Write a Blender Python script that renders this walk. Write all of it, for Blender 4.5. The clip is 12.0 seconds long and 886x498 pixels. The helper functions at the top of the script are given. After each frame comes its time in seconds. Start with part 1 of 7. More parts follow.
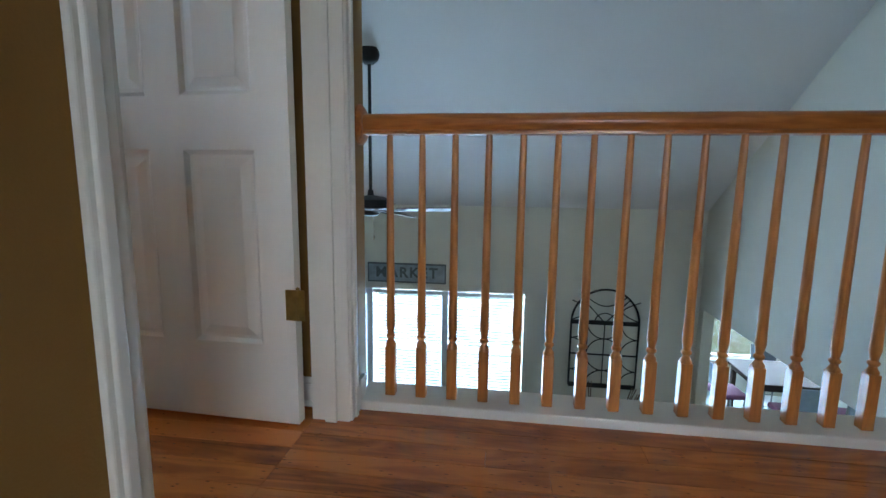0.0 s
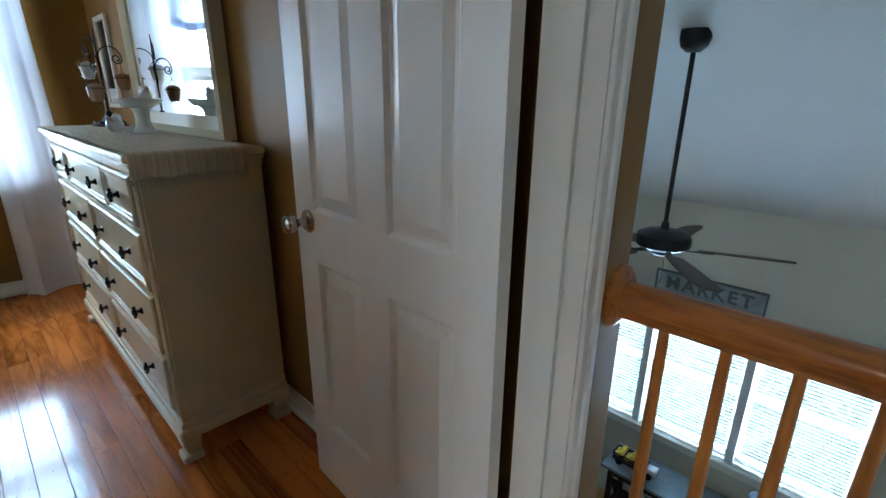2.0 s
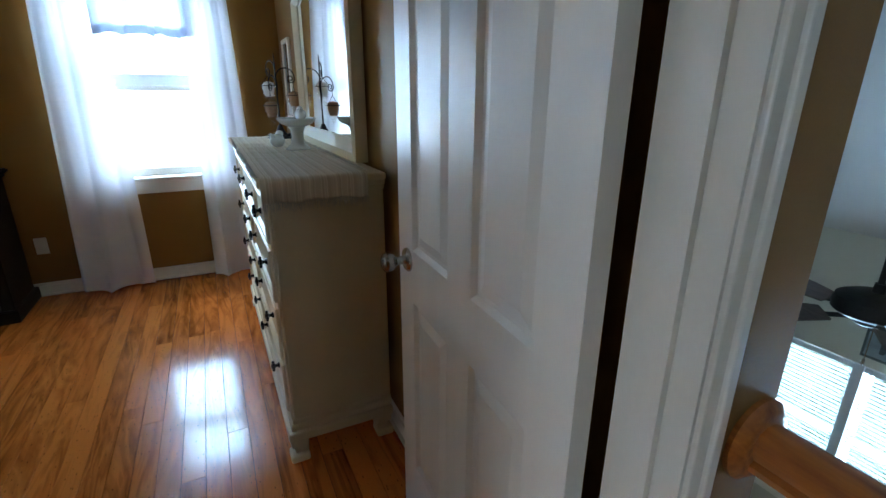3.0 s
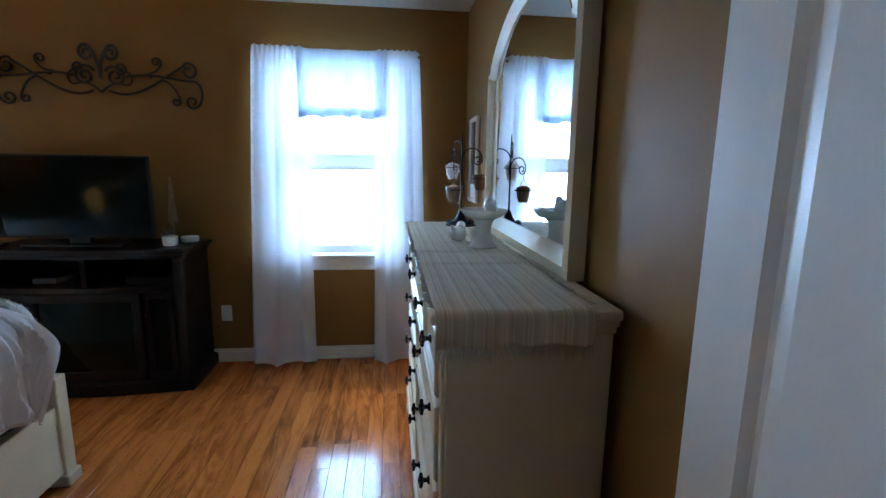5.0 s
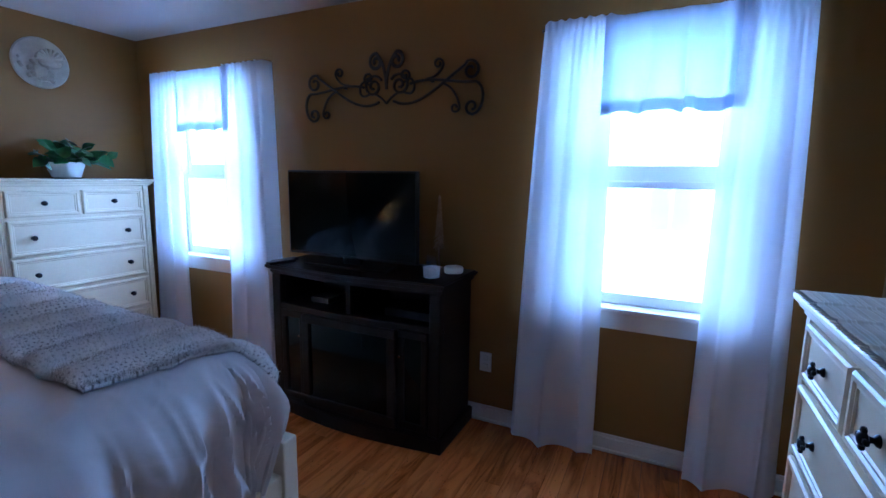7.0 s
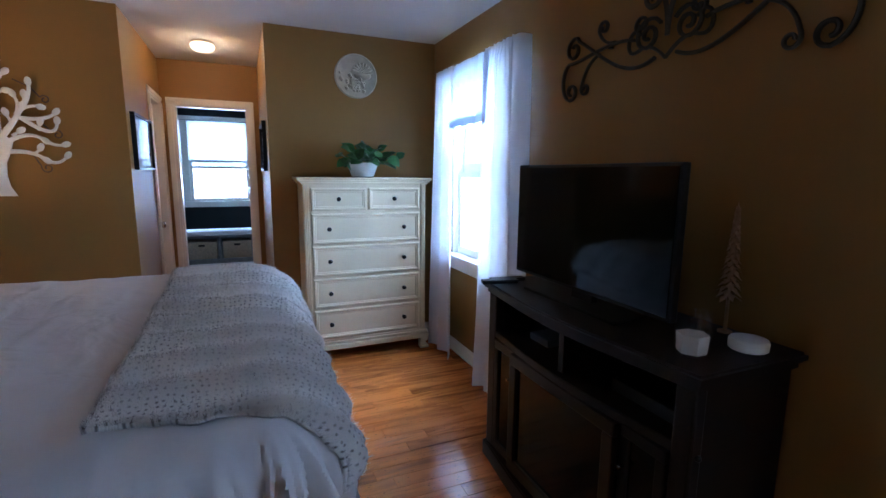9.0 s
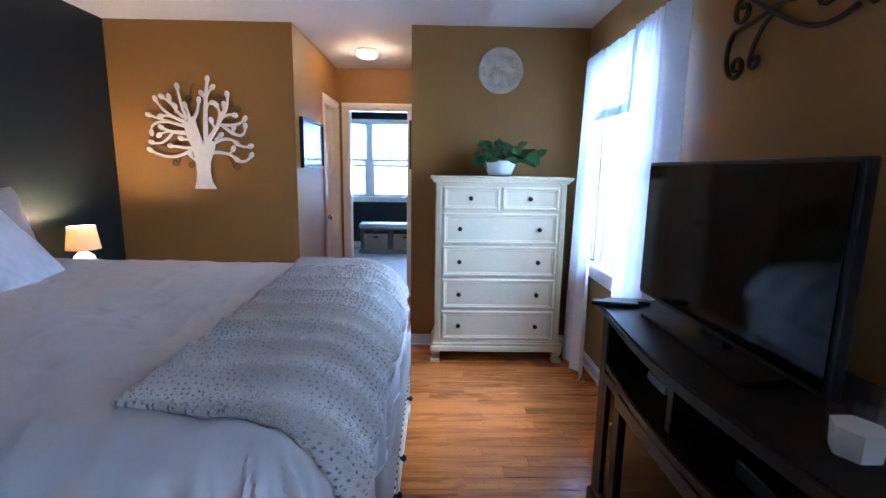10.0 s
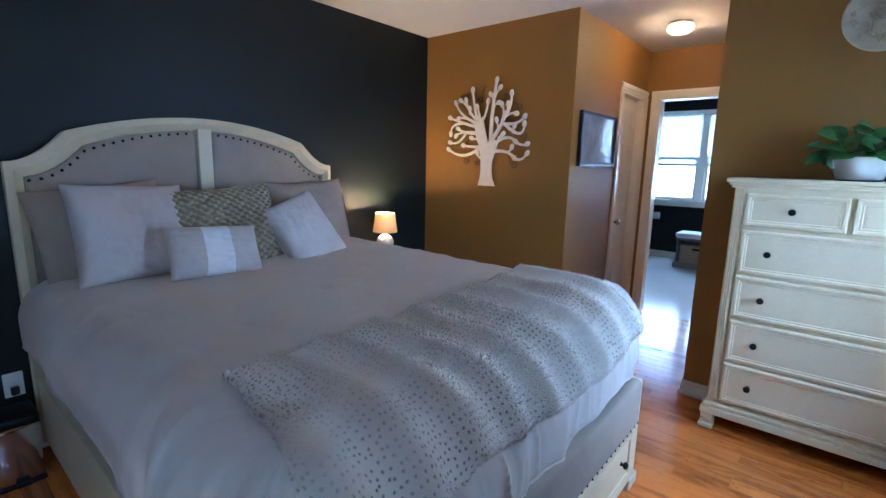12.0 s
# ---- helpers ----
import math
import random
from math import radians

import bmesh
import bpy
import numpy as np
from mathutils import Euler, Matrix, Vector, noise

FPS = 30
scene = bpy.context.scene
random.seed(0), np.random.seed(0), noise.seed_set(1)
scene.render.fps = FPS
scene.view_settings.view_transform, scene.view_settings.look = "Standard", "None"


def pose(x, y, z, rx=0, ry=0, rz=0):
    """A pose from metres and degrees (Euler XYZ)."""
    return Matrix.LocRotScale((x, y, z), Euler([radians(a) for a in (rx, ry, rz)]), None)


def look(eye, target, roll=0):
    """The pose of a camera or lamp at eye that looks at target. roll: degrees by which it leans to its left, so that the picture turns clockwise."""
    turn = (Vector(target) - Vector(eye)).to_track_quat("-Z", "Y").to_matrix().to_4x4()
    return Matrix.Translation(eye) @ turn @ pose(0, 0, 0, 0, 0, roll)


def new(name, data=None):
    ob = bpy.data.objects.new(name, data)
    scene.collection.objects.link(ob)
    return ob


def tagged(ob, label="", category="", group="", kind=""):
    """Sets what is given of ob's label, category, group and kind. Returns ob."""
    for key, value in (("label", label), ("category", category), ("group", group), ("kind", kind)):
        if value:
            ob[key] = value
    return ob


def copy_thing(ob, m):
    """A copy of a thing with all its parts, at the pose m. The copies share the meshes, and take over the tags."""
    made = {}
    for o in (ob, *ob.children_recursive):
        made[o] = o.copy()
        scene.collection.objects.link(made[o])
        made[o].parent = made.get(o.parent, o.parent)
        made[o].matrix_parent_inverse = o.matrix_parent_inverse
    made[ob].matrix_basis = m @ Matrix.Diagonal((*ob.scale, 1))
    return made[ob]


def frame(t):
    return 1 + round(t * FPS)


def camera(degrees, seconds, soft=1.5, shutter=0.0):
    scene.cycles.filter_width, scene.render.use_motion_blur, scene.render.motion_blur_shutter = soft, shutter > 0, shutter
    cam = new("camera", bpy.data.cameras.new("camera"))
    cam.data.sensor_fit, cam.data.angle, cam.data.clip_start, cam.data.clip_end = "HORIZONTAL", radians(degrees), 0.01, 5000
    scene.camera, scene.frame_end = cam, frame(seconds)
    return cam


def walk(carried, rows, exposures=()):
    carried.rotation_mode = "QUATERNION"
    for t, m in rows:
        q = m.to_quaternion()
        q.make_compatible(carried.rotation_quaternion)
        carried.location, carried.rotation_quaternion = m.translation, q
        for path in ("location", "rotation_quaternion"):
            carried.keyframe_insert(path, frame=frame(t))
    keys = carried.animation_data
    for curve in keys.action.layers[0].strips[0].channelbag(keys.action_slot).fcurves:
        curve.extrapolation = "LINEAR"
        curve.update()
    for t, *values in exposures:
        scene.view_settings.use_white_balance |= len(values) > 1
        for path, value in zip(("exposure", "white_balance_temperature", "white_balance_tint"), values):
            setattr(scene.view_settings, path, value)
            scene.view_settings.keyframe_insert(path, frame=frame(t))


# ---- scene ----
cam = camera(87.4, 12.0)
PATH = [
    (0, (0.311, -0.025, 0.737), (0.049, 1.936, 0.442), 0.7),
    (0.5, (0.273, 0.136, 0.864), (-0.265, 2.022, 0.474), 1.1),
    (1, (0.287, 0.294, 0.995), (-0.516, 2.059, 0.507), 0.6),
    (1.5, (0.263, 0.434, 1.127), (-0.803, 2.026, 0.553), 0.9),
    (2, (0.187, 0.571, 1.258), (-1.133, 1.942, 0.643), 0.6),
    (2.5, (0.164, 0.682, 1.334), (-1.364, 1.809, 0.706), 0.3),
    (3, (0.14, 0.778, 1.35), (-1.561, 1.622, 0.723), 0.3),
    (5, (-0.469, 0.808, 1.397), (-2.426, 1.035, 1.054), 0.9),
    (5.5, (-0.678, 0.766, 1.399), (-2.65, 0.74, 1.067), 1.1),
    (6, (-0.885, 0.648, 1.409), (-2.842, 0.387, 1.092), 1.1),
    (6.5, (-1.131, 0.573, 1.404), (-3.035, 0.044, 1.093), 0.9),
    (7, (-1.367, 0.531, 1.413), (-3.149, -0.325, 1.108), 0.9),
    (9, (-2.286, 0.349, 1.401), (-3.067, -1.464, 1.08), 0.6),
    (9.5, (-2.477, 0.267, 1.399), (-2.896, -1.66, 1.07), 0.7),
    (10, (-2.671, 0.231, 1.403), (-2.704, -1.74, 1.068), 0.9),
    (10.5, (-2.824, 0.17, 1.406), (-2.487, -1.77, 1.057), 1.0),
    (11, (-2.905, 0.034, 1.403), (-2.25, -1.821, 1.047), 1.2),
    (11.5, (-3.0, -0.112, 1.413), (-2.026, -1.821, 1.048), 1.2),
    (12, (-3.055, -0.266, 1.407), (-1.796, -1.776, 1.042), 1.3),
]
walk(cam, [(t, look(eye, target, roll)) for t, eye, target, roll in PATH],
     exposures=[(0.0, 0.44, 6150, 10), (1.0, 0.14, 6250, 10), (1.5, 0.22, 6250, 9), (2.0, 0.32, 6200, 8), (3.0, 0.32, 6050, 8), (5.0, 0.34, 5300, 9), (5.5, 0.28, 4850, 11), (7.0, -0.14, 4350, 22), (9.0, -0.28, 5200, 20), (9.5, 0.08, 5200, 20), (10.5, 0.34, 4750, 18), (12.0, -0.04, 5200, 15)])

# ---- world and light ----
world = bpy.data.worlds.new("overcast_sky")
scene.world = world
world.use_nodes = True
wn = world.node_tree.nodes
sky = wn.new("ShaderNodeTexSky")
sky.sky_type, sky.sun_disc = "NISHITA", False
sky.sun_elevation, sky.sun_rotation = radians(42), radians(250)
world.node_tree.links.new(sky.outputs[0], wn["Background"].inputs[0])
wn["Background"].inputs[1].default_value = 0.1

sun = bpy.data.lights.new("sun", "SUN")
sun.energy, sun.angle, sun.color = 1.0, radians(12), (1.0, 0.95, 0.88)
sun_ob = new("sun", sun)
sun_ob.matrix_basis = look((-6, -2, 9), (0, 0, 0))


def window_light(name, m, w, h, watts, colour):
    """Sky light that enters by a window."""
    lamp = bpy.data.lights.new(name, "AREA")
    lamp.shape, lamp.size, lamp.size_y, lamp.energy, lamp.color = "RECTANGLE", w, h, watts, colour
    ob = new(name, lamp)
    ob.matrix_basis = m
    return ob


DAY = (0.47, 0.73, 1.0)
window_light("sky_light", look((-4.20, 0.465, 1.47), (-2.20, 0.465, 0.72)), 0.86, 1.34, 68, DAY)
window_light("sky_light", look((-4.20, -2.54, 1.47), (-2.20, -2.54, 0.72)), 0.86, 1.34, 140, DAY)
window_light("sky_light", look((-1.97, -8.4, 1.55), (-1.97, 0, 1.55)), 2.75, 1.2, 235, DAY)
window_light("sky_light", look((-0.7, 4.80, -1.06), (-0.7, 0, -1.06)), 2.5, 1.28, 230, DAY)
window_light("sky_light", look((1.3, -3.25, 1.05), (1.3, 0, 0.75)), 1.2, 1.4, 11, DAY)
window_light("sky_light", look((4.4, 8.0, -1.3), (4.4, 0, -1.9)), 2.4, 1.6, 250, DAY)


def bulb(name, at, watts, radius, colour):
    lamp = bpy.data.lights.new(name, "POINT")
    lamp.energy, lamp.shadow_soft_size, lamp.color = watts, radius, colour
    ob = new(name, lamp)
    ob.location = at
    return ob


WARM = (1.0, 0.66, 0.32)
bulb("lamp_bulb", (-0.44, -2.70, 0.985), 48.0, 0.03, WARM)
bulb("ceiling_bulb", (-2.048, -4.09, 2.395), 14.0, 0.03, WARM)


# ---- materials ----
def material(name, colour, rough=0.6, metal=0.0, vary=0.12, scale=6.0, fine=90.0, bump=0.15, tint=None, coords="Object", stretch=(1, 1, 1), spec=0.5, dist=0.002):
    """A surface with soft stains, fine grain and a little relief."""
    m = bpy.data.materials.new(name)
    m.use_nodes = True
    n, l = m.node_tree.nodes, m.node_tree.links
    b = n["Principled BSDF"]
    b.inputs["Roughness"].default_value, b.inputs["Metallic"].default_value = rough, metal
    b.inputs["Specular IOR Level"].default_value = spec
    tc, mp = n.new("ShaderNodeTexCoord"), n.new("ShaderNodeMapping")
    mp.inputs["Scale"].default_value = stretch
    l.new(tc.outputs[coords], mp.inputs[0])
    big, small = n.new("ShaderNodeTexNoise"), n.new("ShaderNodeTexNoise")
    big.inputs["Scale"].default_value, small.inputs["Scale"].default_value = scale, fine
    big.inputs["Detail"].default_value = small.inputs["Detail"].default_value = 4
    for t in (big, small):
        l.new(mp.outputs[0], t.inputs["Vector"])
    add = n.new("ShaderNodeMath")
    add.operation = "MULTIPLY_ADD"
    l.new(small.outputs[0], add.inputs[0])
    add.inputs[1].default_value = 0.4
    l.new(big.outputs[0], add.inputs[2])
    ramp = n.new("ShaderNodeValToRGB")
    c = np.array(colour)
    d = np.array(tint if tint else colour)
    ramp.color_ramp.elements[0].position, ramp.color_ramp.elements[1].position = 0.45, 0.95
    ramp.color_ramp.elements[0].color = (*np.clip(d * (1 - vary), 0, 1), 1)
    ramp.color_ramp.elements[1].color = (*np.clip(c * (1 + vary * 0.6), 0, 1), 1)
    l.new(add.outputs[0], ramp.inputs[0])
    l.new(ramp.outputs[0], b.inputs["Base Color"])
    if bump:
        bp = n.new("ShaderNodeBump")
        bp.inputs["Strength"].default_value, bp.inputs["Distance"].default_value = bump, dist
        l.new(small.outputs[0], bp.inputs["Height"])
        l.new(bp.outputs[0], b.inputs["Normal"])
    return m


def emitter(name, colour, strength):
    m = bpy.data.materials.new(name)
    m.use_nodes = True
    b = m.node_tree.nodes["Principled BSDF"]
    b.inputs["Base Color"].default_value = (*colour, 1)
    b.inputs["Emission Color"].default_value = (*colour, 1)
    b.inputs["Emission Strength"].default_value = strength
    return m


def wood(name, dark, light, rough=0.3, scale=9.0, coat=0.0, along=(1.4, 14, 14), spread=0.5, figure=0.55, knots=0.0):
    """Boards with long grain, each a little lighter or darker than the next."""
    m = bpy.data.materials.new(name)
    m.use_nodes = True
    n, l = m.node_tree.nodes, m.node_tree.links
    b = n["Principled BSDF"]
    b.inputs["Coat Weight"].default_value, b.inputs["Coat Roughness"].default_value = coat, 0.08
    tc, info, mp = n.new("ShaderNodeTexCoord"), n.new("ShaderNodeObjectInfo"), n.new("ShaderNodeMapping")
    shift = n.new("ShaderNodeMath")
    shift.operation = "MULTIPLY"
    shift.inputs[1].default_value = 37.0
    l.new(info.outputs["Random"], shift.inputs[0])
    l.new(tc.outputs["Object"], mp.inputs[0])
    mp.inputs["Scale"].default_value = along
    l.new(shift.outputs[0], mp.inputs["Location"])
    rings, fine, blot = n.new("ShaderNodeTexNoise"), n.new("ShaderNodeTexNoise"), n.new("ShaderNodeTexNoise")
    rings.inputs["Scale"].default_value, rings.inputs["Detail"].default_value, rings.inputs["Distortion"].default_value = 1.0, 6, 1.2
    fine.inputs["Scale"].default_value, fine.inputs["Detail"].default_value = scale, 5
    blot.inputs["Scale"].default_value = 0.35
    for t in (rings, fine, blot):
        l.new(mp.outputs[0], t.inputs["Vector"])
    wave = n.new("ShaderNodeMath")
    wave.operation = "PINGPONG"
    times = n.new("ShaderNodeMath")
    times.operation = "MULTIPLY"
    times.inputs[1].default_value = 6.0
    l.new(rings.outputs[0], times.inputs[0])
    l.new(times.outputs[0], wave.inputs[0])
    wave.inputs[1].default_value = 0.5
    mix = n.new("ShaderNodeMath")
    mix.operation = "MULTIPLY_ADD"
    l.new(wave.outputs[0], mix.inputs[0])
    mix.inputs[1].default_value = figure
    l.new(fine.outputs[0], mix.inputs[2])
    tone = n.new("ShaderNodeMath")
    tone.operation = "MULTIPLY_ADD"
    l.new(info.outputs["Random"], tone.inputs[0])
    tone.inputs[1].default_value = spread
    l.new(mix.outputs[0], tone.inputs[2])
    ramp = n.new("ShaderNodeValToRGB")
    ramp.color_ramp.elements[0].position, ramp.color_ramp.elements[1].position = 0.35, 0.75 + spread
    ramp.color_ramp.elements[0].color, ramp.color_ramp.elements[1].color = (*dark, 1), (*light, 1)
    knot = ramp.color_ramp.elements.new(0.24)
    knot.color = (dark[0] * 0.35, dark[1] * 0.35, dark[2] * 0.35, 1)
    l.new(tone.outputs[0], ramp.inputs[0])
    colour = ramp.outputs[0]
    if knots:
        # sparse dark knots, drawn out a little along the grain
        kmap, cells, near, mixk = n.new("ShaderNodeMapping"), n.new("ShaderNodeTexVoronoi"), n.new("ShaderNodeMapRange"), n.new("ShaderNodeMix")
        kmap.inputs["Scale"].default_value = (4.5, 13, 13)
        l.new(tc.outputs["Object"], kmap.inputs[0])
        l.new(shift.outputs[0], kmap.inputs["Location"])
        l.new(kmap.outputs[0], cells.inputs["Vector"])
        near.inputs["From Min"].default_value, near.inputs["From Max"].default_value = 0.05, 0.17
        near.inputs["To Min"].default_value, near.inputs["To Max"].default_value = 0.85 * knots, 0.0
        l.new(cells.outputs["Distance"], near.inputs[0])
        mixk.data_type = "RGBA"
        l.new(near.outputs[0], mixk.inputs[0])
        l.new(colour, mixk.inputs[6])
        mixk.inputs[7].default_value = (dark[0] * 0.25, dark[1] * 0.25, dark[2] * 0.25, 1)
        colour = mixk.outputs[2]
    l.new(colour, b.inputs["Base Color"])
    rr = n.new("ShaderNodeMath")
    rr.operation = "MULTIPLY_ADD"
    l.new(fine.outputs[0], rr.inputs[0])
    rr.inputs[1].default_value, rr.inputs[2].default_value = 0.12, rough
    l.new(rr.outputs[0], b.inputs["Roughness"])
    bp = n.new("ShaderNodeBump")
    bp.inputs["Strength"].default_value, bp.inputs["Distance"].default_value = 0.12, 0.001
    l.new(mix.outputs[0], bp.inputs["Height"])
    l.new(bp.outputs[0], b.inputs["Normal"])
    return m


M_TAN = material("tan_wall_paint", (0.280, 0.142, 0.032), 0.52, spec=0.25, vary=0.05, scale=1.5, fine=260, bump=0.25)
M_SLATE = material("slate_wall_paint", (0.0045, 0.0084, 0.0078), 0.50, spec=0.35, vary=0.08, scale=1.5, fine=260, bump=0.25)
M_CEIL = material("ceiling_paint", (0.66, 0.645, 0.62), 0.85, vary=0.03, scale=2, fine=180, bump=0.3)
M_BEIGE = material("pale_beige_wall_paint", (0.62, 0.59, 0.50), 0.7, vary=0.03, scale=1.5, fine=260, bump=0.2)
M_TRIM = material("white_gloss_trim", (0.85, 0.80, 0.71), 0.28, vary=0.03, scale=4, fine=60, bump=0.05)
M_DOOR = material("white_door_paint", (0.84, 0.785, 0.70), 0.33, vary=0.03, scale=5, fine=120, bump=0.08, stretch=(3, 3, 0.6))
M_FLOOR = wood("honey_oak_floor", (0.17, 0.038, 0.006), (0.66, 0.195, 0.035), 0.08, coat=0.12, scale=2.0, along=(1.0, 8, 8), spread=0.38, figure=0.62, knots=1.0)
M_UNDER = material("dark_joint", (0.03, 0.015, 0.008), 0.8, vary=0.1)
M_OAK = wood("golden_oak_rail", (0.29, 0.078, 0.012), (0.54, 0.178, 0.031), 0.28, coat=0.3, along=(1.2, 10, 10), spread=0.15)
M_OAK_UP = wood("golden_oak_baluster", (0.37, 0.110, 0.020), (0.62, 0.225, 0.046), 0.3, coat=0.25, along=(10, 10, 1.2), spread=0.25)
M_TILE = material("pale_tile", (0.62, 0.63, 0.62), 0.15, vary=0.05, scale=3, bump=0.03)
M_CREAM = material("antique_cream_paint", (0.70, 0.59, 0.385), 0.4, vary=0.06, scale=5, fine=70, bump=0.04)
M_ESPRESSO = wood("espresso_wood", (0.005, 0.003, 0.002), (0.016, 0.008, 0.005), 0.34, coat=0.0, spread=0.1)
M_ESPRESSO.node_tree.nodes["Principled BSDF"].inputs["Specular IOR Level"].default_value = 0.22


# ---- mesh helpers ----
def part(name, bm, mat, parent=None, label="", smooth=False):
    """One bmesh as one mesh object under a thing or a part."""
    me = bpy.data.meshes.new(name)
    bmesh.ops.recalc_face_normals(bm, faces=bm.faces)
    bm.to_mesh(me)
    bm.free()
    for mm in mat if isinstance(mat, (list, tuple)) else (mat,):
        me.materials.append(mm)
    if smooth:
        me.polygons.foreach_set("use_smooth", [True] * len(me.polygons))
        me.set_sharp_from_angle(angle=radians(40))
    ob = new(name, me)
    ob.parent = parent
    if label:
        tagged(ob, label)
    return ob


def thing(name, at, label, category, group="", kind="", rz=0):
    ob = new(name)
    ob.matrix_basis = pose(*at, 0, 0, rz)
    ob.empty_display_size = 0.1
    return tagged(ob, label, category, group, kind)


def box(x0, x1, y0, y1, z0, z1, r=0.0, seg=2, bm=None):
    """A box, with rounded edges where r is given."""
    own = bmesh.new()
    bmesh.ops.create_cube(own, size=1)
    for v in own.verts:
        v.co = Vector(((x0 + x1) / 2 + v.co.x * (x1 - x0), (y0 + y1) / 2 + v.co.y * (y1 - y0), (z0 + z1) / 2 + v.co.z * (z1 - z0)))
    if r:
        bmesh.ops.bevel(own, geom=own.edges[:], offset=r, segments=seg, affect="EDGES", profile=0.5)
    return join(bm, own)


def join(bm, own):
    if bm is None:
        return own
    me = bpy.data.meshes.new("tmp")
    own.to_mesh(me)
    own.free()
    bm.from_mesh(me)
    bpy.data.meshes.remove(me)
    return bm


def lathe(profile, seg=24, at=(0, 0, 0), bm=None, turn=None):
    """A turned body from (radius, height) pairs."""
    own = bmesh.new()
    rings = []
    for r, z in profile:
        rings.append([own.verts.new((r * math.cos(a), r * math.sin(a), z)) for a in (2 * math.pi * k / seg for k in range(seg))])
    for lo, hi in zip(rings, rings[1:]):
        for k in range(seg):
            own.faces.new((lo[k], lo[(k + 1) % seg], hi[(k + 1) % seg], hi[k]))
    own.faces.new(rings[0][::-1])
    own.faces.new(rings[-1])
    m = Matrix.Translation(at) @ (turn if turn else Matrix())
    bmesh.ops.transform(own, matrix=m, verts=own.verts)
    return join(bm, own)


def tube(points, radius, seg=8, bm=None, flat=1.0):
    """A rod along points; radius may be one number or one per point."""
    own = bmesh.new()
    pts = [Vector(p) for p in points]
    rs = radius if isinstance(radius, (list, tuple)) else [radius] * len(pts)
    rings, up = [], Vector((0.013, 0.021, 1))
    for k, p in enumerate(pts):
        d = (pts[min(k + 1, len(pts) - 1)] - pts[max(k - 1, 0)]).normalized()
        if k == 0:
            side = d.cross(up)
            if side.length < 0.1:
                side = d.cross(Vector((1, 0, 0)))
        side = (side - d * side.dot(d)).normalized()
        other = d.cross(side)
        rings.append([own.verts.new(p + rs[k] * (math.cos(a) * side + flat * math.sin(a) * other)) for a in (2 * math.pi * j / seg for j in range(seg))])
    for lo, hi in zip(rings, rings[1:]):
        for j in range(seg):
            own.faces.new((lo[j], lo[(j + 1) % seg], hi[(j + 1) % seg], hi[j]))
    own.faces.new(rings[0][::-1])
    own.faces.new(rings[-1])
    return join(bm, own)


def slab(outline, d0, d1, axes="xz", bm=None, r=0.0):
    """A plate with the given outline in two axes and thickness d0..d1 along the third."""
    own = bmesh.new()

    def put(a, b, d):
        return {"xz": (a, d, b), "yz": (d, a, b), "xy": (a, b, d)}[axes]

    lo = [own.verts.new(put(a, b, d0)) for a, b in outline]
    hi = [own.verts.new(put(a, b, d1)) for a, b in outline]
    n = len(outline)
    own.faces.new(lo[::-1])
    own.faces.new(hi)
    for k in range(n):
        own.faces.new((lo[k], lo[(k + 1) % n], hi[(k + 1) % n], hi[k]))
    bmesh.ops.recalc_face_normals(own, faces=own.faces)
    if r:
        edges = [e for e in own.edges if all(v in lo for v in e.verts) or all(v in hi for v in e.verts)]
        bmesh.ops.bevel(own, geom=edges, offset=r, segments=2, affect="EDGES")
    return join(bm, own)


def sheet(f, nu, nv, bm=None, closed=False):
    """A grid surface f(u, v) -> point, u and v from 0 to 1."""
    own = bm if bm else bmesh.new()
    g = [[own.verts.new(f(i / nu, j / nv)) for j in range(nv + 1)] for i in range(nu + 1)]
    for i in range(nu):
        for j in range(nv):
            own.faces.new((g[i][j], g[i + 1][j], g[i + 1][j + 1], g[i][j + 1]))
    return own


def structure(name, bm, mat, label, category, smooth=False):
    return tagged(part(name, bm, mat, None, "", smooth), label, category, kind="structure")


# ---- the bedroom shell ----
XW, XE, XH = -3.79, -0.256, -0.145     # window wall, headboard wall, its hall side
YN, YS = 1.345, -3.36                  # dresser wall, tree wall
H = 2.44
DY0, DY1, DH = 0.464, 1.265, 2.05      # entry opening
WIN = [(0.465, 0.86), (-2.54, 0.86)]
WZ0, WZ1 = 0.78, 2.07
AX0, AX1, AY = -2.48, -1.61, -4.89     # alcove
YB = -8.20                             # far wall of the room beyond the alcove


def wall_with_holes(a0, a1, z0, z1, d0, d1, holes, axes):
    """A wall in pieces round its openings: along a, thick d0..d1; holes are (a0, a1, z0, z1) from low to high a."""
    bm = bmesh.new()
    at = a0

    def put(p, q, lo, hi):
        if q - p > 1e-4 and hi - lo > 1e-4:
            box(*((p, q, d0, d1) if axes == "x" else (d0, d1, p, q)), lo, hi, bm=bm)

    for h0, h1, lo, hi in holes:
        put(at, h0, z0, z1)
        put(h0, h1, z0, lo)
        put(h0, h1, hi, z1)
        at = h1
    put(at, a1, z0, z1)
    return bm


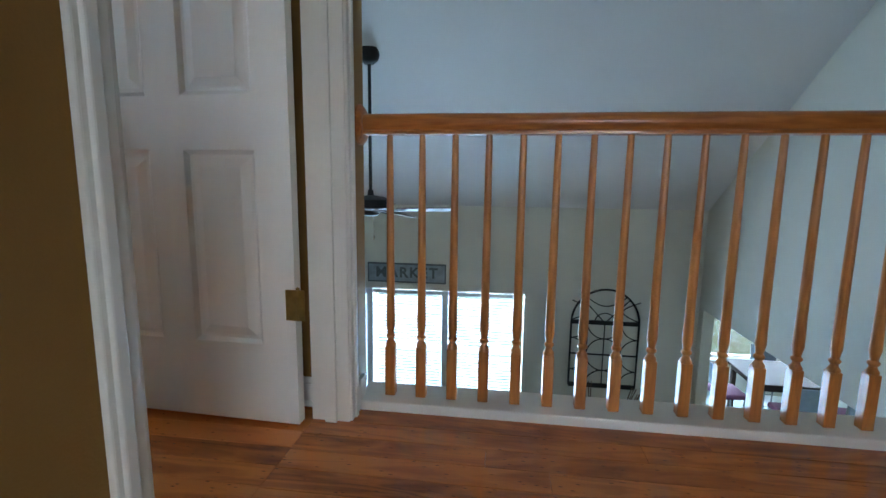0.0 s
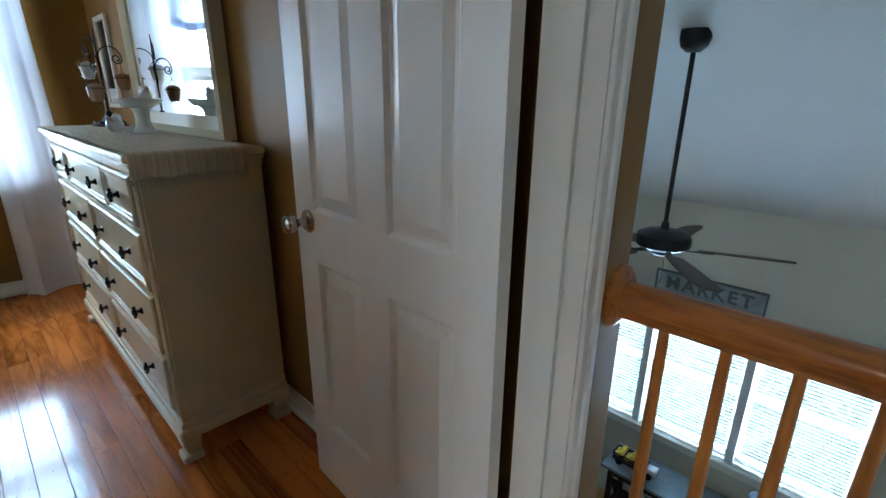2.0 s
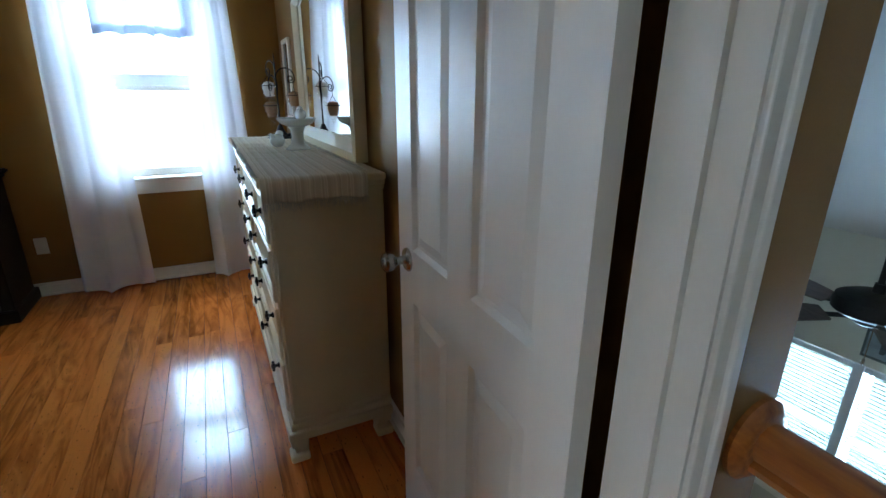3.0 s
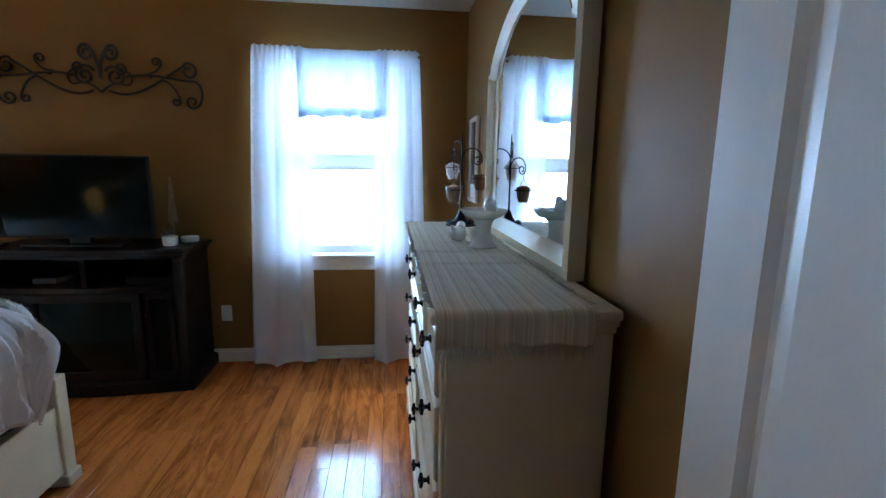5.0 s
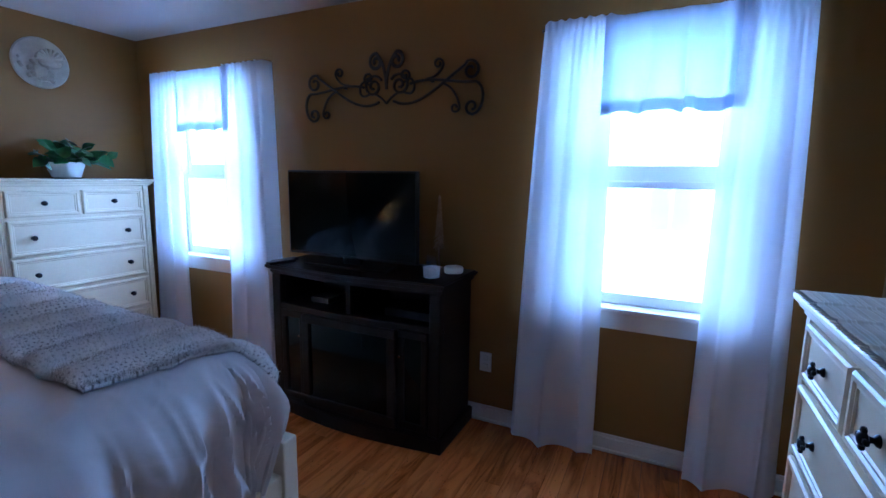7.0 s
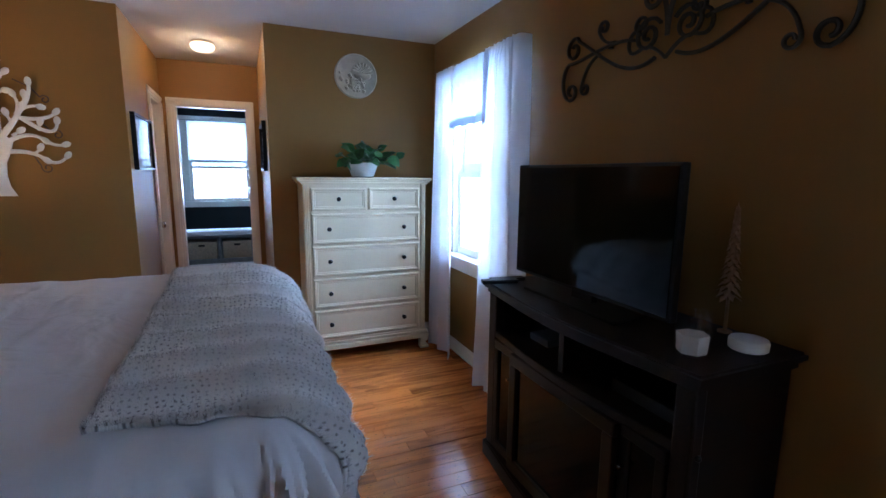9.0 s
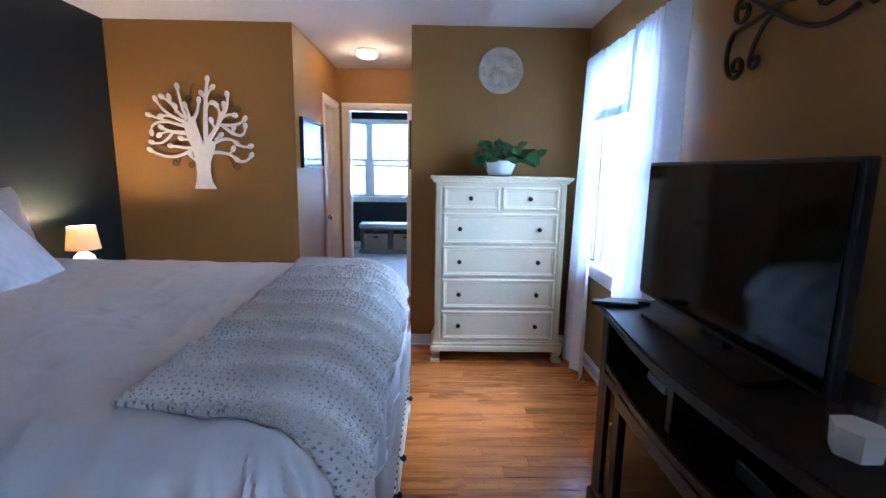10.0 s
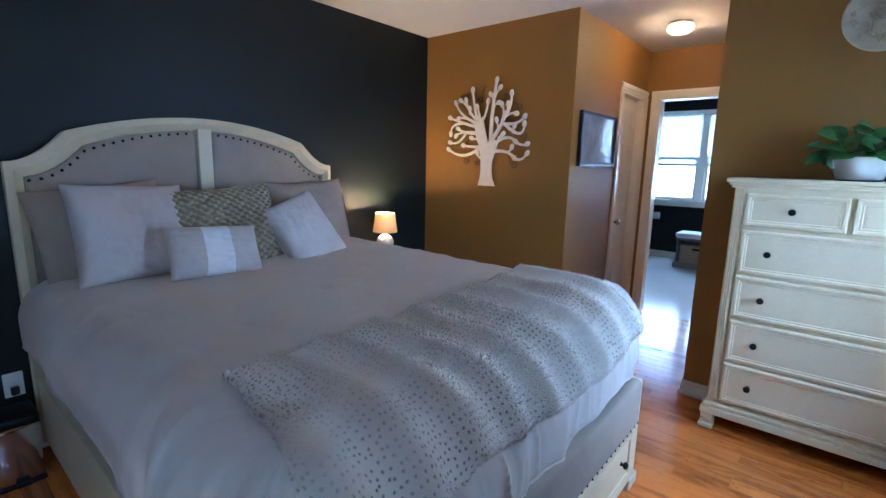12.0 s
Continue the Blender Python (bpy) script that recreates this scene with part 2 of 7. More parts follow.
structure("wall_west", wall_with_holes(YS - 0.13, YN, -0.02, H, XW - 0.16, XW, [(y - w / 2, y + w / 2, WZ0, WZ1) for y, w in sorted(WIN)], "y"), M_TAN, "tan painted bedroom wall with two windows", "wall")
structure("wall_east", wall_with_holes(YS - 0.13, 1.44, -0.02, H, -0.20, XH, [(DY0, DY1, -0.02, DH)], "y"), M_TAN, "tan hall side of the bedroom wall", "wall")
structure("wall_headboard", wall_with_holes(YS, YN, -0.02, H, XE, -0.2004, [(DY0, DY1, -0.02, DH)], "y"), M_SLATE, "dark slate blue painted wall behind the bed", "wall")
structure("wall_north", box(XW - 0.16, -0.2004, YN, 1.388, -0.02, H + 0.6), M_TAN, "tan painted wall behind the dresser", "wall")
structure("wall_north_back", box(-6.0, -0.2004, 1.3884, 1.44, -2.7, 3.4), M_BEIGE, "pale beige wall of the stairwell room", "wall")
structure("wall_south_tree", box(AX1, XE + 0.05, YS - 0.12, YS, -0.02, H), M_TAN, "tan painted wall with the tree ornament", "wall")
structure("wall_south_chest", box(XW, AX0, YS - 0.12, YS, -0.02, H), M_TAN, "tan painted wall behind the chest of drawers", "wall")
structure("wall_alcove_east", wall_with_holes(AY, YS - 0.12, -0.02, H, AX1, AX1 + 0.12, [(-4.84, -4.28, -0.02, 2.03)], "y"), M_TAN, "tan passage wall with a door opening", "wall")
structure("wall_alcove_west", box(AX0 - 0.12, AX0, AY, YS - 0.12, -0.02, H), M_TAN, "tan passage wall", "wall")
structure("wall_alcove_end", wall_with_holes(AX0 - 0.12, AX1 + 0.12, -0.02, H, AY - 0.12, AY, [(-2.37, -1.72, -0.02, 2.03)], "x"), M_TAN, "tan end wall of the passage with a door opening", "wall")
structure("wall_bath_far", wall_with_holes(-4.2, 0.6, -0.02, H, YB - 0.15, YB, [(-3.40, -0.55, 0.92, 2.2)], "x"), M_SLATE, "dark slate painted wall with a window", "wall")
structure("wall_bath_east", box(0.6, 0.7, YB, AY - 0.12, -0.02, H), M_SLATE, "dark slate painted wall", "wall")
structure("wall_bath_west", box(-4.3, -4.2, YB, AY - 0.12, -0.02, H), M_SLATE, "dark slate painted wall", "wall")
structure("wall_bath_near", box(-4.2, AX0 - 0.12, AY - 0.12, AY, -0.02, H), M_SLATE, "dark slate painted wall", "wall")
structure("wall_bath_near_east", box(AX1 + 0.12, 0.6, AY - 0.12, AY, -0.02, H), M_SLATE, "dark slate painted wall", "wall")
structure("ceiling", box(XW - 0.16, XE, YB - 0.15, YN, H, H + 0.12), M_CEIL, "matt white painted ceiling", "ceiling")
structure("ceiling_bath", box(XE, 0.7, YB - 0.15, YS - 0.13, H, H + 0.12), M_CEIL, "matt white painted ceiling", "ceiling")
# closet behind the passage door
structure("wall_closet", box(AX1 + 0.9, AX1 + 1.0, AY, YS - 0.12, -0.02, H), M_TAN, "plain closet back wall", "wall")

# ---- hall, stairs and the tall room below ----
LF = -2.70                             # lower floor
structure("wall_hall_east", box(2.20, 2.30, -3.0, 1.40, LF, 2.9), M_TAN, "tan hall wall", "wall")
structure("wall_hall_south", wall_with_holes(XH, 2.20, LF, 2.9, -3.1, -3.0, [(0.7, 1.9, 0.3, 1.7)], "x"), M_BEIGE, "pale hall wall", "wall")
structure("wall_hall_west", box(-0.256, XH, -3.0, 1.388, LF, -0.30), M_BEIGE, "pale wall beside the stairs", "wall")
structure("ceiling_hall", box(XH, 2.30, -3.1, 1.42, H, H + 0.12), M_CEIL, "matt white hall ceiling", "ceiling")
structure("wall_gable", box(XH, 2.30, 1.42, 1.48, H, 3.4), M_BEIGE, "pale wall above the railing", "wall")
structure("wall_living_north", wall_with_holes(-6.0, 2.20, LF, 0.56, 4.62, 4.80, [(-1.9, 0.53, -1.70, -0.40)], "x"), M_BEIGE, "pale beige wall with a wide window", "wall")
structure("wall_living_east", wall_with_holes(1.48, 4.80, LF, 3.2, 2.20, 2.30, [(1.9, 4.52, LF, -0.455)], "y"), M_BEIGE, "pale wall with a wide opening to the dining room", "wall")
structure("wall_living_west", box(-6.1, -6.0, 1.42, 4.8, LF, 3.4), M_BEIGE, "pale beige wall", "wall")
bm = bmesh.new()
vs = [bm.verts.new(p) for p in ((-6.1, 4.80, 0.36), (2.3, 4.80, 0.36), (2.3, 1.42, 2.66), (-6.1, 1.42, 2.66), (-6.1, 4.80, 0.48), (2.3, 4.80, 0.48), (2.3, 1.42, 2.78), (-6.1, 1.42, 2.78))]
for q in ((0, 1, 2, 3), (7, 6, 5, 4), (0, 4, 5, 1), (1, 5, 6, 2), (2, 6, 7, 3), (3, 7, 4, 0)):
    bm.faces.new([vs[k] for k in q])
structure("ceiling_sloped", bm, M_CEIL, "sloping white ceiling of the tall room", "ceiling")
structure("floor_living", box(-6.1, 2.30, -3.1, 4.8, LF - 0.1, LF), wood("lower_oak_floor", (0.22, 0.09, 0.03), (0.5, 0.25, 0.1), 0.25), "honey oak boards of the lower room", "floor")
structure("floor_dining", box(2.30, 7.0, -1.0, 7.8, LF - 0.1, LF), M_TILE, "pale shiny tiles of the dining room", "floor")
structure("wall_dining_north", wall_with_holes(2.30, 7.0, LF, 0.2, 7.8, 7.95, [(3.1, 5.7, -2.12, -0.4)], "x"), M_BEIGE, "pale dining room wall with a window", "wall")
structure("wall_dining_east", box(7.0, 7.1, -1.0, 7.95, LF, 0.2), M_BEIGE, "pale dining room wall", "wall")
structure("wall_dining_south", box(2.30, 7.1, -1.1, -1.0, LF, 0.2), M_BEIGE, "pale dining room wall", "wall")
structure("wall_dining_west", box(2.2, 2.3, 4.8, 7.95, LF, 0.2), M_BEIGE, "pale dining room wall", "wall")
structure("ceiling_dining", box(2.30, 7.1, -1.1, 7.95, 0.2, 0.3), M_CEIL, "white dining room ceiling", "ceiling")
structure("subfloor", box(XW, XE, AY - 0.06, YN, -0.10, -0.012), M_UNDER, "dark gaps under the floorboards", "floor")
structure("floor_bath", box(-4.2, 0.6, YB, AY - 0.062, -0.10, -0.002), M_TILE, "pale shiny floor tiles", "floor")
structure("landing_slab", box(XE, 2.20, 0.60, 1.48, -0.30, -0.012), M_TRIM, "white edge of the landing", "floor")
structure("ground", box(-60, 60, -60, 60, LF - 0.35, LF - 0.15), material("lawn", (0.06, 0.09, 0.03), 0.9), "lawn round the house", "ground")

# ---- more materials ----
M_IRON = material("black_iron", (0.018, 0.016, 0.015), 0.45, metal=0.6, vary=0.3, scale=30, bump=0.2)
M_BRONZE = material("dark_bronze_knob", (0.02, 0.017, 0.016), 0.3, metal=0.8, vary=0.2, scale=40)
M_BRASS = material("aged_brass", (0.42, 0.29, 0.10), 0.35, metal=1.0, vary=0.2, scale=30)
M_NICKEL = material("brushed_nickel", (0.50, 0.46, 0.41), 0.25, metal=1.0, vary=0.06, scale=30)
M_STEEL = material("polished_steel", (0.55, 0.55, 0.56), 0.12, metal=1.0, vary=0.05, scale=20)
M_BLACK = material("black_plastic", (0.010, 0.010, 0.0105), 0.4, spec=0.28, vary=0.2, scale=30, bump=0.05)
M_SCREEN = material("dark_screen_glass", (0.003, 0.005, 0.0055), 0.08, vary=0.0, bump=0.0, spec=0.14)
M_CERAMIC = material("white_glazed_ceramic", (0.76, 0.75, 0.70), 0.18, vary=0.06, scale=20, fine=60, bump=0.05)
M_PLASTER = material("cream_plaster", (0.66, 0.60, 0.47), 0.7, tint=(0.58, 0.51, 0.38), vary=0.1, scale=14, fine=120, bump=0.4)
M_TREE = material("chalk_white_ornament", (0.72, 0.68, 0.62), 0.6, vary=0.08, scale=25, bump=0.2)
M_BROWN = material("brown_wire", (0.10, 0.05, 0.02), 0.5, vary=0.2, scale=30)
M_LEAF = material("pothos_leaf", (0.045, 0.15, 0.03), 0.35, vary=0.5, scale=9, fine=60, bump=0.2, tint=(0.015, 0.06, 0.015))
M_WAX = material("white_wax", (0.82, 0.80, 0.76), 0.4, vary=0.03, scale=20)
M_PAPER = material("tan_paper", (0.42, 0.23, 0.11), 0.8, vary=0.25, scale=20)
M_SLOT_SHADE = material("slot_shade_black", (0.004, 0.004, 0.004), 0.9, vary=0.1)
M_LINEN = material("beige_linen", (0.36, 0.292, 0.235), 0.9, vary=0.08, scale=8, fine=500, bump=0.4, dist=0.001)
M_SHAM = material("lilac_grey_cotton", (0.50, 0.44, 0.41), 0.9, vary=0.05, scale=5, fine=420, bump=0.3, dist=0.001)
M_SILVER = material("silvery_satin", (0.56, 0.51, 0.49), 0.45, vary=0.06, scale=6, fine=350, bump=0.3, dist=0.001)
M_TAUPE = material("taupe_knit", (0.33, 0.27, 0.18), 0.95, vary=0.25, scale=30, fine=300, bump=0.6)
M_BEDDING = material("pale_grey_comforter_cotton", (0.67, 0.60, 0.55), 0.88, vary=0.04, scale=4, fine=420, bump=0.35, dist=0.001)
M_MATTRESS_SHADE = material("shadow_dark_mattress", (0.03, 0.03, 0.035), 0.9, vary=0.2)
M_SOIL = material("potting_soil", (0.03, 0.02, 0.012), 0.95, vary=0.4, scale=60, bump=0.8)
M_GREYWOOD = material("grey_painted_board", (0.20, 0.22, 0.23), 0.6, vary=0.2, scale=12)
M_SIGN = material("weathered_grey_sign", (0.28, 0.32, 0.34), 0.7, vary=0.25, scale=14)
M_SIGNDARK = material("faded_dark_letters", (0.11, 0.125, 0.125), 0.8, vary=0.3, scale=40)
M_WICKER = material("tan_wicker", (0.36, 0.28, 0.19), 0.85, vary=0.35, scale=60, fine=200, bump=0.8)
M_CUSHION = material("white_cushion_cloth", (0.72, 0.72, 0.74), 0.9, vary=0.05, scale=10)
M_YELLOW = material("lemon_yellow", (0.75, 0.55, 0.05), 0.5, vary=0.15, scale=40)
M_BLIND = material("white_blind_slat", (0.80, 0.82, 0.84), 0.5, vary=0.02, scale=10)
M_PURPLE = material("plum_seat_fabric", (0.16, 0.06, 0.11), 0.9, vary=0.2, scale=20)
M_GREYBLUE = material("grey_blue_cloth", (0.22, 0.26, 0.30), 0.9, vary=0.1, scale=20)
M_TWIG = material("dry_twig", (0.14, 0.08, 0.04), 0.9, vary=0.3, scale=40)
M_PLATE = material("ivory_plastic_plate", (0.75, 0.73, 0.68), 0.35, vary=0.02)
M_ART = material("dark_print", (0.08, 0.08, 0.085), 0.15, vary=0.5, scale=14, bump=0.0, tint=(0.03, 0.03, 0.035))
M_MATBOARD = material("white_print_mount", (0.62, 0.62, 0.62), 0.5, vary=0.03)


def thin_glass(name, tint=(1, 1, 1), gloss=0.05):
    """Clear pane: mostly see-through, a little shine."""
    m = bpy.data.materials.new(name)
    m.use_nodes = True
    n, l = m.node_tree.nodes, m.node_tree.links
    n.remove(n["Principled BSDF"])
    tr, gl, mx = n.new("ShaderNodeBsdfTransparent"), n.new("ShaderNodeBsdfGlossy"), n.new("ShaderNodeMixShader")
    tr.inputs[0].default_value = (*tint, 1)
    gl.inputs["Roughness"].default_value = gloss
    mx.inputs[0].default_value = 0.06
    l.new(tr.outputs[0], mx.inputs[1])
    l.new(gl.outputs[0], mx.inputs[2])
    l.new(mx.outputs[0], n["Material Output"].inputs[0])
    return m


def sheer(name, colour, through_share, clear, scale=900):
    """Thin cloth that lets light through."""
    m = bpy.data.materials.new(name)
    m.use_nodes = True
    n, l = m.node_tree.nodes, m.node_tree.links
    n.remove(n["Principled BSDF"])
    df, tl, tr = n.new("ShaderNodeBsdfDiffuse"), n.new("ShaderNodeBsdfTranslucent"), n.new("ShaderNodeBsdfTransparent")
    a, b = n.new("ShaderNodeMixShader"), n.new("ShaderNodeMixShader")
    tc, nz, rp = n.new("ShaderNodeTexCoord"), n.new("ShaderNodeTexNoise"), n.new("ShaderNodeMapRange")
    nz.inputs["Scale"].default_value, nz.inputs["Detail"].default_value = scale, 3
    l.new(tc.outputs["Object"], nz.inputs["Vector"])
    rp.inputs["To Min"].default_value, rp.inputs["To Max"].default_value = clear * 0.5, clear * 1.5
    l.new(nz.outputs[0], rp.inputs[0])
    df.inputs[0].default_value = tl.inputs[0].default_value = (*colour, 1)
    a.inputs[0].default_value = through_share
    l.new(df.outputs[0], a.inputs[1])
    l.new(tl.outputs[0], a.inputs[2])
    l.new(rp.outputs[0], b.inputs[0])
    l.new(a.outputs[0], b.inputs[1])
    l.new(tr.outputs[0], b.inputs[2])
    l.new(b.outputs[0], n["Material Output"].inputs[0])
    return m



def crumple(m, scale, depth):
    """Adds soft creases to a cloth."""
    n, l = m.node_tree.nodes, m.node_tree.links
    b = n["Principled BSDF"]
    tc, nz, bp = n.new("ShaderNodeTexCoord"), n.new("ShaderNodeTexNoise"), n.new("ShaderNodeBump")
    nz.inputs["Scale"].default_value, nz.inputs["Detail"].default_value, nz.inputs["Distortion"].default_value = scale, 2.5, 1.6
    bp.inputs["Strength"].default_value, bp.inputs["Distance"].default_value = 0.6, depth
    l.new(tc.outputs["Object"], nz.inputs["Vector"])
    l.new(nz.outputs[0], bp.inputs["Height"])
    l.new(b.inputs["Normal"].links[0].from_socket, bp.inputs["Normal"])
    l.new(bp.outputs[0], b.inputs["Normal"])


crumple(M_BEDDING, 4.5, 0.013)
crumple(M_SHAM, 9.0, 0.010)
crumple(M_SILVER, 9.0, 0.010)
crumple(M_LINEN, 9.0, 0.003)
M_GLASS = thin_glass("clear_glass")
M_MIRROR = material("silvered_mirror", (0.86, 0.88, 0.88), 0.01, metal=1.0, vary=0.0, bump=0.0)
M_SHEER = sheer("sheer_white_curtain", (0.84, 0.85, 0.92), 0.27, 0.03)
M_VALANCE = sheer("white_valance", (0.74, 0.79, 0.90), 0.24, 0.01)
M_SHADE = sheer("cream_lamp_shade", (0.88, 0.72, 0.48), 0.5, 0.0)
M_BOWL = emitter("glowing_glass_bowl", (1.0, 0.72, 0.42), 3.2)


# ---- repeated parts ----
def window(name, cy, w, z0, z1, x, label):
    """A double-hung window in the west wall: casing, stool, apron, two sashes with panes."""
    t = thing(name, (x, cy, z0), label, "window", kind="structure")
    h = w / 2
    hh = z1 - z0
    part("window_frame", box(-0.15, -0.001, -h, -h + 0.03, 0, hh, bm=box(-0.15, -0.001, h - 0.03, h, 0, hh, bm=box(-0.15, -0.001, -h + 0.03, h - 0.03, hh - 0.03, hh))), M_TRIM, t)
    part("casing", box(0.001, 0.018, -h - 0.065, -h - 0.002, 0.02, hh + 0.065, 0.004), M_TRIM, t)
    part("casing", box(0.001, 0.018, h + 0.002, h + 0.065, 0.02, hh + 0.065, 0.004), M_TRIM, t)
    part("casing", box(0.001, 0.018, -h - 0.001, h + 0.001, hh + 0.002, hh + 0.065, 0.004), M_TRIM, t)
    part("window_sill", box(-0.148, 0.055, -h - 0.06, h + 0.06, -0.018, 0.006, 0.006), M_TRIM, t)
    part("apron", box(0.001, 0.016, -h - 0.04, h + 0.04, -0.112, -0.020, 0.004), M_TRIM, t)
    mid = 0.60
    for nm, zz0, zz1, xx in (("lower_sash", 0.008, mid + 0.03, -0.075), ("upper_sash", mid + 0.0, hh - 0.032, -0.115)):
        yl, yr = -h + 0.032, h - 0.032
        s = 0.042
        bot = 0.055 if nm == "lower_sash" else 0.105
        top = 0.035
        bm = box(xx, xx + 0.034, yl, yl + s, zz0, zz1, 0.003)
        box(xx, xx + 0.034, yr - s, yr, zz0, zz1, 0.003, bm=bm)
        box(xx + 0.001, xx + 0.033, yl + s, yr - s, zz0, zz0 + bot, 0.003, bm=bm)
        box(xx + 0.001, xx + 0.033, yl + s, yr - s, zz1 - top, zz1, 0.003, bm=bm)
        sash = part(nm, bm, M_TRIM, t)
        pane = part("pane", box(xx + 0.015, xx + 0.019, yl + s, yr - s, zz0 + bot, zz1 - top), M_GLASS, sash)
        pane.visible_shadow = False
    return t


def curtain(cy, seed, label, wide=0.0):
    """Two sheer panels and a short valance on one rod."""
    rnd = random.Random(seed)
    t = thing("curtain", (XW, cy, 0), label, "curtain", "sheer curtains at the bedroom windows")
    part("rod", tube([(0.075, -0.545, 2.118), (0.075, 0.545 + wide * 0.8, 2.118)], 0.009, 10), M_NICKEL, t)
    for s in (-1, 1):
        part("bracket", box(0.001, 0.07, s * 0.50 - 0.012, s * 0.50 + 0.012, 2.095, 2.14, 0.003), M_NICKEL, t)

    def panel(top0, top1, bot0, bot1, z_low, folds, ph):
        def f(u, v):
            z = 2.15 - v * (2.15 - z_low)
            k = v ** 0.8
            lo, hi = top0 + (bot0 - top0) * k, top1 + (bot1 - top1) * k
            y = lo + (hi - lo) * u
            # broad soft folds of uneven width, with fine gathers that die out below the rod
            wob = noise.noise(Vector((u * 2.3 + ph, v * 0.7, ph)))
            swell = 0.55 + 0.45 * noise.noise(Vector((u * 2.1, v * 0.9, ph + 4)))
            turn_at = 2 * math.pi * folds * u + ph + 2.6 * wob
            x = 0.108 + 0.018 * v + (0.006 + 0.040 * v ** 0.7) * swell * math.sin(turn_at)
            x += 0.003 * math.exp(-v * 9) * math.sin(u * 60 + 3 * wob) + 0.012 * v * noise.noise(Vector((u * 9, v * 2.2, ph + 9)))
            y += 0.012 * math.cos(turn_at) * v
            # the outer edge turns back to the wall
            back = max(0.0, 1 - (u if bot0 < 0 else 1 - u) / 0.12) ** 2
            x += (0.024 - x) * back
            if v < 0.03 and back == 0:
                x = 0.104 + 0.004 * math.sin(u * 70)
            head = 0.004 * math.sin(u * 47 + ph) if v < 0.01 else 0.0
            return (x, y, z + head + 0.016 * v * math.sin(turn_at * 0.5 + 1.0))
        return sheet(f, 110, 60)

    part("curtain_panel", panel(-0.545, -0.205, -0.63, -0.18, 0.018, 2.3, 0.7 + seed), M_SHEER, t, smooth=True)
    part("curtain_panel", panel(0.255, 0.545 + wide, 0.24, 0.60 + wide, 0.012, 2.4, 2.9 + seed), M_SHEER, t, smooth=True)

    def val(u, v):
        y = -0.25 + 0.58 * u
        wob = noise.noise(Vector((u * 5, v * 0.8, seed)))
        turn_at = 2 * math.pi * 3.6 * u + seed + 3.2 * wob
        drop = 0.425 + 0.011 * math.sin(turn_at + 0.7) + 0.012 * noise.noise(Vector((u * 9, 2.0, seed)))
        return (0.106 + (0.006 + 0.022 * v) * math.sin(turn_at) + 0.003 * math.exp(-v * 8) * math.sin(u * 80), y + 0.010 * v * math.cos(turn_at), 2.14 - v * drop)

    v = part("valance", sheet(val, 80, 16), M_VALANCE, t, smooth=True)

    def hem(u, w):
        p = val(u, 0.87 + 0.125 * w)
        return (p[0] + 0.004, p[1], p[2])

    part("hem", sheet(hem, 80, 3), M_VALANCE, v, smooth=True)
    return t


window("window_1", WIN[0][0], WIN[0][1], WZ0, WZ1, XW, "white double-hung window with a deep sill")
window("window_2", WIN[1][0], WIN[1][1], WZ0, WZ1, XW, "white double-hung window with a deep sill")
curtain(WIN[0][0], 1, "sheer white curtain with short valance, next to the dresser")
curtain(WIN[1][0], 4, "sheer white curtain with short valance, between chest and television", 0.095)

# pale house across the yard, beyond the windows
house = thing("neighbour_house", (-13, 0, LF - 0.15), "pale sided neighbour house across the yard", "house")
# siding, trim and panes glow themselves, in place of daylight falling on them
M_SIDING_GLOW = emitter("glowing_pale_siding", (0.90, 0.96, 1.0), 3.0)
bm = bmesh.new()
for k in range(42):
    box(-0.12, 0.012 * (k % 2), -45, 30, 0.16 * k, 0.16 * k + 0.155, bm=bm)
part("wall", bm, M_SIDING_GLOW, house)
for y in (0.62, 7.0):
    w = part("window", box(0.015, 0.05, y - 0.5, y + 0.5, 3.1, 4.2), emitter("glowing_window_trim", (0.85, 0.94, 1.0), 2.0), house)
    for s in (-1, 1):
        part("pane", box(0.052, 0.058, y + s * 0.23 - 0.2, y + s * 0.23 + 0.2, 3.16, 4.14), emitter("glowing_far_pane", (0.70, 0.88, 0.97), 1.1), w)
part("roof", slab([(-3.0, 9.2), (0.5, 6.7), (0.5, 6.85), (-3.0, 9.35)], -45.3, 30.3, "xz"), material("grey_shingles", (0.16, 0.16, 0.17), 0.9), house)


bd = tagged(part("backdrop", box(-70, 70, -62, -61.9, -6, 45), emitter("bright_overcast_distance", (0.88, 0.94, 1.0), 7.0)), "bright overcast distance beyond the back windows", "backdrop", kind="structure")
bd2 = tagged(part("backdrop_north", box(-70, 70, 61.9, 62, -6, 45), emitter("bright_overcast_distance", (0.88, 0.94, 1.0), 8.0)), "bright overcast distance beyond the front windows", "backdrop", kind="structure")


def trim_box(name, b, label, mat=M_TRIM, r=0.004):
    return structure(name, box(*b, r), mat, label, "trim")


def baseboard(name, a0, a1, d, axis, side):
    """A baseboard along a wall face at d; side is the way it stands out."""
    bm = bmesh.new()
    for z0, z1, th in ((0.001, 0.075, 0.014), (0.075, 0.095, 0.008)):
        lo, hi = sorted((d, d + side * th))
        box(*((a0, a1, lo, hi) if axis == "x" else (lo, hi, a0, a1)), z0, z1, 0.003, bm=bm)
    lo, hi = sorted((d, d + side * 0.026))
    box(*((a0, a1, lo, hi) if axis == "x" else (lo, hi, a0, a1)), 0.001, 0.018, 0.005, bm=bm)
    return structure(name, bm, M_TRIM, "white painted baseboard", "baseboard")


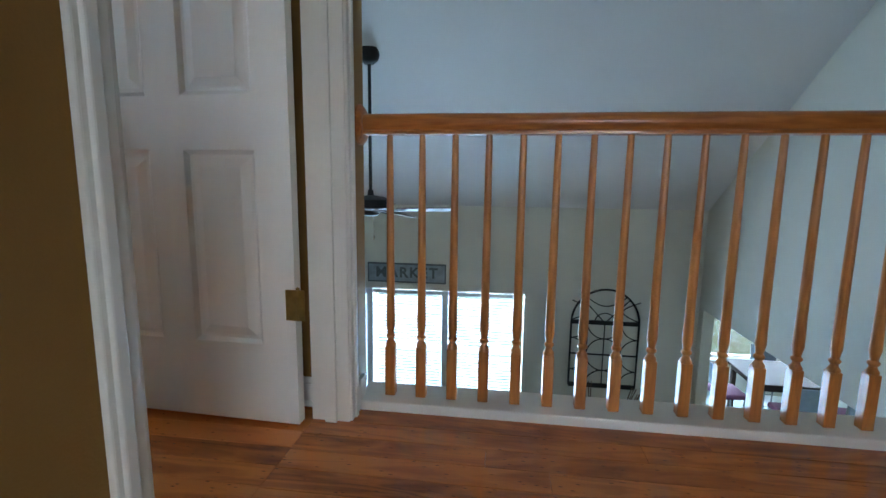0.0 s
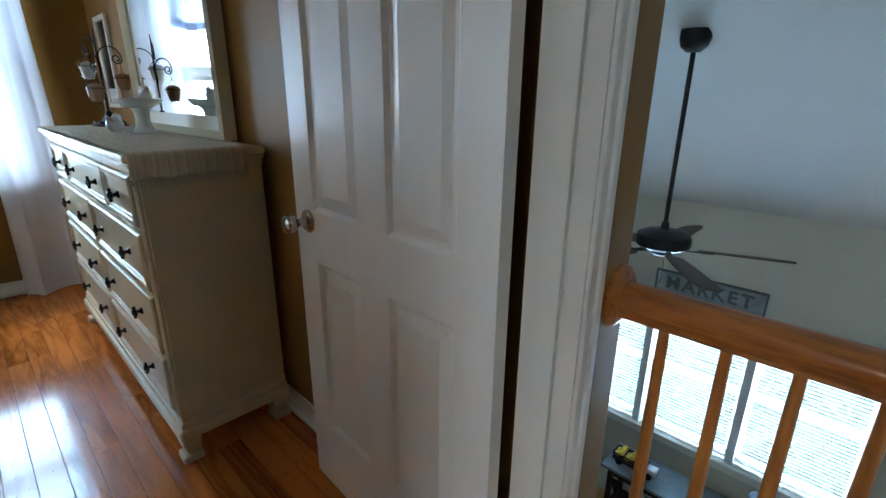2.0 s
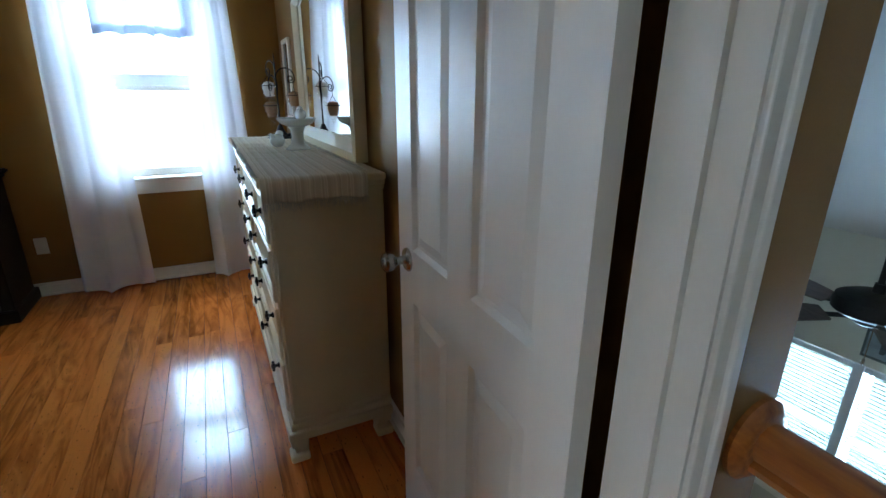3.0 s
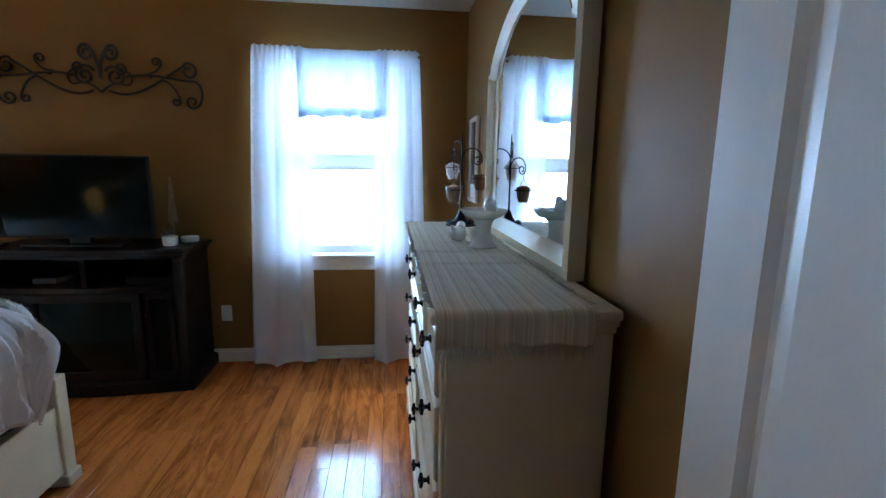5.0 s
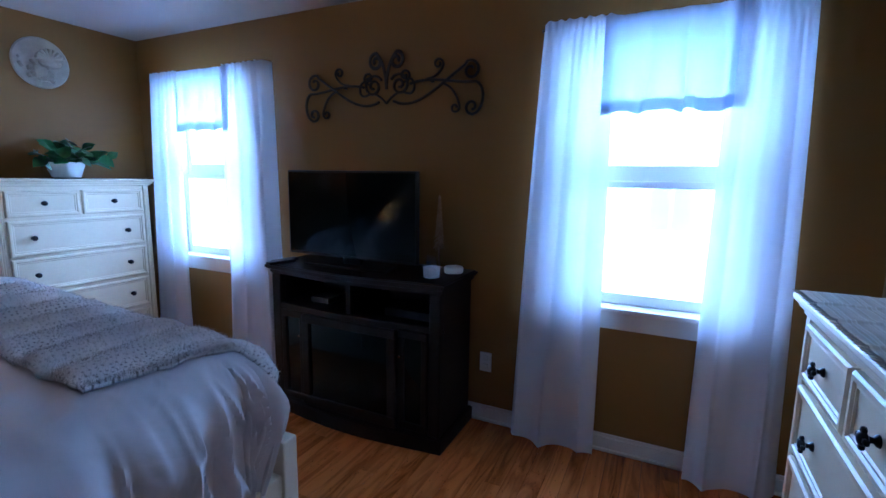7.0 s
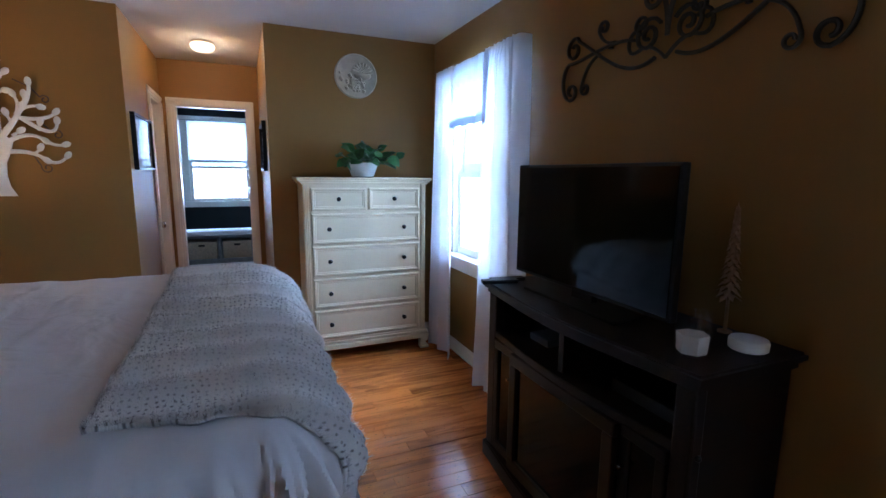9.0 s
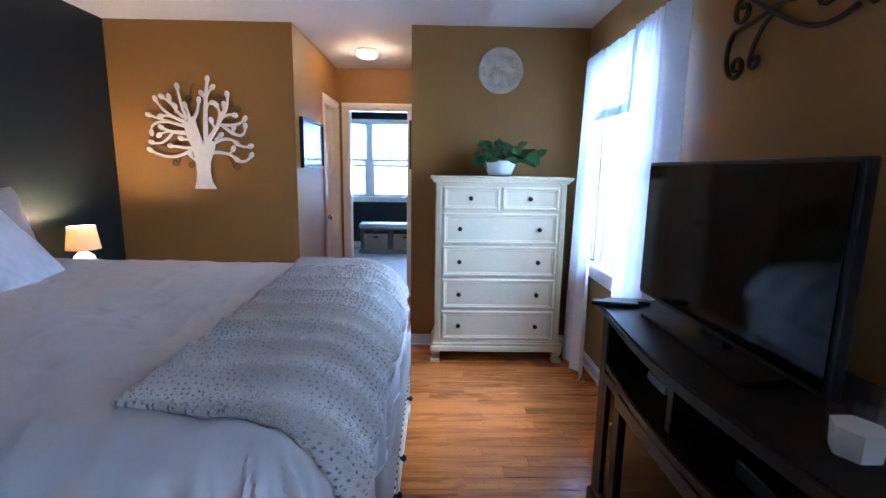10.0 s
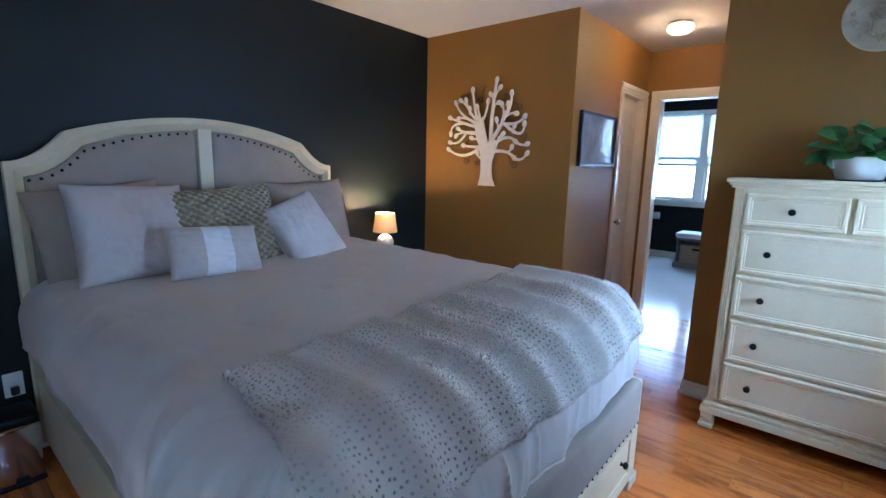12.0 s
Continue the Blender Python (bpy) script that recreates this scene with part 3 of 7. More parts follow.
baseboard("baseboard_west", YS, YN, XW, "y", 1)
baseboard("baseboard_north", XW + 0.03, XE - 0.02, YN, "x", -1)
baseboard("baseboard_tree", AX1 + 0.02, XE - 0.02, YS, "x", 1)
baseboard("baseboard_chest", XW + 0.03, AX0 + 0.0, YS, "x", 1)
baseboard("baseboard_headboard", YS + 0.03, DY0 - 0.08, XE, "y", -1)
baseboard("baseboard_alcove_west", AY, YS - 0.0, AX0, "y", 1)
baseboard("baseboard_alcove_east", -4.20, YS - 0.0, AX1, "y", -1)
baseboard("baseboard_bath", -4.2, 0.6, YB, "x", 1)


def casing_set(name, a0, a1, h, d, axis, side, label, w=0.062, feet=0.0):
    """Door casing round an opening: two uprights and a head, moulded."""
    t = thing(name, (0, 0, 0), label, "door frame", kind="structure")

    def piece(nm, p, q, z0, z1, up):
        bm = bmesh.new()
        if up:
            cuts = ((p, q, 0.012), (p + (0.01 if p < (a0 + a1) / 2 else 0.022), q - (0.022 if p < (a0 + a1) / 2 else 0.01), 0.019))
            for c0, c1, th in cuts:
                lo, hi = sorted((d, d + side * th))
                box(*((c0, c1, lo, hi) if axis == "x" else (lo, hi, c0, c1)), z0, z1, 0.003, bm=bm)
        else:
            for e0, e1, th in ((z0, z1, 0.012), (z0 + 0.022, z1 - 0.01, 0.019)):
                lo, hi = sorted((d, d + side * th))
                box(*((p, q, lo, hi) if axis == "x" else (lo, hi, p, q)), e0, e1, 0.003, bm=bm)
        part(nm, bm, M_TRIM, t)

    piece("upright", a0 - w, a0 + 0.006, feet, h, True)
    piece("upright", a1 - 0.006, a1 + w, feet, h, True)
    piece("head", a0 - w, a1 + w, h, h + w, False)
    return t


casing_set("door_1", DY0, DY1, DH, XH, "y", 1, "white moulded casing of the entry door", 0.045)
structure("casing_inner", box(XE - 0.014, XE, DY0 - 0.062, DY0 + 0.006, 0.001, DH + 0.06, 0.003), M_TRIM, "white casing on the bedroom side", "trim")
structure("jamb_left", box(XE - 0.004, XH + 0.004, DY0 - 0.004, DY0 + 0.018, 0, DH), M_TRIM, "white door jamb", "trim")
structure("jamb_right", box(XE - 0.004, XH + 0.004, DY1 - 0.012, DY1 + 0.004, 0, DH), M_TRIM, "white door jamb", "trim")
structure("jamb_head", box(XE - 0.003, XH + 0.003, DY0 + 0.018, DY1 - 0.012, DH - 0.018, DH + 0.004), M_TRIM, "white door jamb", "trim")
structure("door_stop", box(-0.215, -0.18, DY1 - 0.024, DY1 - 0.0125, 0, DH - 0.018), M_TRIM, "white door stop strip", "trim")
casing_set("door_2", -2.37, -1.72, 2.03, AY, "x", 1, "white moulded casing at the end of the passage")
casing_set("door_3", -4.84, -4.28, 2.03, AX1, "y", -1, "white moulded casing of the passage door")
for nm, b in (("jamb_bath_a", (-2.372, -2.352, AY - 0.124, AY + 0.003, 0, 2.03)), ("jamb_bath_b", (-1.738, -1.718, AY - 0.124, AY + 0.003, 0, 2.03)),
              ("jamb_bath_head", (-2.352, -1.738, AY - 0.123, AY + 0.002, 2.012, 2.033)),
              ("jamb_closet_a", (AX1 - 0.003, AX1 + 0.123, -4.842, -4.822, 0, 2.03)), ("jamb_closet_b", (AX1 - 0.003, AX1 + 0.123, -4.298, -4.278, 0, 2.03)),
              ("jamb_closet_head", (AX1 - 0.002, AX1 + 0.122, -4.822, -4.298, 2.012, 2.033))):
    structure(nm, box(*b), M_TRIM, "white door jamb", "trim")


def six_panel_door(name, at, rz, width, height, label, knob=True, hinges=True):
    """A moulded six-panel door hung at its origin, leaf along -x, face towards -y."""
    t = thing(name, at, label, "door", rz=rz)
    th = 0.035
    st = 0.105
    mid = 0.11
    pw = (width - 2 * st - mid) / 2
    rows = ((0.24, 0.80), (0.95, 1.60), (1.72, height - 0.115))
    bm = bmesh.new()
    # stiles, mullion and rails round the panels
    for x0, x1 in ((-width, -width + st), (-width + st + pw, -width + st + pw + mid), (-st, 0)):
        box(x0, x1, 0, th, 0, height, bm=bm)
    edges = [0] + [z for r in rows for z in r] + [height]
    for k in range(0, len(edges), 2):
        for x0 in (-width + st, -st - pw):
            box(x0, x0 + pw, 0, th, edges[k], edges[k + 1], bm=bm)
    leaf = part("leaf", bm, M_DOOR, t)
    for z0, z1 in rows:
        for x0 in (-width + st, -st - pw):
            own = bmesh.new()
            x1 = x0 + pw

            def ring(inset, y):
                return [own.verts.new(p) for p in ((x0 + inset, y, z0 + inset), (x1 - inset, y, z0 + inset), (x1 - inset, y, z1 - inset), (x0 + inset, y, z1 - inset))]

            levels = [ring(0, 0.0), ring(0.012, 0.010), ring(0.022, 0.010), ring(0.048, 0.003)]
            for lo, hi in zip(levels, levels[1:]):
                for k in range(4):
                    own.faces.new((lo[k], lo[(k + 1) % 4], hi[(k + 1) % 4], hi[k]))
            own.faces.new(levels[-1])
            back = [own.verts.new((v.co.x, th - 0.004, v.co.z)) for v in levels[0]]
            own.faces.new(back)
            for k in range(4):
                own.faces.new((levels[0][k], levels[0][(k + 1) % 4], back[(k + 1) % 4], back[k]))
            part("panel", own, M_DOOR, leaf)
    if knob:
        turn = Matrix.Rotation(radians(90), 4, "X")
        prof = [(0.001, 0), (0.033, 0.0), (0.033, 0.004), (0.028, 0.009), (0.014, 0.011), (0.011, 0.02), (0.012, 0.034), (0.02, 0.042), (0.0265, 0.052), (0.0275, 0.062), (0.024, 0.070), (0.014, 0.0745), (0.001, 0.075)]
        part("knob", lathe(prof, 28, (-width + 0.07, 0.0, 0.915), turn=turn), M_NICKEL, t, "brushed nickel door knob", smooth=True)
        part("latch", box(-width - 0.0015, -width + 0.004, 0.006, 0.029, 0.885, 0.945), M_NICKEL, t)
    if hinges:
        for z in (0.32, 1.76):
            hb = tube([(0.008, 0.002, z), (0.008, 0.002, z + 0.09)], 0.0065, 12)
            lathe([(0.001, 0), (0.005, 0.001), (0.006, 0.005), (0.001, 0.008)], 10, (0.008, 0.002, z + 0.09), bm=hb)
            box(-0.028, 0.006, -0.0025, 0.0, z, z + 0.09, bm=hb)
            box(0.010, 0.030, -0.0025, 0.0, z, z + 0.09, bm=hb)
            part("hinge", hb, M_BRASS, t, "aged brass hinge", smooth=True)
    return t


six_panel_door("bedroom_door", (-0.276, 1.194, 0.012), -2.3, 0.762, 2.03, "open white six-panel door beside the dresser")
six_panel_door("closet_door", (AX1 + 0.055, -4.818, 0.012), -88, 0.515, 1.99, "white panelled door standing open in the passage", hinges=False)


# ---- landing rail ----
RY = 1.40
rail = thing("railing", (XH, RY, 0), "golden oak stair railing with turned balusters", "railing")
bm = bmesh.new()
prof = [(-0.030, 0.872), (-0.030, 0.880), (-0.022, 0.886), (-0.030, 0.900), (-0.031, 0.914), (-0.022, 0.928), (-0.008, 0.934), (0.008, 0.934), (0.022, 0.928), (0.031, 0.914), (0.030, 0.900), (0.022, 0.886), (0.030, 0.880), (0.030, 0.872)]
part("handrail", slab(prof, 0.016, 2.33, "yz"), M_OAK, rail, smooth=True)
turn = Matrix.Rotation(radians(90), 4, "Y")
part("rosette", lathe([(0.001, 0.001), (0.062, 0.001), (0.062, 0.008), (0.055, 0.013), (0.05, 0.018), (0.04, 0.020), (0.001, 0.020)], 36, (0, 0, 0.902), turn=turn), M_OAK, rail, smooth=True)


def baluster_mesh():
    bm = box(-0.0165, 0.0165, -0.0165, 0.0165, 0.030, 0.20, 0.002, 1)
    lathe([(0.0165, 0.198), (0.0175, 0.206), (0.011, 0.216), (0.010, 0.222), (0.0155, 0.229), (0.0155, 0.234), (0.0105, 0.240), (0.012, 0.25), (0.0155, 0.268), (0.015, 0.29), (0.0135, 0.36), (0.0125, 0.55), (0.0105, 0.8), (0.0095, 0.873)], 12, bm=bm)
    return bm


first = part("baluster", baluster_mesh(), M_OAK_UP, rail, smooth=True)
first.location = (0.097, 0, 0)
for k in range(1, 23):
    b = first.copy()
    scene.collection.objects.link(b)
    b.parent = rail
    b.location = (0.097 + 0.1015 * k, 0, 0)
structure("rail_base", box(XH, 2.2, 1.335, 1.484, -0.10, 0.030, 0.005), M_TRIM, "white curb under the balusters", "trim")
structure("rail_base_return", box(XH - 0.0, XH + 0.014, 1.315, 1.3345, 0.001, 0.085, 0.003), M_TRIM, "end of the white baseboard", "trim")
structure("wall_plinth", box(XH, XH + 0.015, 1.337, 1.388, 0.0305, 0.10, 0.003), M_TRIM, "white baseboard at the rail", "trim")
hw = thing("window_6", (1.3, -3.0, 0.3), "plain white window over the stairs", "window", kind="structure")
bm = bmesh.new()
for b in ((-0.6, 0.6, 0.0, 0.05), (-0.6, 0.6, 1.35, 1.40), (-0.6, -0.55, 0.05, 1.35), (0.55, 0.6, 0.05, 1.35), (-0.55, 0.55, 0.68, 0.72)):
    box(b[0], b[1], -0.07, -0.03, b[2], b[3], 0.003, bm=bm)
part("window_frame", bm, M_TRIM, hw)
pn = part("pane", box(-0.55, 0.55, -0.052, -0.048, 0.05, 1.35), M_GLASS, hw)
pn.visible_shadow = False
stairs = thing("staircase", (XH, 0.60, 0), "oak stair flight up to the landing", "stairs", kind="structure")
for k in range(1, 15):
    z, y = -0.19 * k, -0.23 * (k - 1)
    part("tread", box(0.002, 0.95, y - 0.25, y + 0.0, z - 0.03, z, 0.008), M_OAK, stairs)
    part("riser", box(0.002, 0.95, y - 0.012, y - 0.002, z + 0.0, z + 0.16), M_TRIM, stairs)


# ---- chest of drawers and dresser ----
def knob_mesh(r=0.017):
    bm = lathe([(0.001, 0), (0.012, 0.0), (0.010, 0.004), (0.006, 0.008), (0.007, 0.014), (r * 0.9, 0.018), (r, 0.024), (r * 0.85, 0.030), (r * 0.4, 0.033), (0.001, 0.0335)], 14)
    return bm


def star_knob_mesh():
    """A cast knob with a cross-shaped grip."""
    bm = lathe([(0.001, 0), (0.013, 0.0), (0.011, 0.005), (0.006, 0.009), (0.007, 0.016), (0.014, 0.020), (0.015, 0.027), (0.010, 0.032), (0.001, 0.034)], 14)
    for k in range(4):
        a = k * math.pi / 2
        c, s = math.cos(a), math.sin(a)
        lathe([(0.001, -0.006), (0.006, -0.004), (0.0075, 0.0), (0.006, 0.004), (0.001, 0.006)], 8, (0.017 * c, 0.017 * s, 0.0245), bm=bm)
    return bm


def drawer(parent, x0, x1, z0, z1, y, knobs, mesh, flip):
    """A framed drawer front that faces -y (or +y when flip is -1), with knobs on it."""
    e = 0.022
    s = -1 if flip > 0 else 1

    bm = bmesh.new()
    rings = []
    for inset, depth in ((0.0, 0.0), (0.0, 0.014), (0.006, 0.020), (e - 0.005, 0.020), (e, 0.0145), (e + 0.006, 0.0155), (e + 0.010, 0.011)):
        rings.append([bm.verts.new((xx, y + s * depth, zz)) for xx, zz in ((x0 + inset, z0 + inset), (x1 - inset, z0 + inset), (x1 - inset, z1 - inset), (x0 + inset, z1 - inset))])
    for lo, hi in zip(rings, rings[1:]):
        for k in range(4):
            bm.faces.new((lo[k], lo[(k + 1) % 4], hi[(k + 1) % 4], hi[k]))
    bm.faces.new(rings[0][::-1])
    bm.faces.new(rings[-1])
    d = part("drawer", bm, M_CREAM, parent)
    turn = Matrix.Rotation(radians(90 * flip), 4, "X")
    for kx, kz in knobs:
        kb = mesh()
        bmesh.ops.transform(kb, matrix=Matrix.Translation((kx, y + s * 0.0125, kz)) @ turn, verts=kb.verts)
        part("knob", kb, M_BRONZE, d, "dark bronze knob", smooth=True)
    return d


def bracket_foot(x, y, sx, sy, h=0.10):
    """A turned-out bracket foot at a corner; sx, sy point outwards."""
    bm = bmesh.new()
    for k, (o, z0, z1) in enumerate(((0.0, h * 0.62, h), (-0.012, h * 0.30, h * 0.62), (0.006, 0.0, h * 0.30))):
        xs = sorted((x + sx * o, x - sx * 0.065))
        ys = sorted((y + sy * o, y - sy * 0.065))
        box(xs[0], xs[1], ys[0], ys[1], z0, z1, 0.008, bm=bm)
    return bm


def stepped(bm, x0, x1, y0, y1, steps, sides=(1, 1, 1, 0)):
    """Mouldings as stacked rounded slabs: steps of (z0, z1, out); sides say which of -x, +x, -y, +y stand out."""
    for z0, z1, o in steps:
        box(x0 - o * sides[0], x1 + o * sides[1], y0 - o * sides[2], y1 + o * sides[3], z0, z1, min(0.008, (z1 - z0) * 0.3), bm=bm)
    return bm


# tall chest beside the passage; front faces +y
CX0, CX1, CYB, CYF = -3.590, -2.668, -3.335, -3.035
chest = thing("chest_of_drawers", ((CX0 + CX1) / 2, CYF, 0), "cream painted six-drawer chest with dark knobs", "chest of drawers")
inv = Matrix.Translation((-(CX0 + CX1) / 2, -CYF, 0))


def local(bm, m):
    bmesh.ops.transform(bm, matrix=m, verts=bm.verts)
    return bm


body = part("body", local(box(CX0, CX1, CYB, CYF, 0.10, 1.33, 0.003), inv), M_CREAM, chest)
part("top", local(stepped(bmesh.new(), CX0, CX1, CYB, CYF, [(1.318, 1.332, 0.014), (1.332, 1.346, 0.026), (1.346, 1.366, 0.038)], (1, 1, 0, 1)), inv), M_CREAM, chest)
part("plinth", local(stepped(bmesh.new(), CX0, CX1, CYB, CYF, [(0.085, 0.125, 0.026), (0.125, 0.150, 0.016), (0.150, 0.165, 0.008)], (1, 1, 0, 1)), inv), M_CREAM, chest)
for fx, sx in ((CX0 - 0.02, -1), (CX1 + 0.02, 1)):
    part("foot", local(bracket_foot(fx, CYF + 0.02, sx, 1, 0.088), inv), M_CREAM, chest)
    part("foot", local(bracket_foot(fx, CYB + 0.006, sx, -1, 0.088), inv), M_CREAM, chest)
for px in (CX0 + 0.004, CX1 - 0.042):
    bm = box(px, px + 0.038, CYF, CYF + 0.010, 0.165, 1.318, 0.003)
    for q in (0.008, 0.019, 0.030):
        box(px + q - 0.003, px + q + 0.003, CYF + 0.009, CYF + 0.014, 0.19, 1.29, 0.002, bm=bm)
    part("pilaster", local(bm, inv), M_CREAM, chest)
DX0, DX1 = CX0 + 0.055, CX1 - 0.055
mid = (DX0 + DX1) / 2
ox, oy = (CX0 + CX1) / 2, CYF
for x0, x1, z0, z1, ks in ((DX0, mid - 0.008, 1.130, 1.292, [(DX0 + 0.205, 1.213)]), (mid + 0.008, DX1, 1.130, 1.292, [(DX1 - 0.192, 1.213)]),
                           (DX0, DX1, 0.888, 1.108, None), (DX0, DX1, 0.652, 0.872, None), (DX0, DX1, 0.412, 0.632, None), (DX0, DX1, 0.178, 0.394, None)):
    ks = ks or [(DX0 + 0.13, (z0 + z1) / 2), (DX1 - 0.12, (z0 + z1) / 2)]
    drawer(chest, x0 - ox, x1 - ox, z0, z1, CYF - oy, [(kx - ox, kz) for kx, kz in ks], knob_mesh, -1)

# long dresser; front faces -y
LX0, LX1, LYF, LYB = -3.000, -1.425, 0.930, 1.315
dresser = thing("dresser", ((LX0 + LX1) / 2, LYF, 0), "cream painted long dresser with dark cross-shaped knobs", "dresser")
ox, oy = (LX0 + LX1) / 2, LYF
inv = Matrix.Translation((-ox, -oy, 0))
part("body", local(box(LX0, LX1, LYF, LYB, 0.11, 1.06, 0.004), inv), M_CREAM, dresser)
part("top", local(stepped(bmesh.new(), LX0, LX1, LYF, LYB, [(1.035, 1.055, 0.014), (1.055, 1.072, 0.026), (1.072, 1.098, 0.040)], (1, 1, 1, 0)), inv), M_CREAM, dresser)
part("plinth", local(stepped(bmesh.new(), LX0, LX1, LYF, LYB, [(0.095, 0.135, 0.030), (0.135, 0.160, 0.018), (0.160, 0.178, 0.008)], (1, 1, 1, 0)), inv), M_CREAM, dresser)
for fx, sx in ((LX0 - 0.02, -1), (LX1 + 0.024, 1)):
    part("foot", local(bracket_foot(fx, LYF - 0.024, sx, -1), inv), M_CREAM, dresser)
    part("foot", local(bracket_foot(fx, LYB - 0.006, sx, 1), inv), M_CREAM, dresser)
for px in (LX0 + 0.003, LX1 - 0.043):
    part("pilaster", local(box(px, px + 0.040, LYF - 0.010, LYF, 0.178, 1.035, 0.004), inv), M_CREAM, dresser)
EX0, EX1 = LX0 + 0.05, LX1 - 0.05
cut = ((EX0, -2.60), (-2.585, -1.84), (-1.825, EX1))
for (x0, x1), ks in zip(cut, ([(-2.775, 0.945)], [(-2.43, 0.945), (-1.99, 0.945)], [(-1.655, 0.945)])):
    drawer(dresser, x0 - ox, x1 - ox, 0.865, 1.025, LYF - oy, [(kx - ox, kz) for kx, kz in ks], star_knob_mesh, 1)
cm = (EX0 + EX1) / 2
for z0, z1 in ((0.645, 0.842), (0.412, 0.622), (0.185, 0.390)):
    zc = (z0 + z1) / 2
    drawer(dresser, EX0 - ox, cm - 0.008 - ox, z0, z1, LYF - oy, [(-2.775 - ox, zc), (-2.39 - ox, zc)], star_knob_mesh, 1)
    drawer(dresser, cm + 0.008 - ox, EX1 - ox, z0, z1, LYF - oy, [(-2.06 - ox, zc), (-1.66 - ox, zc)], star_knob_mesh, 1)

# arched mirror standing on the dresser
MC, MH = -2.208, 0.560


def mirror_outline(inset, z0):
    """Half-width and height of the arched outline, drawn in by inset."""
    h = MH - inset
    pts = [(-h, z0), (h, z0), (h, 1.83 - inset * 0.4)]
    pts += [(h - 0.045 + 0.0 * inset, 1.845 - inset * 0.5), (h - 0.06, 1.885 - inset * 0.8)]
    for k in range(0, 17):
        a = k / 16
        x = (h - 0.06) * (1 - 2 * a)
        pts.append((x, 1.885 - inset * 0.8 + (0.165 - inset * 0.1) * (1 - (x / (h - 0.06)) ** 2) ** 0.9))
    pts += [(-h + 0.06, 1.885 - inset * 0.8), (-h + 0.045, 1.845 - inset * 0.5), (-h, 1.83 - inset * 0.4)]
    out = []
    for p in pts:
        if not out or (abs(p[0] - out[-1][0]) + abs(p[1] - out[-1][1])) > 1e-4:
            out.append(p)
    return out


mirror = thing("dresser_mirror", (MC, 1.335, 1.0985), "arched cream-framed mirror standing on the dresser", "mirror")


def ring_frame(a, b, ya, yb, yc):
    """A moulded band between two outlines of the same length, front face slanting."""
    own = bmesh.new()
    n = len(a)
    A0 = [own.verts.new((x, yc, z)) for x, z in a]
    A = [own.verts.new((x, ya, z)) for x, z in a]
    B = [own.verts.new((x, yb, z)) for x, z in b]
    B0 = [own.verts.new((x, yc, z)) for x, z in b]
    for p, q in ((A0, A), (A, B), (B, B0), (B0, A0)):
        for k in range(n):
            own.faces.new((p[k], p[(k + 1) % n], q[(k + 1) % n], q[k]))
    return own


def moved(bm):
    bmesh.ops.transform(bm, matrix=Matrix.Translation((0, -1.335, -1.0985)), verts=bm.verts)
    return bm


o0, o1, o2, o3 = (mirror_outline(i, z) for i, z in ((0.0, 1.0990), (0.022, 1.135), (0.050, 1.165), (0.066, 1.185)))
part("frame", moved(ring_frame(o0, o1, 1.284, 1.276, 1.333)), M_CREAM, mirror)
part("frame_moulding", moved(ring_frame(o1, o2, 1.276, 1.292, 1.333)), M_CREAM, mirror)
part("frame_bead", moved(ring_frame(o2, o3, 1.288, 1.298, 1.333)), M_CREAM, mirror)
part("mirror_glass", moved(slab(mirror_outline(0.060, 1.180), 1.303, 1.310)), M_MIRROR, mirror, "bevelled mirror glass")

# striped runner with a fringe
M_RUNNER = bpy.data.materials.new("striped_woven_runner")
M_RUNNER.use_nodes = True
n, l = M_RUNNER.node_tree.nodes, M_RUNNER.node_tree.links
tc, sp = n.new("ShaderNodeTexCoord"), n.new("ShaderNodeSeparateXYZ")
l.new(tc.outputs["UV"], sp.inputs[0])
# groups of fine cream lines on taupe, the pattern repeating across the cloth
times, rest, rp = n.new("ShaderNodeMath"), n.new("ShaderNodeMath"), n.new("ShaderNodeValToRGB")
times.operation, rest.operation = "MULTIPLY", "FRACT"
times.inputs[1].default_value = 4.0
l.new(sp.outputs[1], times.inputs[0])
l.new(times.outputs[0], rest.inputs[0])
l.new(rest.outputs[0], rp.inputs[0])
rp.color_ramp.interpolation = "CONSTANT"
TAUPE, DEEP, CREAM_LINE = (0.63, 0.53, 0.375, 1), (0.555, 0.455, 0.305, 1), (0.75, 0.67, 0.51, 1)
rp.color_ramp.elements[0].position, rp.color_ramp.elements[0].color = 0.0, TAUPE
rp.color_ramp.elements[1].position, rp.color_ramp.elements[1].color = 0.16, CREAM_LINE
for at, c in ((0.19, DEEP), (0.27, CREAM_LINE), (0.30, TAUPE), (0.36, CREAM_LINE), (0.40, DEEP), (0.52, TAUPE), (0.62, CREAM_LINE), (0.64, TAUPE), (0.70, CREAM_LINE), (0.77, TAUPE), (0.84, DEEP), (0.92, CREAM_LINE), (0.95, TAUPE)):
    rp.color_ramp.elements.new(at).color = c
blotch, vary_by, tone = n.new("ShaderNodeTexNoise"), n.new("ShaderNodeMapRange"), n.new("ShaderNodeMix")
blotch.inputs["Scale"].default_value = 30
l.new(tc.outputs["Object"], blotch.inputs["Vector"])
vary_by.inputs["To Min"].default_value, vary_by.inputs["To Max"].default_value = 0.0, 0.5
l.new(blotch.outputs[0], vary_by.inputs[0])
tone.data_type = "RGBA"
l.new(vary_by.outputs[0], tone.inputs[0])
l.new(rp.outputs[0], tone.inputs[6])
tone.inputs[7].default_value = (0.60, 0.53, 0.42, 1)
l.new(tone.outputs[2], n["Principled BSDF"].inputs["Base Color"])
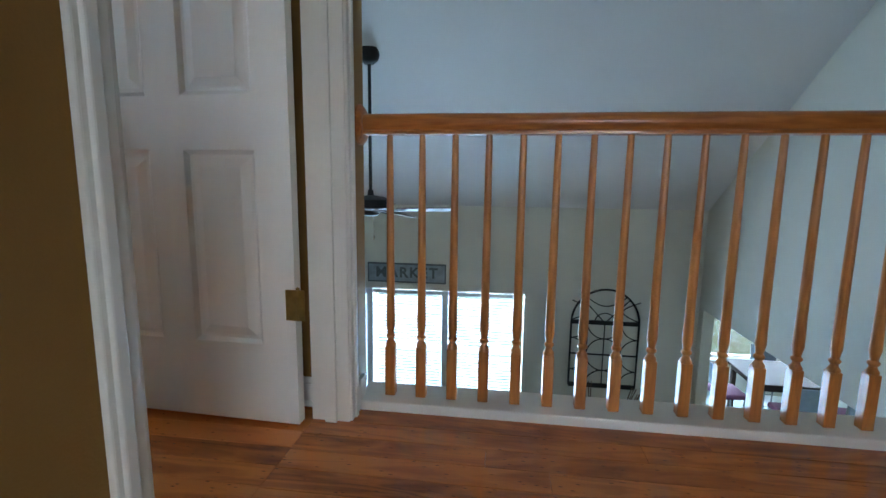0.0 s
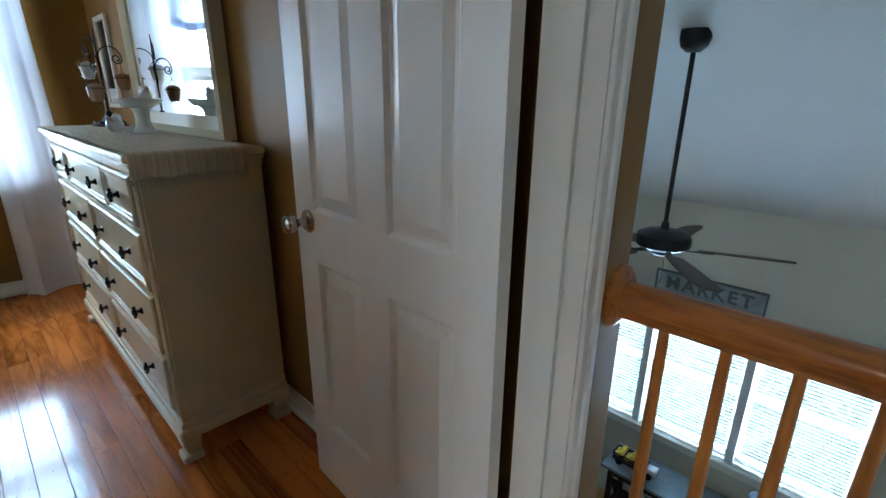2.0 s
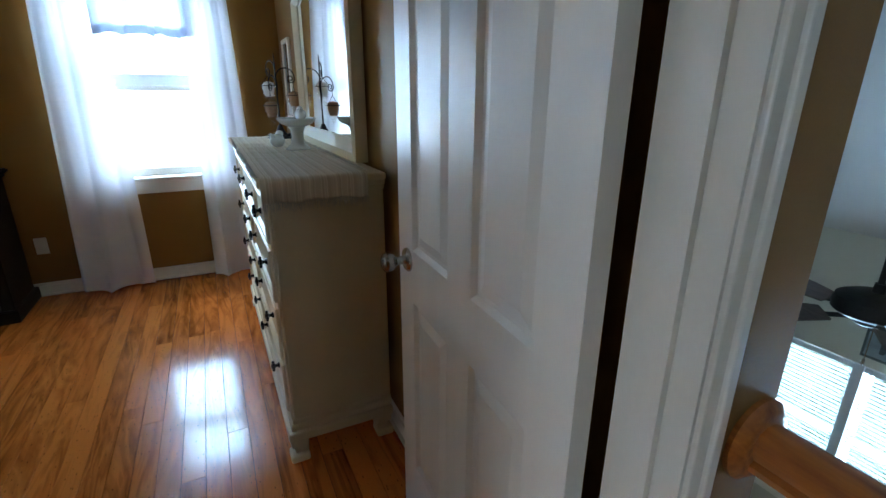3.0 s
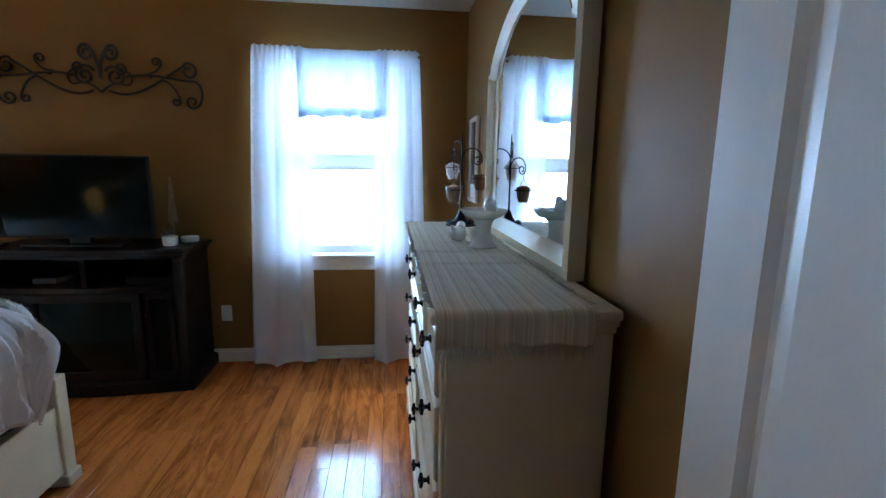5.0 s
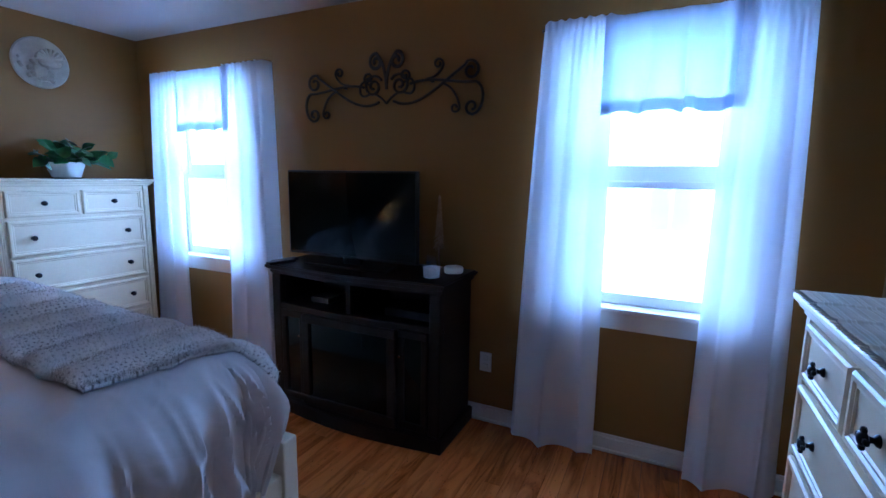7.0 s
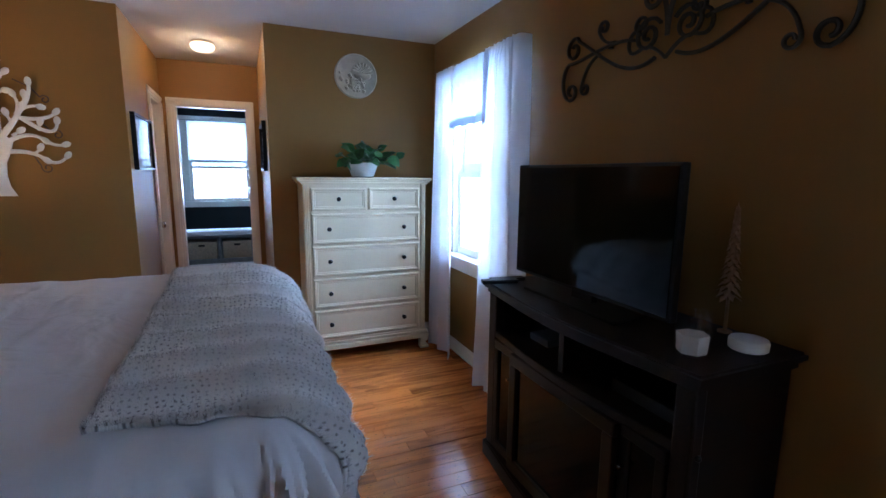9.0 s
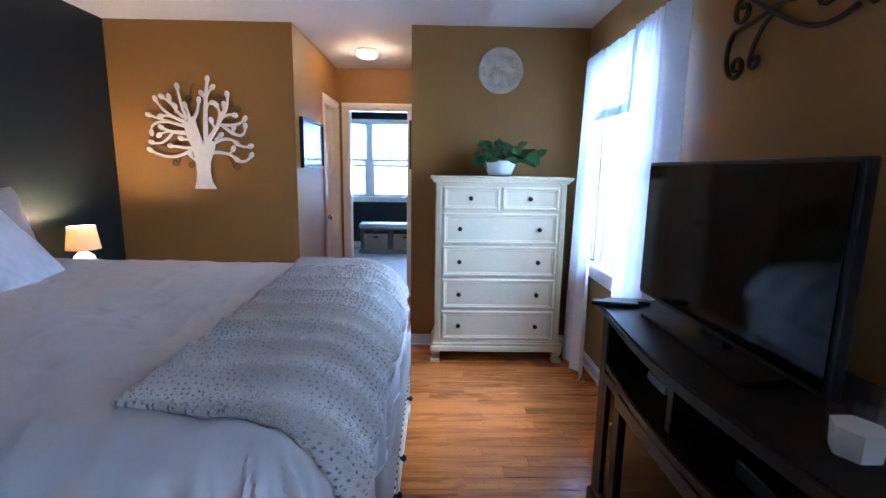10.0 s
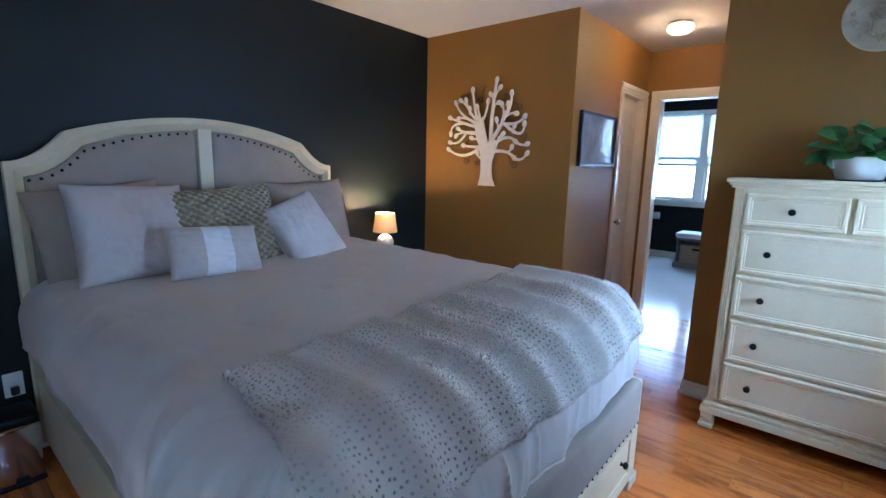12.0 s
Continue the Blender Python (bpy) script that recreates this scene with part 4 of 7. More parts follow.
n["Principled BSDF"].inputs["Roughness"].default_value = 0.95
wv, bp = n.new("ShaderNodeTexNoise"), n.new("ShaderNodeBump")
wv.inputs["Scale"].default_value = 420
l.new(tc.outputs["Object"], wv.inputs["Vector"])
bp.inputs["Strength"].default_value, bp.inputs["Distance"].default_value = 0.5, 0.001
l.new(wv.outputs[0], bp.inputs["Height"])
l.new(bp.outputs[0], n["Principled BSDF"].inputs["Normal"])

runner = thing("table_runner", (-2.2, 1.05, 1.099), "striped beige woven runner with frayed edges on the dresser", "table runner")


def runner_at(u, v):
    """u along the dresser and over its end, v across."""
    s = u * 1.70
    y = 0.900 + v * 0.345 + 0.004 * noise.noise(Vector((u * 9, v * 2, 3))) + 0.003 * noise.noise(Vector((u * 60, v, 1)))
    x = -3.01 + s
    z = 1.1025 + 0.0022 * noise.noise(Vector((u * 22, v * 9, 5))) + 0.003 * max(0, noise.noise(Vector((u * 14, v * 1.5, 8))))
    for pleat in (0.16, 0.33, 0.52, 0.71, 0.93, 1.14):
        z += 0.0045 * math.exp(-((s - pleat - 0.012 * noise.noise(Vector((v * 4, pleat, 12)))) / 0.008) ** 2)
    edge = -1.392
    if x > edge:
        d = x - edge
        r = 0.012
        a = min(d / r, math.pi / 2)
        x = edge + r * math.sin(a) + 0.004 * noise.noise(Vector((v * 12, u * 30, 2)))
        z -= r * (1 - math.cos(a)) + max(0, d - r * math.pi / 2) * (1 + 0.12 * noise.noise(Vector((v * 5, 0, 4))))
        x += 0.004 + 0.006 * math.sin(v * 23) * min(1, d * 8)
    return (x + 2.2, y - 1.05, z - 1.099)


cloth = part("cloth", sheet(runner_at, 220, 44), M_RUNNER, runner, smooth=True)
uv = cloth.data.uv_layers.new(name="UVMap")
for poly in cloth.data.polygons:
    for li in poly.loop_indices:
        vi = cloth.data.loops[li].vertex_index
        uv.data[li].uv = (vi // 45 / 220 * 1.7, vi % 45 / 44)
sol = cloth.modifiers.new("thickness", "SOLIDIFY")
sol.thickness, sol.offset = 0.0025, 1
M_FRINGE = material("frayed_cotton", (0.55, 0.50, 0.41), 0.95, vary=0.15, scale=60)
bm = bmesh.new()
rnd = random.Random(5)
for k in range(230):
    v = (k + rnd.random()) / 230
    p = Vector(runner_at(1.0, v))
    q = p + Vector((rnd.uniform(-0.002, 0.006), rnd.uniform(-0.008, 0.008), -rnd.uniform(0.014, 0.034)))
    tube([p, (p + q) / 2 + Vector((rnd.uniform(-0.002, 0.003), rnd.uniform(-0.003, 0.003), 0)), q], [0.0011, 0.0009, 0.0004], 3, bm=bm)
tagged(part("fringe", bm, M_FRINGE, runner), "frayed cotton fringe", kind="stuff")
bm = bmesh.new()
for side, sy in ((0.0, -1), (1.0, 1)):
    for k in range(700):
        u = (k + rnd.random()) / 700 * 0.94
        p = Vector(runner_at(u, side))
        q = p + Vector((rnd.uniform(-0.008, 0.008), sy * rnd.uniform(0.004, 0.022), rnd.uniform(-0.0004, 0.004)))
        tube([p, q], [0.0010, 0.0004], 3, bm=bm)
tagged(part("frayed_edge", bm, M_FRINGE, runner), "frayed cotton edge", kind="stuff")


# ---- things on the dresser ----
def spiral(c, r0, r1, a0, turns, plane, n=26, sign=1):
    """Points of a spiral round c in a vertical plane given by its horizontal direction."""
    pts = []
    for k in range(n + 1):
        f = k / n
        r = r0 + (r1 - r0) * f
        a = a0 + sign * 2 * math.pi * turns * f
        pts.append(Vector(c) + r * math.cos(a) * Vector((*plane, 0)) + r * math.sin(a) * Vector((0, 0, 1)))
    return pts


cand = thing("candle_holder", (-2.86, 1.175, 1.1025), "black iron stand with hanging glass votive cups", "candle holder")
bm = lathe([(0.001, 0), (0.084, 0.0), (0.082, 0.006), (0.060, 0.016), (0.036, 0.028), (0.021, 0.052), (0.011, 0.078), (0.001, 0.083)], 24)
for k in range(7):
    a = k * 2 * math.pi / 7
    lathe([(0.001, -0.004), (0.022, 0.0), (0.014, 0.010), (0.001, 0.014)], 8, (0.058 * math.cos(a), 0.058 * math.sin(a), 0.016), bm=bm)
part("base", bm, M_IRON, cand, smooth=True)
part("stem", tube([(0, 0, 0.07), (0.002, 0, 0.15), (-0.002, 0.001, 0.28), (0, 0, 0.40), (0.004, 0, 0.46), (0, 0, 0.475)], [0.006, 0.0045, 0.004, 0.004, 0.003, 0.002], 8), M_IRON, cand, smooth=True)
ARMS = ((200, 0.385, 0.088, 0.30), (330, 0.30, 0.080, 0.19), (95, 0.345, 0.078, 0.245))
for ang, zt, reach, cup in ARMS:
    dx, dy = math.cos(radians(ang)), math.sin(radians(ang))
    pts = [Vector((0, 0, zt - 0.12)), Vector((dx * 0.006, dy * 0.006, zt - 0.05))]
    pts += spiral((dx * 0.058, dy * 0.058, zt), 0.056, 0.050, math.pi, 0.5, (dx, dy), 14, -1)
    pts += spiral((dx * 0.084, dy * 0.084, zt - 0.006), 0.026, 0.008, 0, 1.3, (dx, dy), 20, -1)
    part("arm", tube(pts, 0.0032, 6), M_IRON, cand, smooth=True)
    cx, cy = dx * 0.098, dy * 0.098
    rim = [Vector((cx + 0.043 * math.cos(a), cy + 0.043 * math.sin(a), cup + 0.0)) for a in (2 * math.pi * k / 16 for k in range(17))]
    hb = tube(rim, 0.0022, 6)
    for s in (-1, 1):
        tube([(cx - s * dy * 0.043, cy + s * dx * 0.043, cup), (cx - s * dy * 0.016, cy + s * dx * 0.016, cup + 0.035), (cx, cy, cup + 0.058)], 0.0016, 5, bm=hb)
    tube([(cx, cy, cup + 0.056), (cx, cy, zt - 0.012)], 0.0016, 5, bm=hb)
    ch = part("hanger", hb, M_IRON, cand, smooth=True)
    part("glass_cup", lathe([(0.042, 0.018), (0.041, 0.0), (0.036, -0.044), (0.026, -0.072), (0.009, -0.082), (0.013, -0.092), (0.006, -0.104), (0.001, -0.106)], 18, (cx, cy, cup)), M_GLASS, ch, "clear glass votive cup", smooth=True)
    part("candle", lathe([(0.001, -0.062), (0.023, -0.060), (0.031, -0.028), (0.034, -0.002), (0.031, 0.016), (0.001, 0.026)], 14, (cx, cy, cup)), M_PAPER if cup < 0.29 else M_WAX, ch, smooth=True)


def bird(at, s, rz, mat=None, name="bird_figurine", label="small white ceramic bird figurine", parent=None):
    """A plump bird: body, head, beak and tail in one piece."""
    bm = bmesh.new()
    own = bmesh.new()
    bmesh.ops.create_uvsphere(own, u_segments=18, v_segments=12, radius=1)
    for v in own.verts:
        v.co = Vector((v.co.x * 0.038 + 0.012 * max(0, -v.co.x) * -1, v.co.y * 0.030, v.co.z * 0.030 + 0.030 + 0.006 * max(0, -v.co.x)))
    join(bm, own)
    own = bmesh.new()
    bmesh.ops.create_uvsphere(own, u_segments=14, v_segments=10, radius=0.0175)
    bmesh.ops.translate(own, vec=(0.026, 0, 0.056), verts=own.verts)
    join(bm, own)
    lathe([(0.005, 0), (0.001, 0.012)], 8, (0.041, 0, 0.056), turn=Matrix.Rotation(radians(90), 4, "Y"), bm=bm)
    tube([(-0.030, 0, 0.038), (-0.050, 0, 0.052), (-0.066, 0, 0.066)], [0.014, 0.011, 0.004], 8, bm=bm, flat=0.5)
    bmesh.ops.scale(bm, vec=(s, s, s), verts=bm.verts)
    if parent is None:
        ob = part(name, bm, mat or M_CERAMIC, None, smooth=True)
        ob.matrix_basis = pose(*at, 0, 0, rz)
        return tagged(ob, label, "figurine")
    bmesh.ops.transform(bm, matrix=pose(*at, 0, 0, rz), verts=bm.verts)
    return part("bird", bm, mat or M_CERAMIC, parent, smooth=True)


dish = thing("bird_bath_dish", (-2.185, 1.160, 1.1035), "white ceramic pedestal dish with a bird on its rim", "dish")
part("pedestal", lathe([(0.001, 0), (0.056, 0), (0.058, 0.006), (0.046, 0.014), (0.033, 0.03), (0.028, 0.06), (0.031, 0.09), (0.042, 0.108), (0.001, 0.112)], 26), M_CERAMIC, dish, smooth=True)
part("bowl", lathe([(0.001, 0.106), (0.044, 0.108), (0.072, 0.120), (0.087, 0.136), (0.090, 0.145), (0.084, 0.146), (0.070, 0.132), (0.036, 0.124), (0.001, 0.122)], 32), M_CERAMIC, dish, smooth=True)
bird((0.066, 0.010, 0.137), 0.85, 175, parent=dish)
bird((-2.325, 1.085, 1.1035), 1.1, 150)

pic = thing("small_picture", (-3.415, YN - 0.001, 1.45), "small dark print in a silver-white frame", "picture")
bm = bmesh.new()
for b in ((-0.132, 0.132, 0.235, 0.262), (-0.132, 0.132, -0.262, -0.235), (-0.132, -0.105, -0.235, 0.235), (0.105, 0.132, -0.235, 0.235)):
    box(b[0], b[1], -0.020, 0, b[2], b[3], 0.004, bm=bm)
part("frame", bm, M_TRIM, pic)
part("print", box(-0.105, 0.105, -0.008, -0.002, -0.235, 0.235), M_ART, pic)
part("mount", box(-0.104, 0.104, -0.0095, -0.0082, -0.234, -0.15), M_MATBOARD, pic)

# ---- television and its stand ----
TY = -0.982
stand = thing("tv_stand", (XW, TY, 0), "dark espresso bow-front media stand with fireplace insert", "tv stand")


def bow(out, half, back, bulge):
    """Outline of a bow-fronted top: x to the room, y along the wall."""
    pts = [(back, -half), (out, -half)]
    for k in range(1, 16):
        a = k / 16
        pts.append((out + bulge * math.sin(math.pi * a) ** 1.3, -half + 2 * half * a))
    return pts + [(out, half), (back, half)]


part("top", slab(bow(0.472, 0.582, 0.03, 0.05), 0.872, 0.902, "xy", r=0.008), M_ESPRESSO, stand)
part("top_moulding", slab(bow(0.452, 0.562, 0.035, 0.05), 0.845, 0.872, "xy", r=0.006), M_ESPRESSO, stand)
part("base_plinth", slab(bow(0.455, 0.570, 0.03, 0.05), 0.001, 0.085, "xy", r=0.006), M_ESPRESSO, stand)
part("shelf", slab(bow(0.44, 0.545, 0.035, 0.045), 0.640, 0.672, "xy", r=0.004), M_ESPRESSO, stand)
part("back_panel", box(0.035, 0.045, -0.545, 0.545, 0.085, 0.845), M_ESPRESSO, stand)
for s in (-1, 1):
    y0, y1 = sorted((s * 0.505, s * 0.550))
    part("side_panel", box(0.045, 0.440, y0, y1, 0.085, 0.845, 0.004), M_ESPRESSO, stand)
    bm = box(0.40, 0.447, *sorted((s * 0.49, s * 0.555)), 0.085, 0.845, 0.008)
    part("corner_post", bm, M_ESPRESSO, stand)
    lathe_bm = lathe([(0.001, 0), (0.009, 0.001), (0.010, 0.006), (0.005, 0.012), (0.001, 0.013)], 12, (0.424, s * 0.557, 0.655), turn=Matrix.Rotation(radians(-90 * s), 4, "X"))
    part("peg", lathe_bm, M_BRONZE, stand, smooth=True)
    y0, y1 = sorted((s * 0.315, s * 0.485))
    bm = bmesh.new()
    for b in ((y0, y1, 0.095, 0.135), (y0, y1, 0.595, 0.635), (y0, y0 + 0.035, 0.135, 0.595), (y1 - 0.035, y1, 0.135, 0.595)):
        box(0.432, 0.452, b[0], b[1], b[2], b[3], 0.004, bm=bm)
    d = part("cabinet_door", bm, M_ESPRESSO, stand)
    part("door_glass", box(0.438, 0.442, y0 + 0.035, y1 - 0.035, 0.135, 0.595), M_SCREEN, d)
    part("knob", lathe([(0.001, 0), (0.005, 0.0), (0.004, 0.01), (0.009, 0.016), (0.007, 0.022), (0.001, 0.024)], 12, (0.452, s * 0.335, 0.50), turn=Matrix.Rotation(radians(90), 4, "Y")), M_NICKEL, d, smooth=True)
part("divider", box(0.05, 0.45, -0.015, 0.015, 0.672, 0.845, 0.003), M_ESPRESSO, stand)
bm = bmesh.new()
for b in ((-0.31, 0.31, 0.095, 0.15), (-0.31, 0.31, 0.585, 0.635), (-0.31, -0.26, 0.15, 0.585), (0.26, 0.31, 0.15, 0.585)):
    box(0.455, 0.478, b[0], b[1], b[2], b[3], 0.005, bm=bm)
fire = part("fireplace_frame", bm, M_ESPRESSO, stand)
part("fireplace_glass", box(0.458, 0.463, -0.26, 0.26, 0.15, 0.585), M_SCREEN, fire)
box_a = tagged(part("media_box", box(-3.62, -3.42, -0.80, -0.52, 0.6725, 0.715, 0.004), M_BLACK), "flat black media player on the open shelf", "media player")
box_b = tagged(part("media_box", box(-3.60, -3.44, -1.33, -1.20, 0.6725, 0.705, 0.004), M_GREYWOOD), "small grey box on the open shelf", "media player")

tv = thing("television", (-3.50, -1.066, 0.9025), "black flat-screen television on a low foot", "television")
part("body", box(0.004, 0.036, -0.438, 0.438, 0.050, 0.540, 0.006), M_BLACK, tv)
part("back_cover", box(-0.030, 0.003, -0.22, 0.22, 0.06, 0.36, 0.012), M_BLACK, tv)
part("screen", box(0.0365, 0.040, -0.426, 0.426, 0.066, 0.528), M_SCREEN, tv, "switched-off glossy screen")
part("neck", box(-0.02, 0.01, -0.06, 0.06, 0.012, 0.052, 0.003), M_BLACK, tv)
part("foot", slab([(-0.10, -0.24), (0.09, -0.28), (0.10, -0.27), (0.10, 0.27), (0.09, 0.28), (-0.10, 0.24)], 0.001, 0.013, "xy", r=0.003), M_BLACK, tv)
for k, (x, y, rz) in enumerate(((-3.415, -1.50, 12), (-3.36, -1.475, 6))):
    rc = part("remote_control", box(-0.022, 0.022, -0.085, 0.085, 0.0, 0.018, 0.005), M_BLACK)
    rc.matrix_basis = pose(x, y, 0.9022, 0, 0, rz + 70)
    tagged(rc, "slim black remote control on the media stand", "remote control", "remote controls")

jar = thing("candle_jar", (-3.435, -0.525, 0.9025), "white wax candle in a six-sided glass", "candle")
part("wax", lathe([(0.001, 0.004), (0.040, 0.006), (0.0435, 0.060), (0.001, 0.061)], 6), M_WAX, jar)
part("glass", lathe([(0.001, 0.0), (0.047, 0.0), (0.052, 0.088), (0.0495, 0.088), (0.046, 0.006), (0.001, 0.003)], 6), M_GLASS, jar)
tum = thing("glass_tumbler", (-3.545, -0.585, 0.9025), "clear glass tumbler with a dark label", "glass")
part("glass", lathe([(0.001, 0.0), (0.030, 0.0), (0.034, 0.095), (0.032, 0.095), (0.028, 0.005), (0.001, 0.004)], 20), M_GLASS, tum, smooth=True)
part("label", box(0.0285, 0.031, -0.012, 0.012, 0.045, 0.07), M_ART, tum)
wh = tagged(part("lidded_dish", lathe([(0.001, 0.0), (0.046, 0.0), (0.052, 0.005), (0.053, 0.026), (0.049, 0.034), (0.001, 0.037)], 32), M_WAX, smooth=True), "round white lidded dish on the media stand", "dish")
wh.location = (-3.62, -0.485, 0.9025)
ft = thing("paper_tree", (-3.700, -0.615, 0.9025), "slender tan feathered tree ornament", "ornament")
part("stem", lathe([(0.001, 0), (0.022, 0.0), (0.022, 0.006), (0.006, 0.010), (0.005, 0.12), (0.003, 0.40), (0.001, 0.42)], 12), M_PAPER, ft, smooth=True)
bm = bmesh.new()
rnd = random.Random(11)
for k in range(110):
    f = k / 110
    z = 0.125 + 0.29 * f
    r = 0.036 * (1 - f) + 0.006
    a = k * 2.399
    c, s = math.cos(a), math.sin(a)
    p = Vector((0.004 * c, 0.004 * s, z))
    q = Vector((r * c, r * s, z - 0.018 - rnd.random() * 0.010))
    side = Vector((-s, c, 0)) * (0.007 + 0.004 * (1 - f))
    vs = [bm.verts.new(v) for v in (p, (p + q) / 2 + side + Vector((0, 0, 0.004)), q, (p + q) / 2 - side + Vector((0, 0, 0.004)))]
    bm.faces.new(vs)
tagged(part("foliage", bm, M_PAPER, ft), kind="stuff")

# ---- ironwork over the television ----
iron = thing("wall_scroll", (XW + 0.002, -1.010, 1.94), "dark wrought iron scroll wall ornament", "wall ornament")
M_SCROLL = material("rubbed_bronze_iron", (0.062, 0.048, 0.031), 0.7, metal=0.2, vary=0.3, scale=30, bump=0.2)


def wire(parent, pts, r=0.0105, name="scroll"):
    part(name, tube([(0.016, p[0], p[1]) for p in pts], r, 8, flat=0.7), M_SCROLL, parent, smooth=True)


def spiral2(cx, cz, r0, r1, a0, turns, sign, n=24):
    return [(cx + (r0 + (r1 - r0) * k / n) * math.cos(a0 + sign * 2 * math.pi * turns * k / n), cz + (r0 + (r1 - r0) * k / n) * math.sin(a0 + sign * 2 * math.pi * turns * k / n)) for k in range(n + 1)]


def curve2(*p, n=18):
    """A smooth line through four control points."""
    out = []
    for k in range(n + 1):
        t = k / n
        out.append(tuple(sum(c * q[i] for c, q in zip(((1 - t) ** 3, 3 * t * (1 - t) ** 2, 3 * t * t * (1 - t), t ** 3), p)) for i in (0, 1)))
    return out


for s in (-1, 1):
    def mir(pts):
        return [(s * a, b) for a, b in pts]
    # long outer scroll, from the middle out to a big double curl at the end
    wire(iron, mir(curve2((0.05, -0.09), (0.20, -0.16), (0.34, -0.02), (0.50, 0.075)) + spiral2(0.535, 0.045, 0.055, 0.016, 2.3, 1.25, -1)[1:]))
    wire(iron, mir(curve2((0.16, 0.0), (0.30, 0.04), (0.44, -0.02), (0.565, -0.015)) + curve2((0.565, -0.015), (0.625, -0.03), (0.625, -0.17), (0.55, -0.185), n=10)[1:] + spiral2(0.545, -0.145, 0.04, 0.014, -1.4, 1.0, -1)[2:]))
    wire(iron, mir(curve2((0.36, -0.01), (0.44, -0.03), (0.46, -0.10), (0.47, -0.13)) + spiral2(0.445, -0.145, 0.028, 0.010, 0.4, 1.1, -1)[1:]), 0.009)
    wire(iron, mir(curve2((0.27, 0.02), (0.33, 0.02), (0.36, 0.06), (0.37, 0.085)) + spiral2(0.34, 0.095, 0.03, 0.010, -0.3, 1.15, 1)[1:]), 0.009)
    # middle cluster
    wire(iron, mir(curve2((0.0, -0.02), (0.0, 0.06), (0.02, 0.14), (0.07, 0.185)) + spiral2(0.070, 0.138, 0.050, 0.012, 1.5, 1.35, -1)[1:]))
    wire(iron, mir(spiral2(0.090, 0.000, 0.066, 0.012, 2.6, 1.7, -1)), 0.0105)
    wire(iron, mir(spiral2(0.125, 0.050, 0.036, 0.010, -1.6, 1.3, 1)), 0.009)
    wire(iron, mir(curve2((0.0, -0.10), (0.05, -0.05), (0.09, -0.03), (0.14, -0.05)) + curve2((0.14, -0.05), (0.2, -0.07), (0.2, 0.02), (0.16, 0.03), n=8)[1:]), 0.009)
    part("fixing", box(0.0, 0.016, s * 0.30 - 0.008, s * 0.30 + 0.008, 0.0, 0.016), M_IRON, iron)

# ---- tree ornament ----
tree = thing("tree_ornament", (-0.930, YS + 0.001, 1.236), "chalk white cut-out tree wall ornament with brown curls", "wall ornament")
# drawn in centimetres from the middle of its foot; x runs to the viewer's right


def tp(x, z):
    """From the drawing to the wall."""
    return (-x / 100, z / 100)


trunk = [(-8.4, 0.0), (8.0, 0.0), (5.2, 5.5), (4.1, 12.0), (4.6, 20.0), (7.2, 26.5), (9.0, 33.0), (5.0, 37.0), (1.6, 41.5), (0.0, 33.5), (-3.6, 45.0), (-5.5, 53.5), (-9.5, 51.0), (-12.8, 44.0), (-11.5, 38.0), (-8.6, 31.0), (-6.6, 22.0), (-5.9, 12.0), (-6.8, 5.0)]
part("trunk", slab([tp(*p) for p in trunk], 0.018, 0.032, "xz", r=0.003), M_TREE, tree)


def bough(x0, z0, xm, zm, x1, z1, w=1.0):
    """One flat branch from its root by a middle pull to its tip, which ends in a bud."""
    p0, pm, p1 = Vector((x0, z0)), Vector((xm, zm)), Vector((x1, z1))
    pts = [p0 * (1 - t) ** 2 + pm * 2 * t * (1 - t) + p1 * t * t for t in (k / 14 for k in range(15))]
    bm = tube([(tp(*q)[0], 0.025, tp(*q)[1]) for q in pts], [0.0076 * w * (1 - 0.38 * k / 14) for k in range(15)], 8, flat=1.7)
    d = (p1 - pm).normalized()
    e = p1 + d * 0.6
    own = bmesh.new()
    bmesh.ops.create_uvsphere(own, u_segments=12, v_segments=8, radius=1)
    ang = math.atan2(d.y, -d.x)
    for v in own.verts:
        a, b = v.co.x * 0.027, v.co.z * 0.0185
        v.co = Vector((tp(*e)[0] + a * math.cos(ang) - b * math.sin(ang), 0.026 + v.co.y * 0.008, tp(*e)[1] + a * math.sin(ang) + b * math.cos(ang)))
    join(bm, own)
    part("branch", bm, M_TREE, tree, smooth=True)


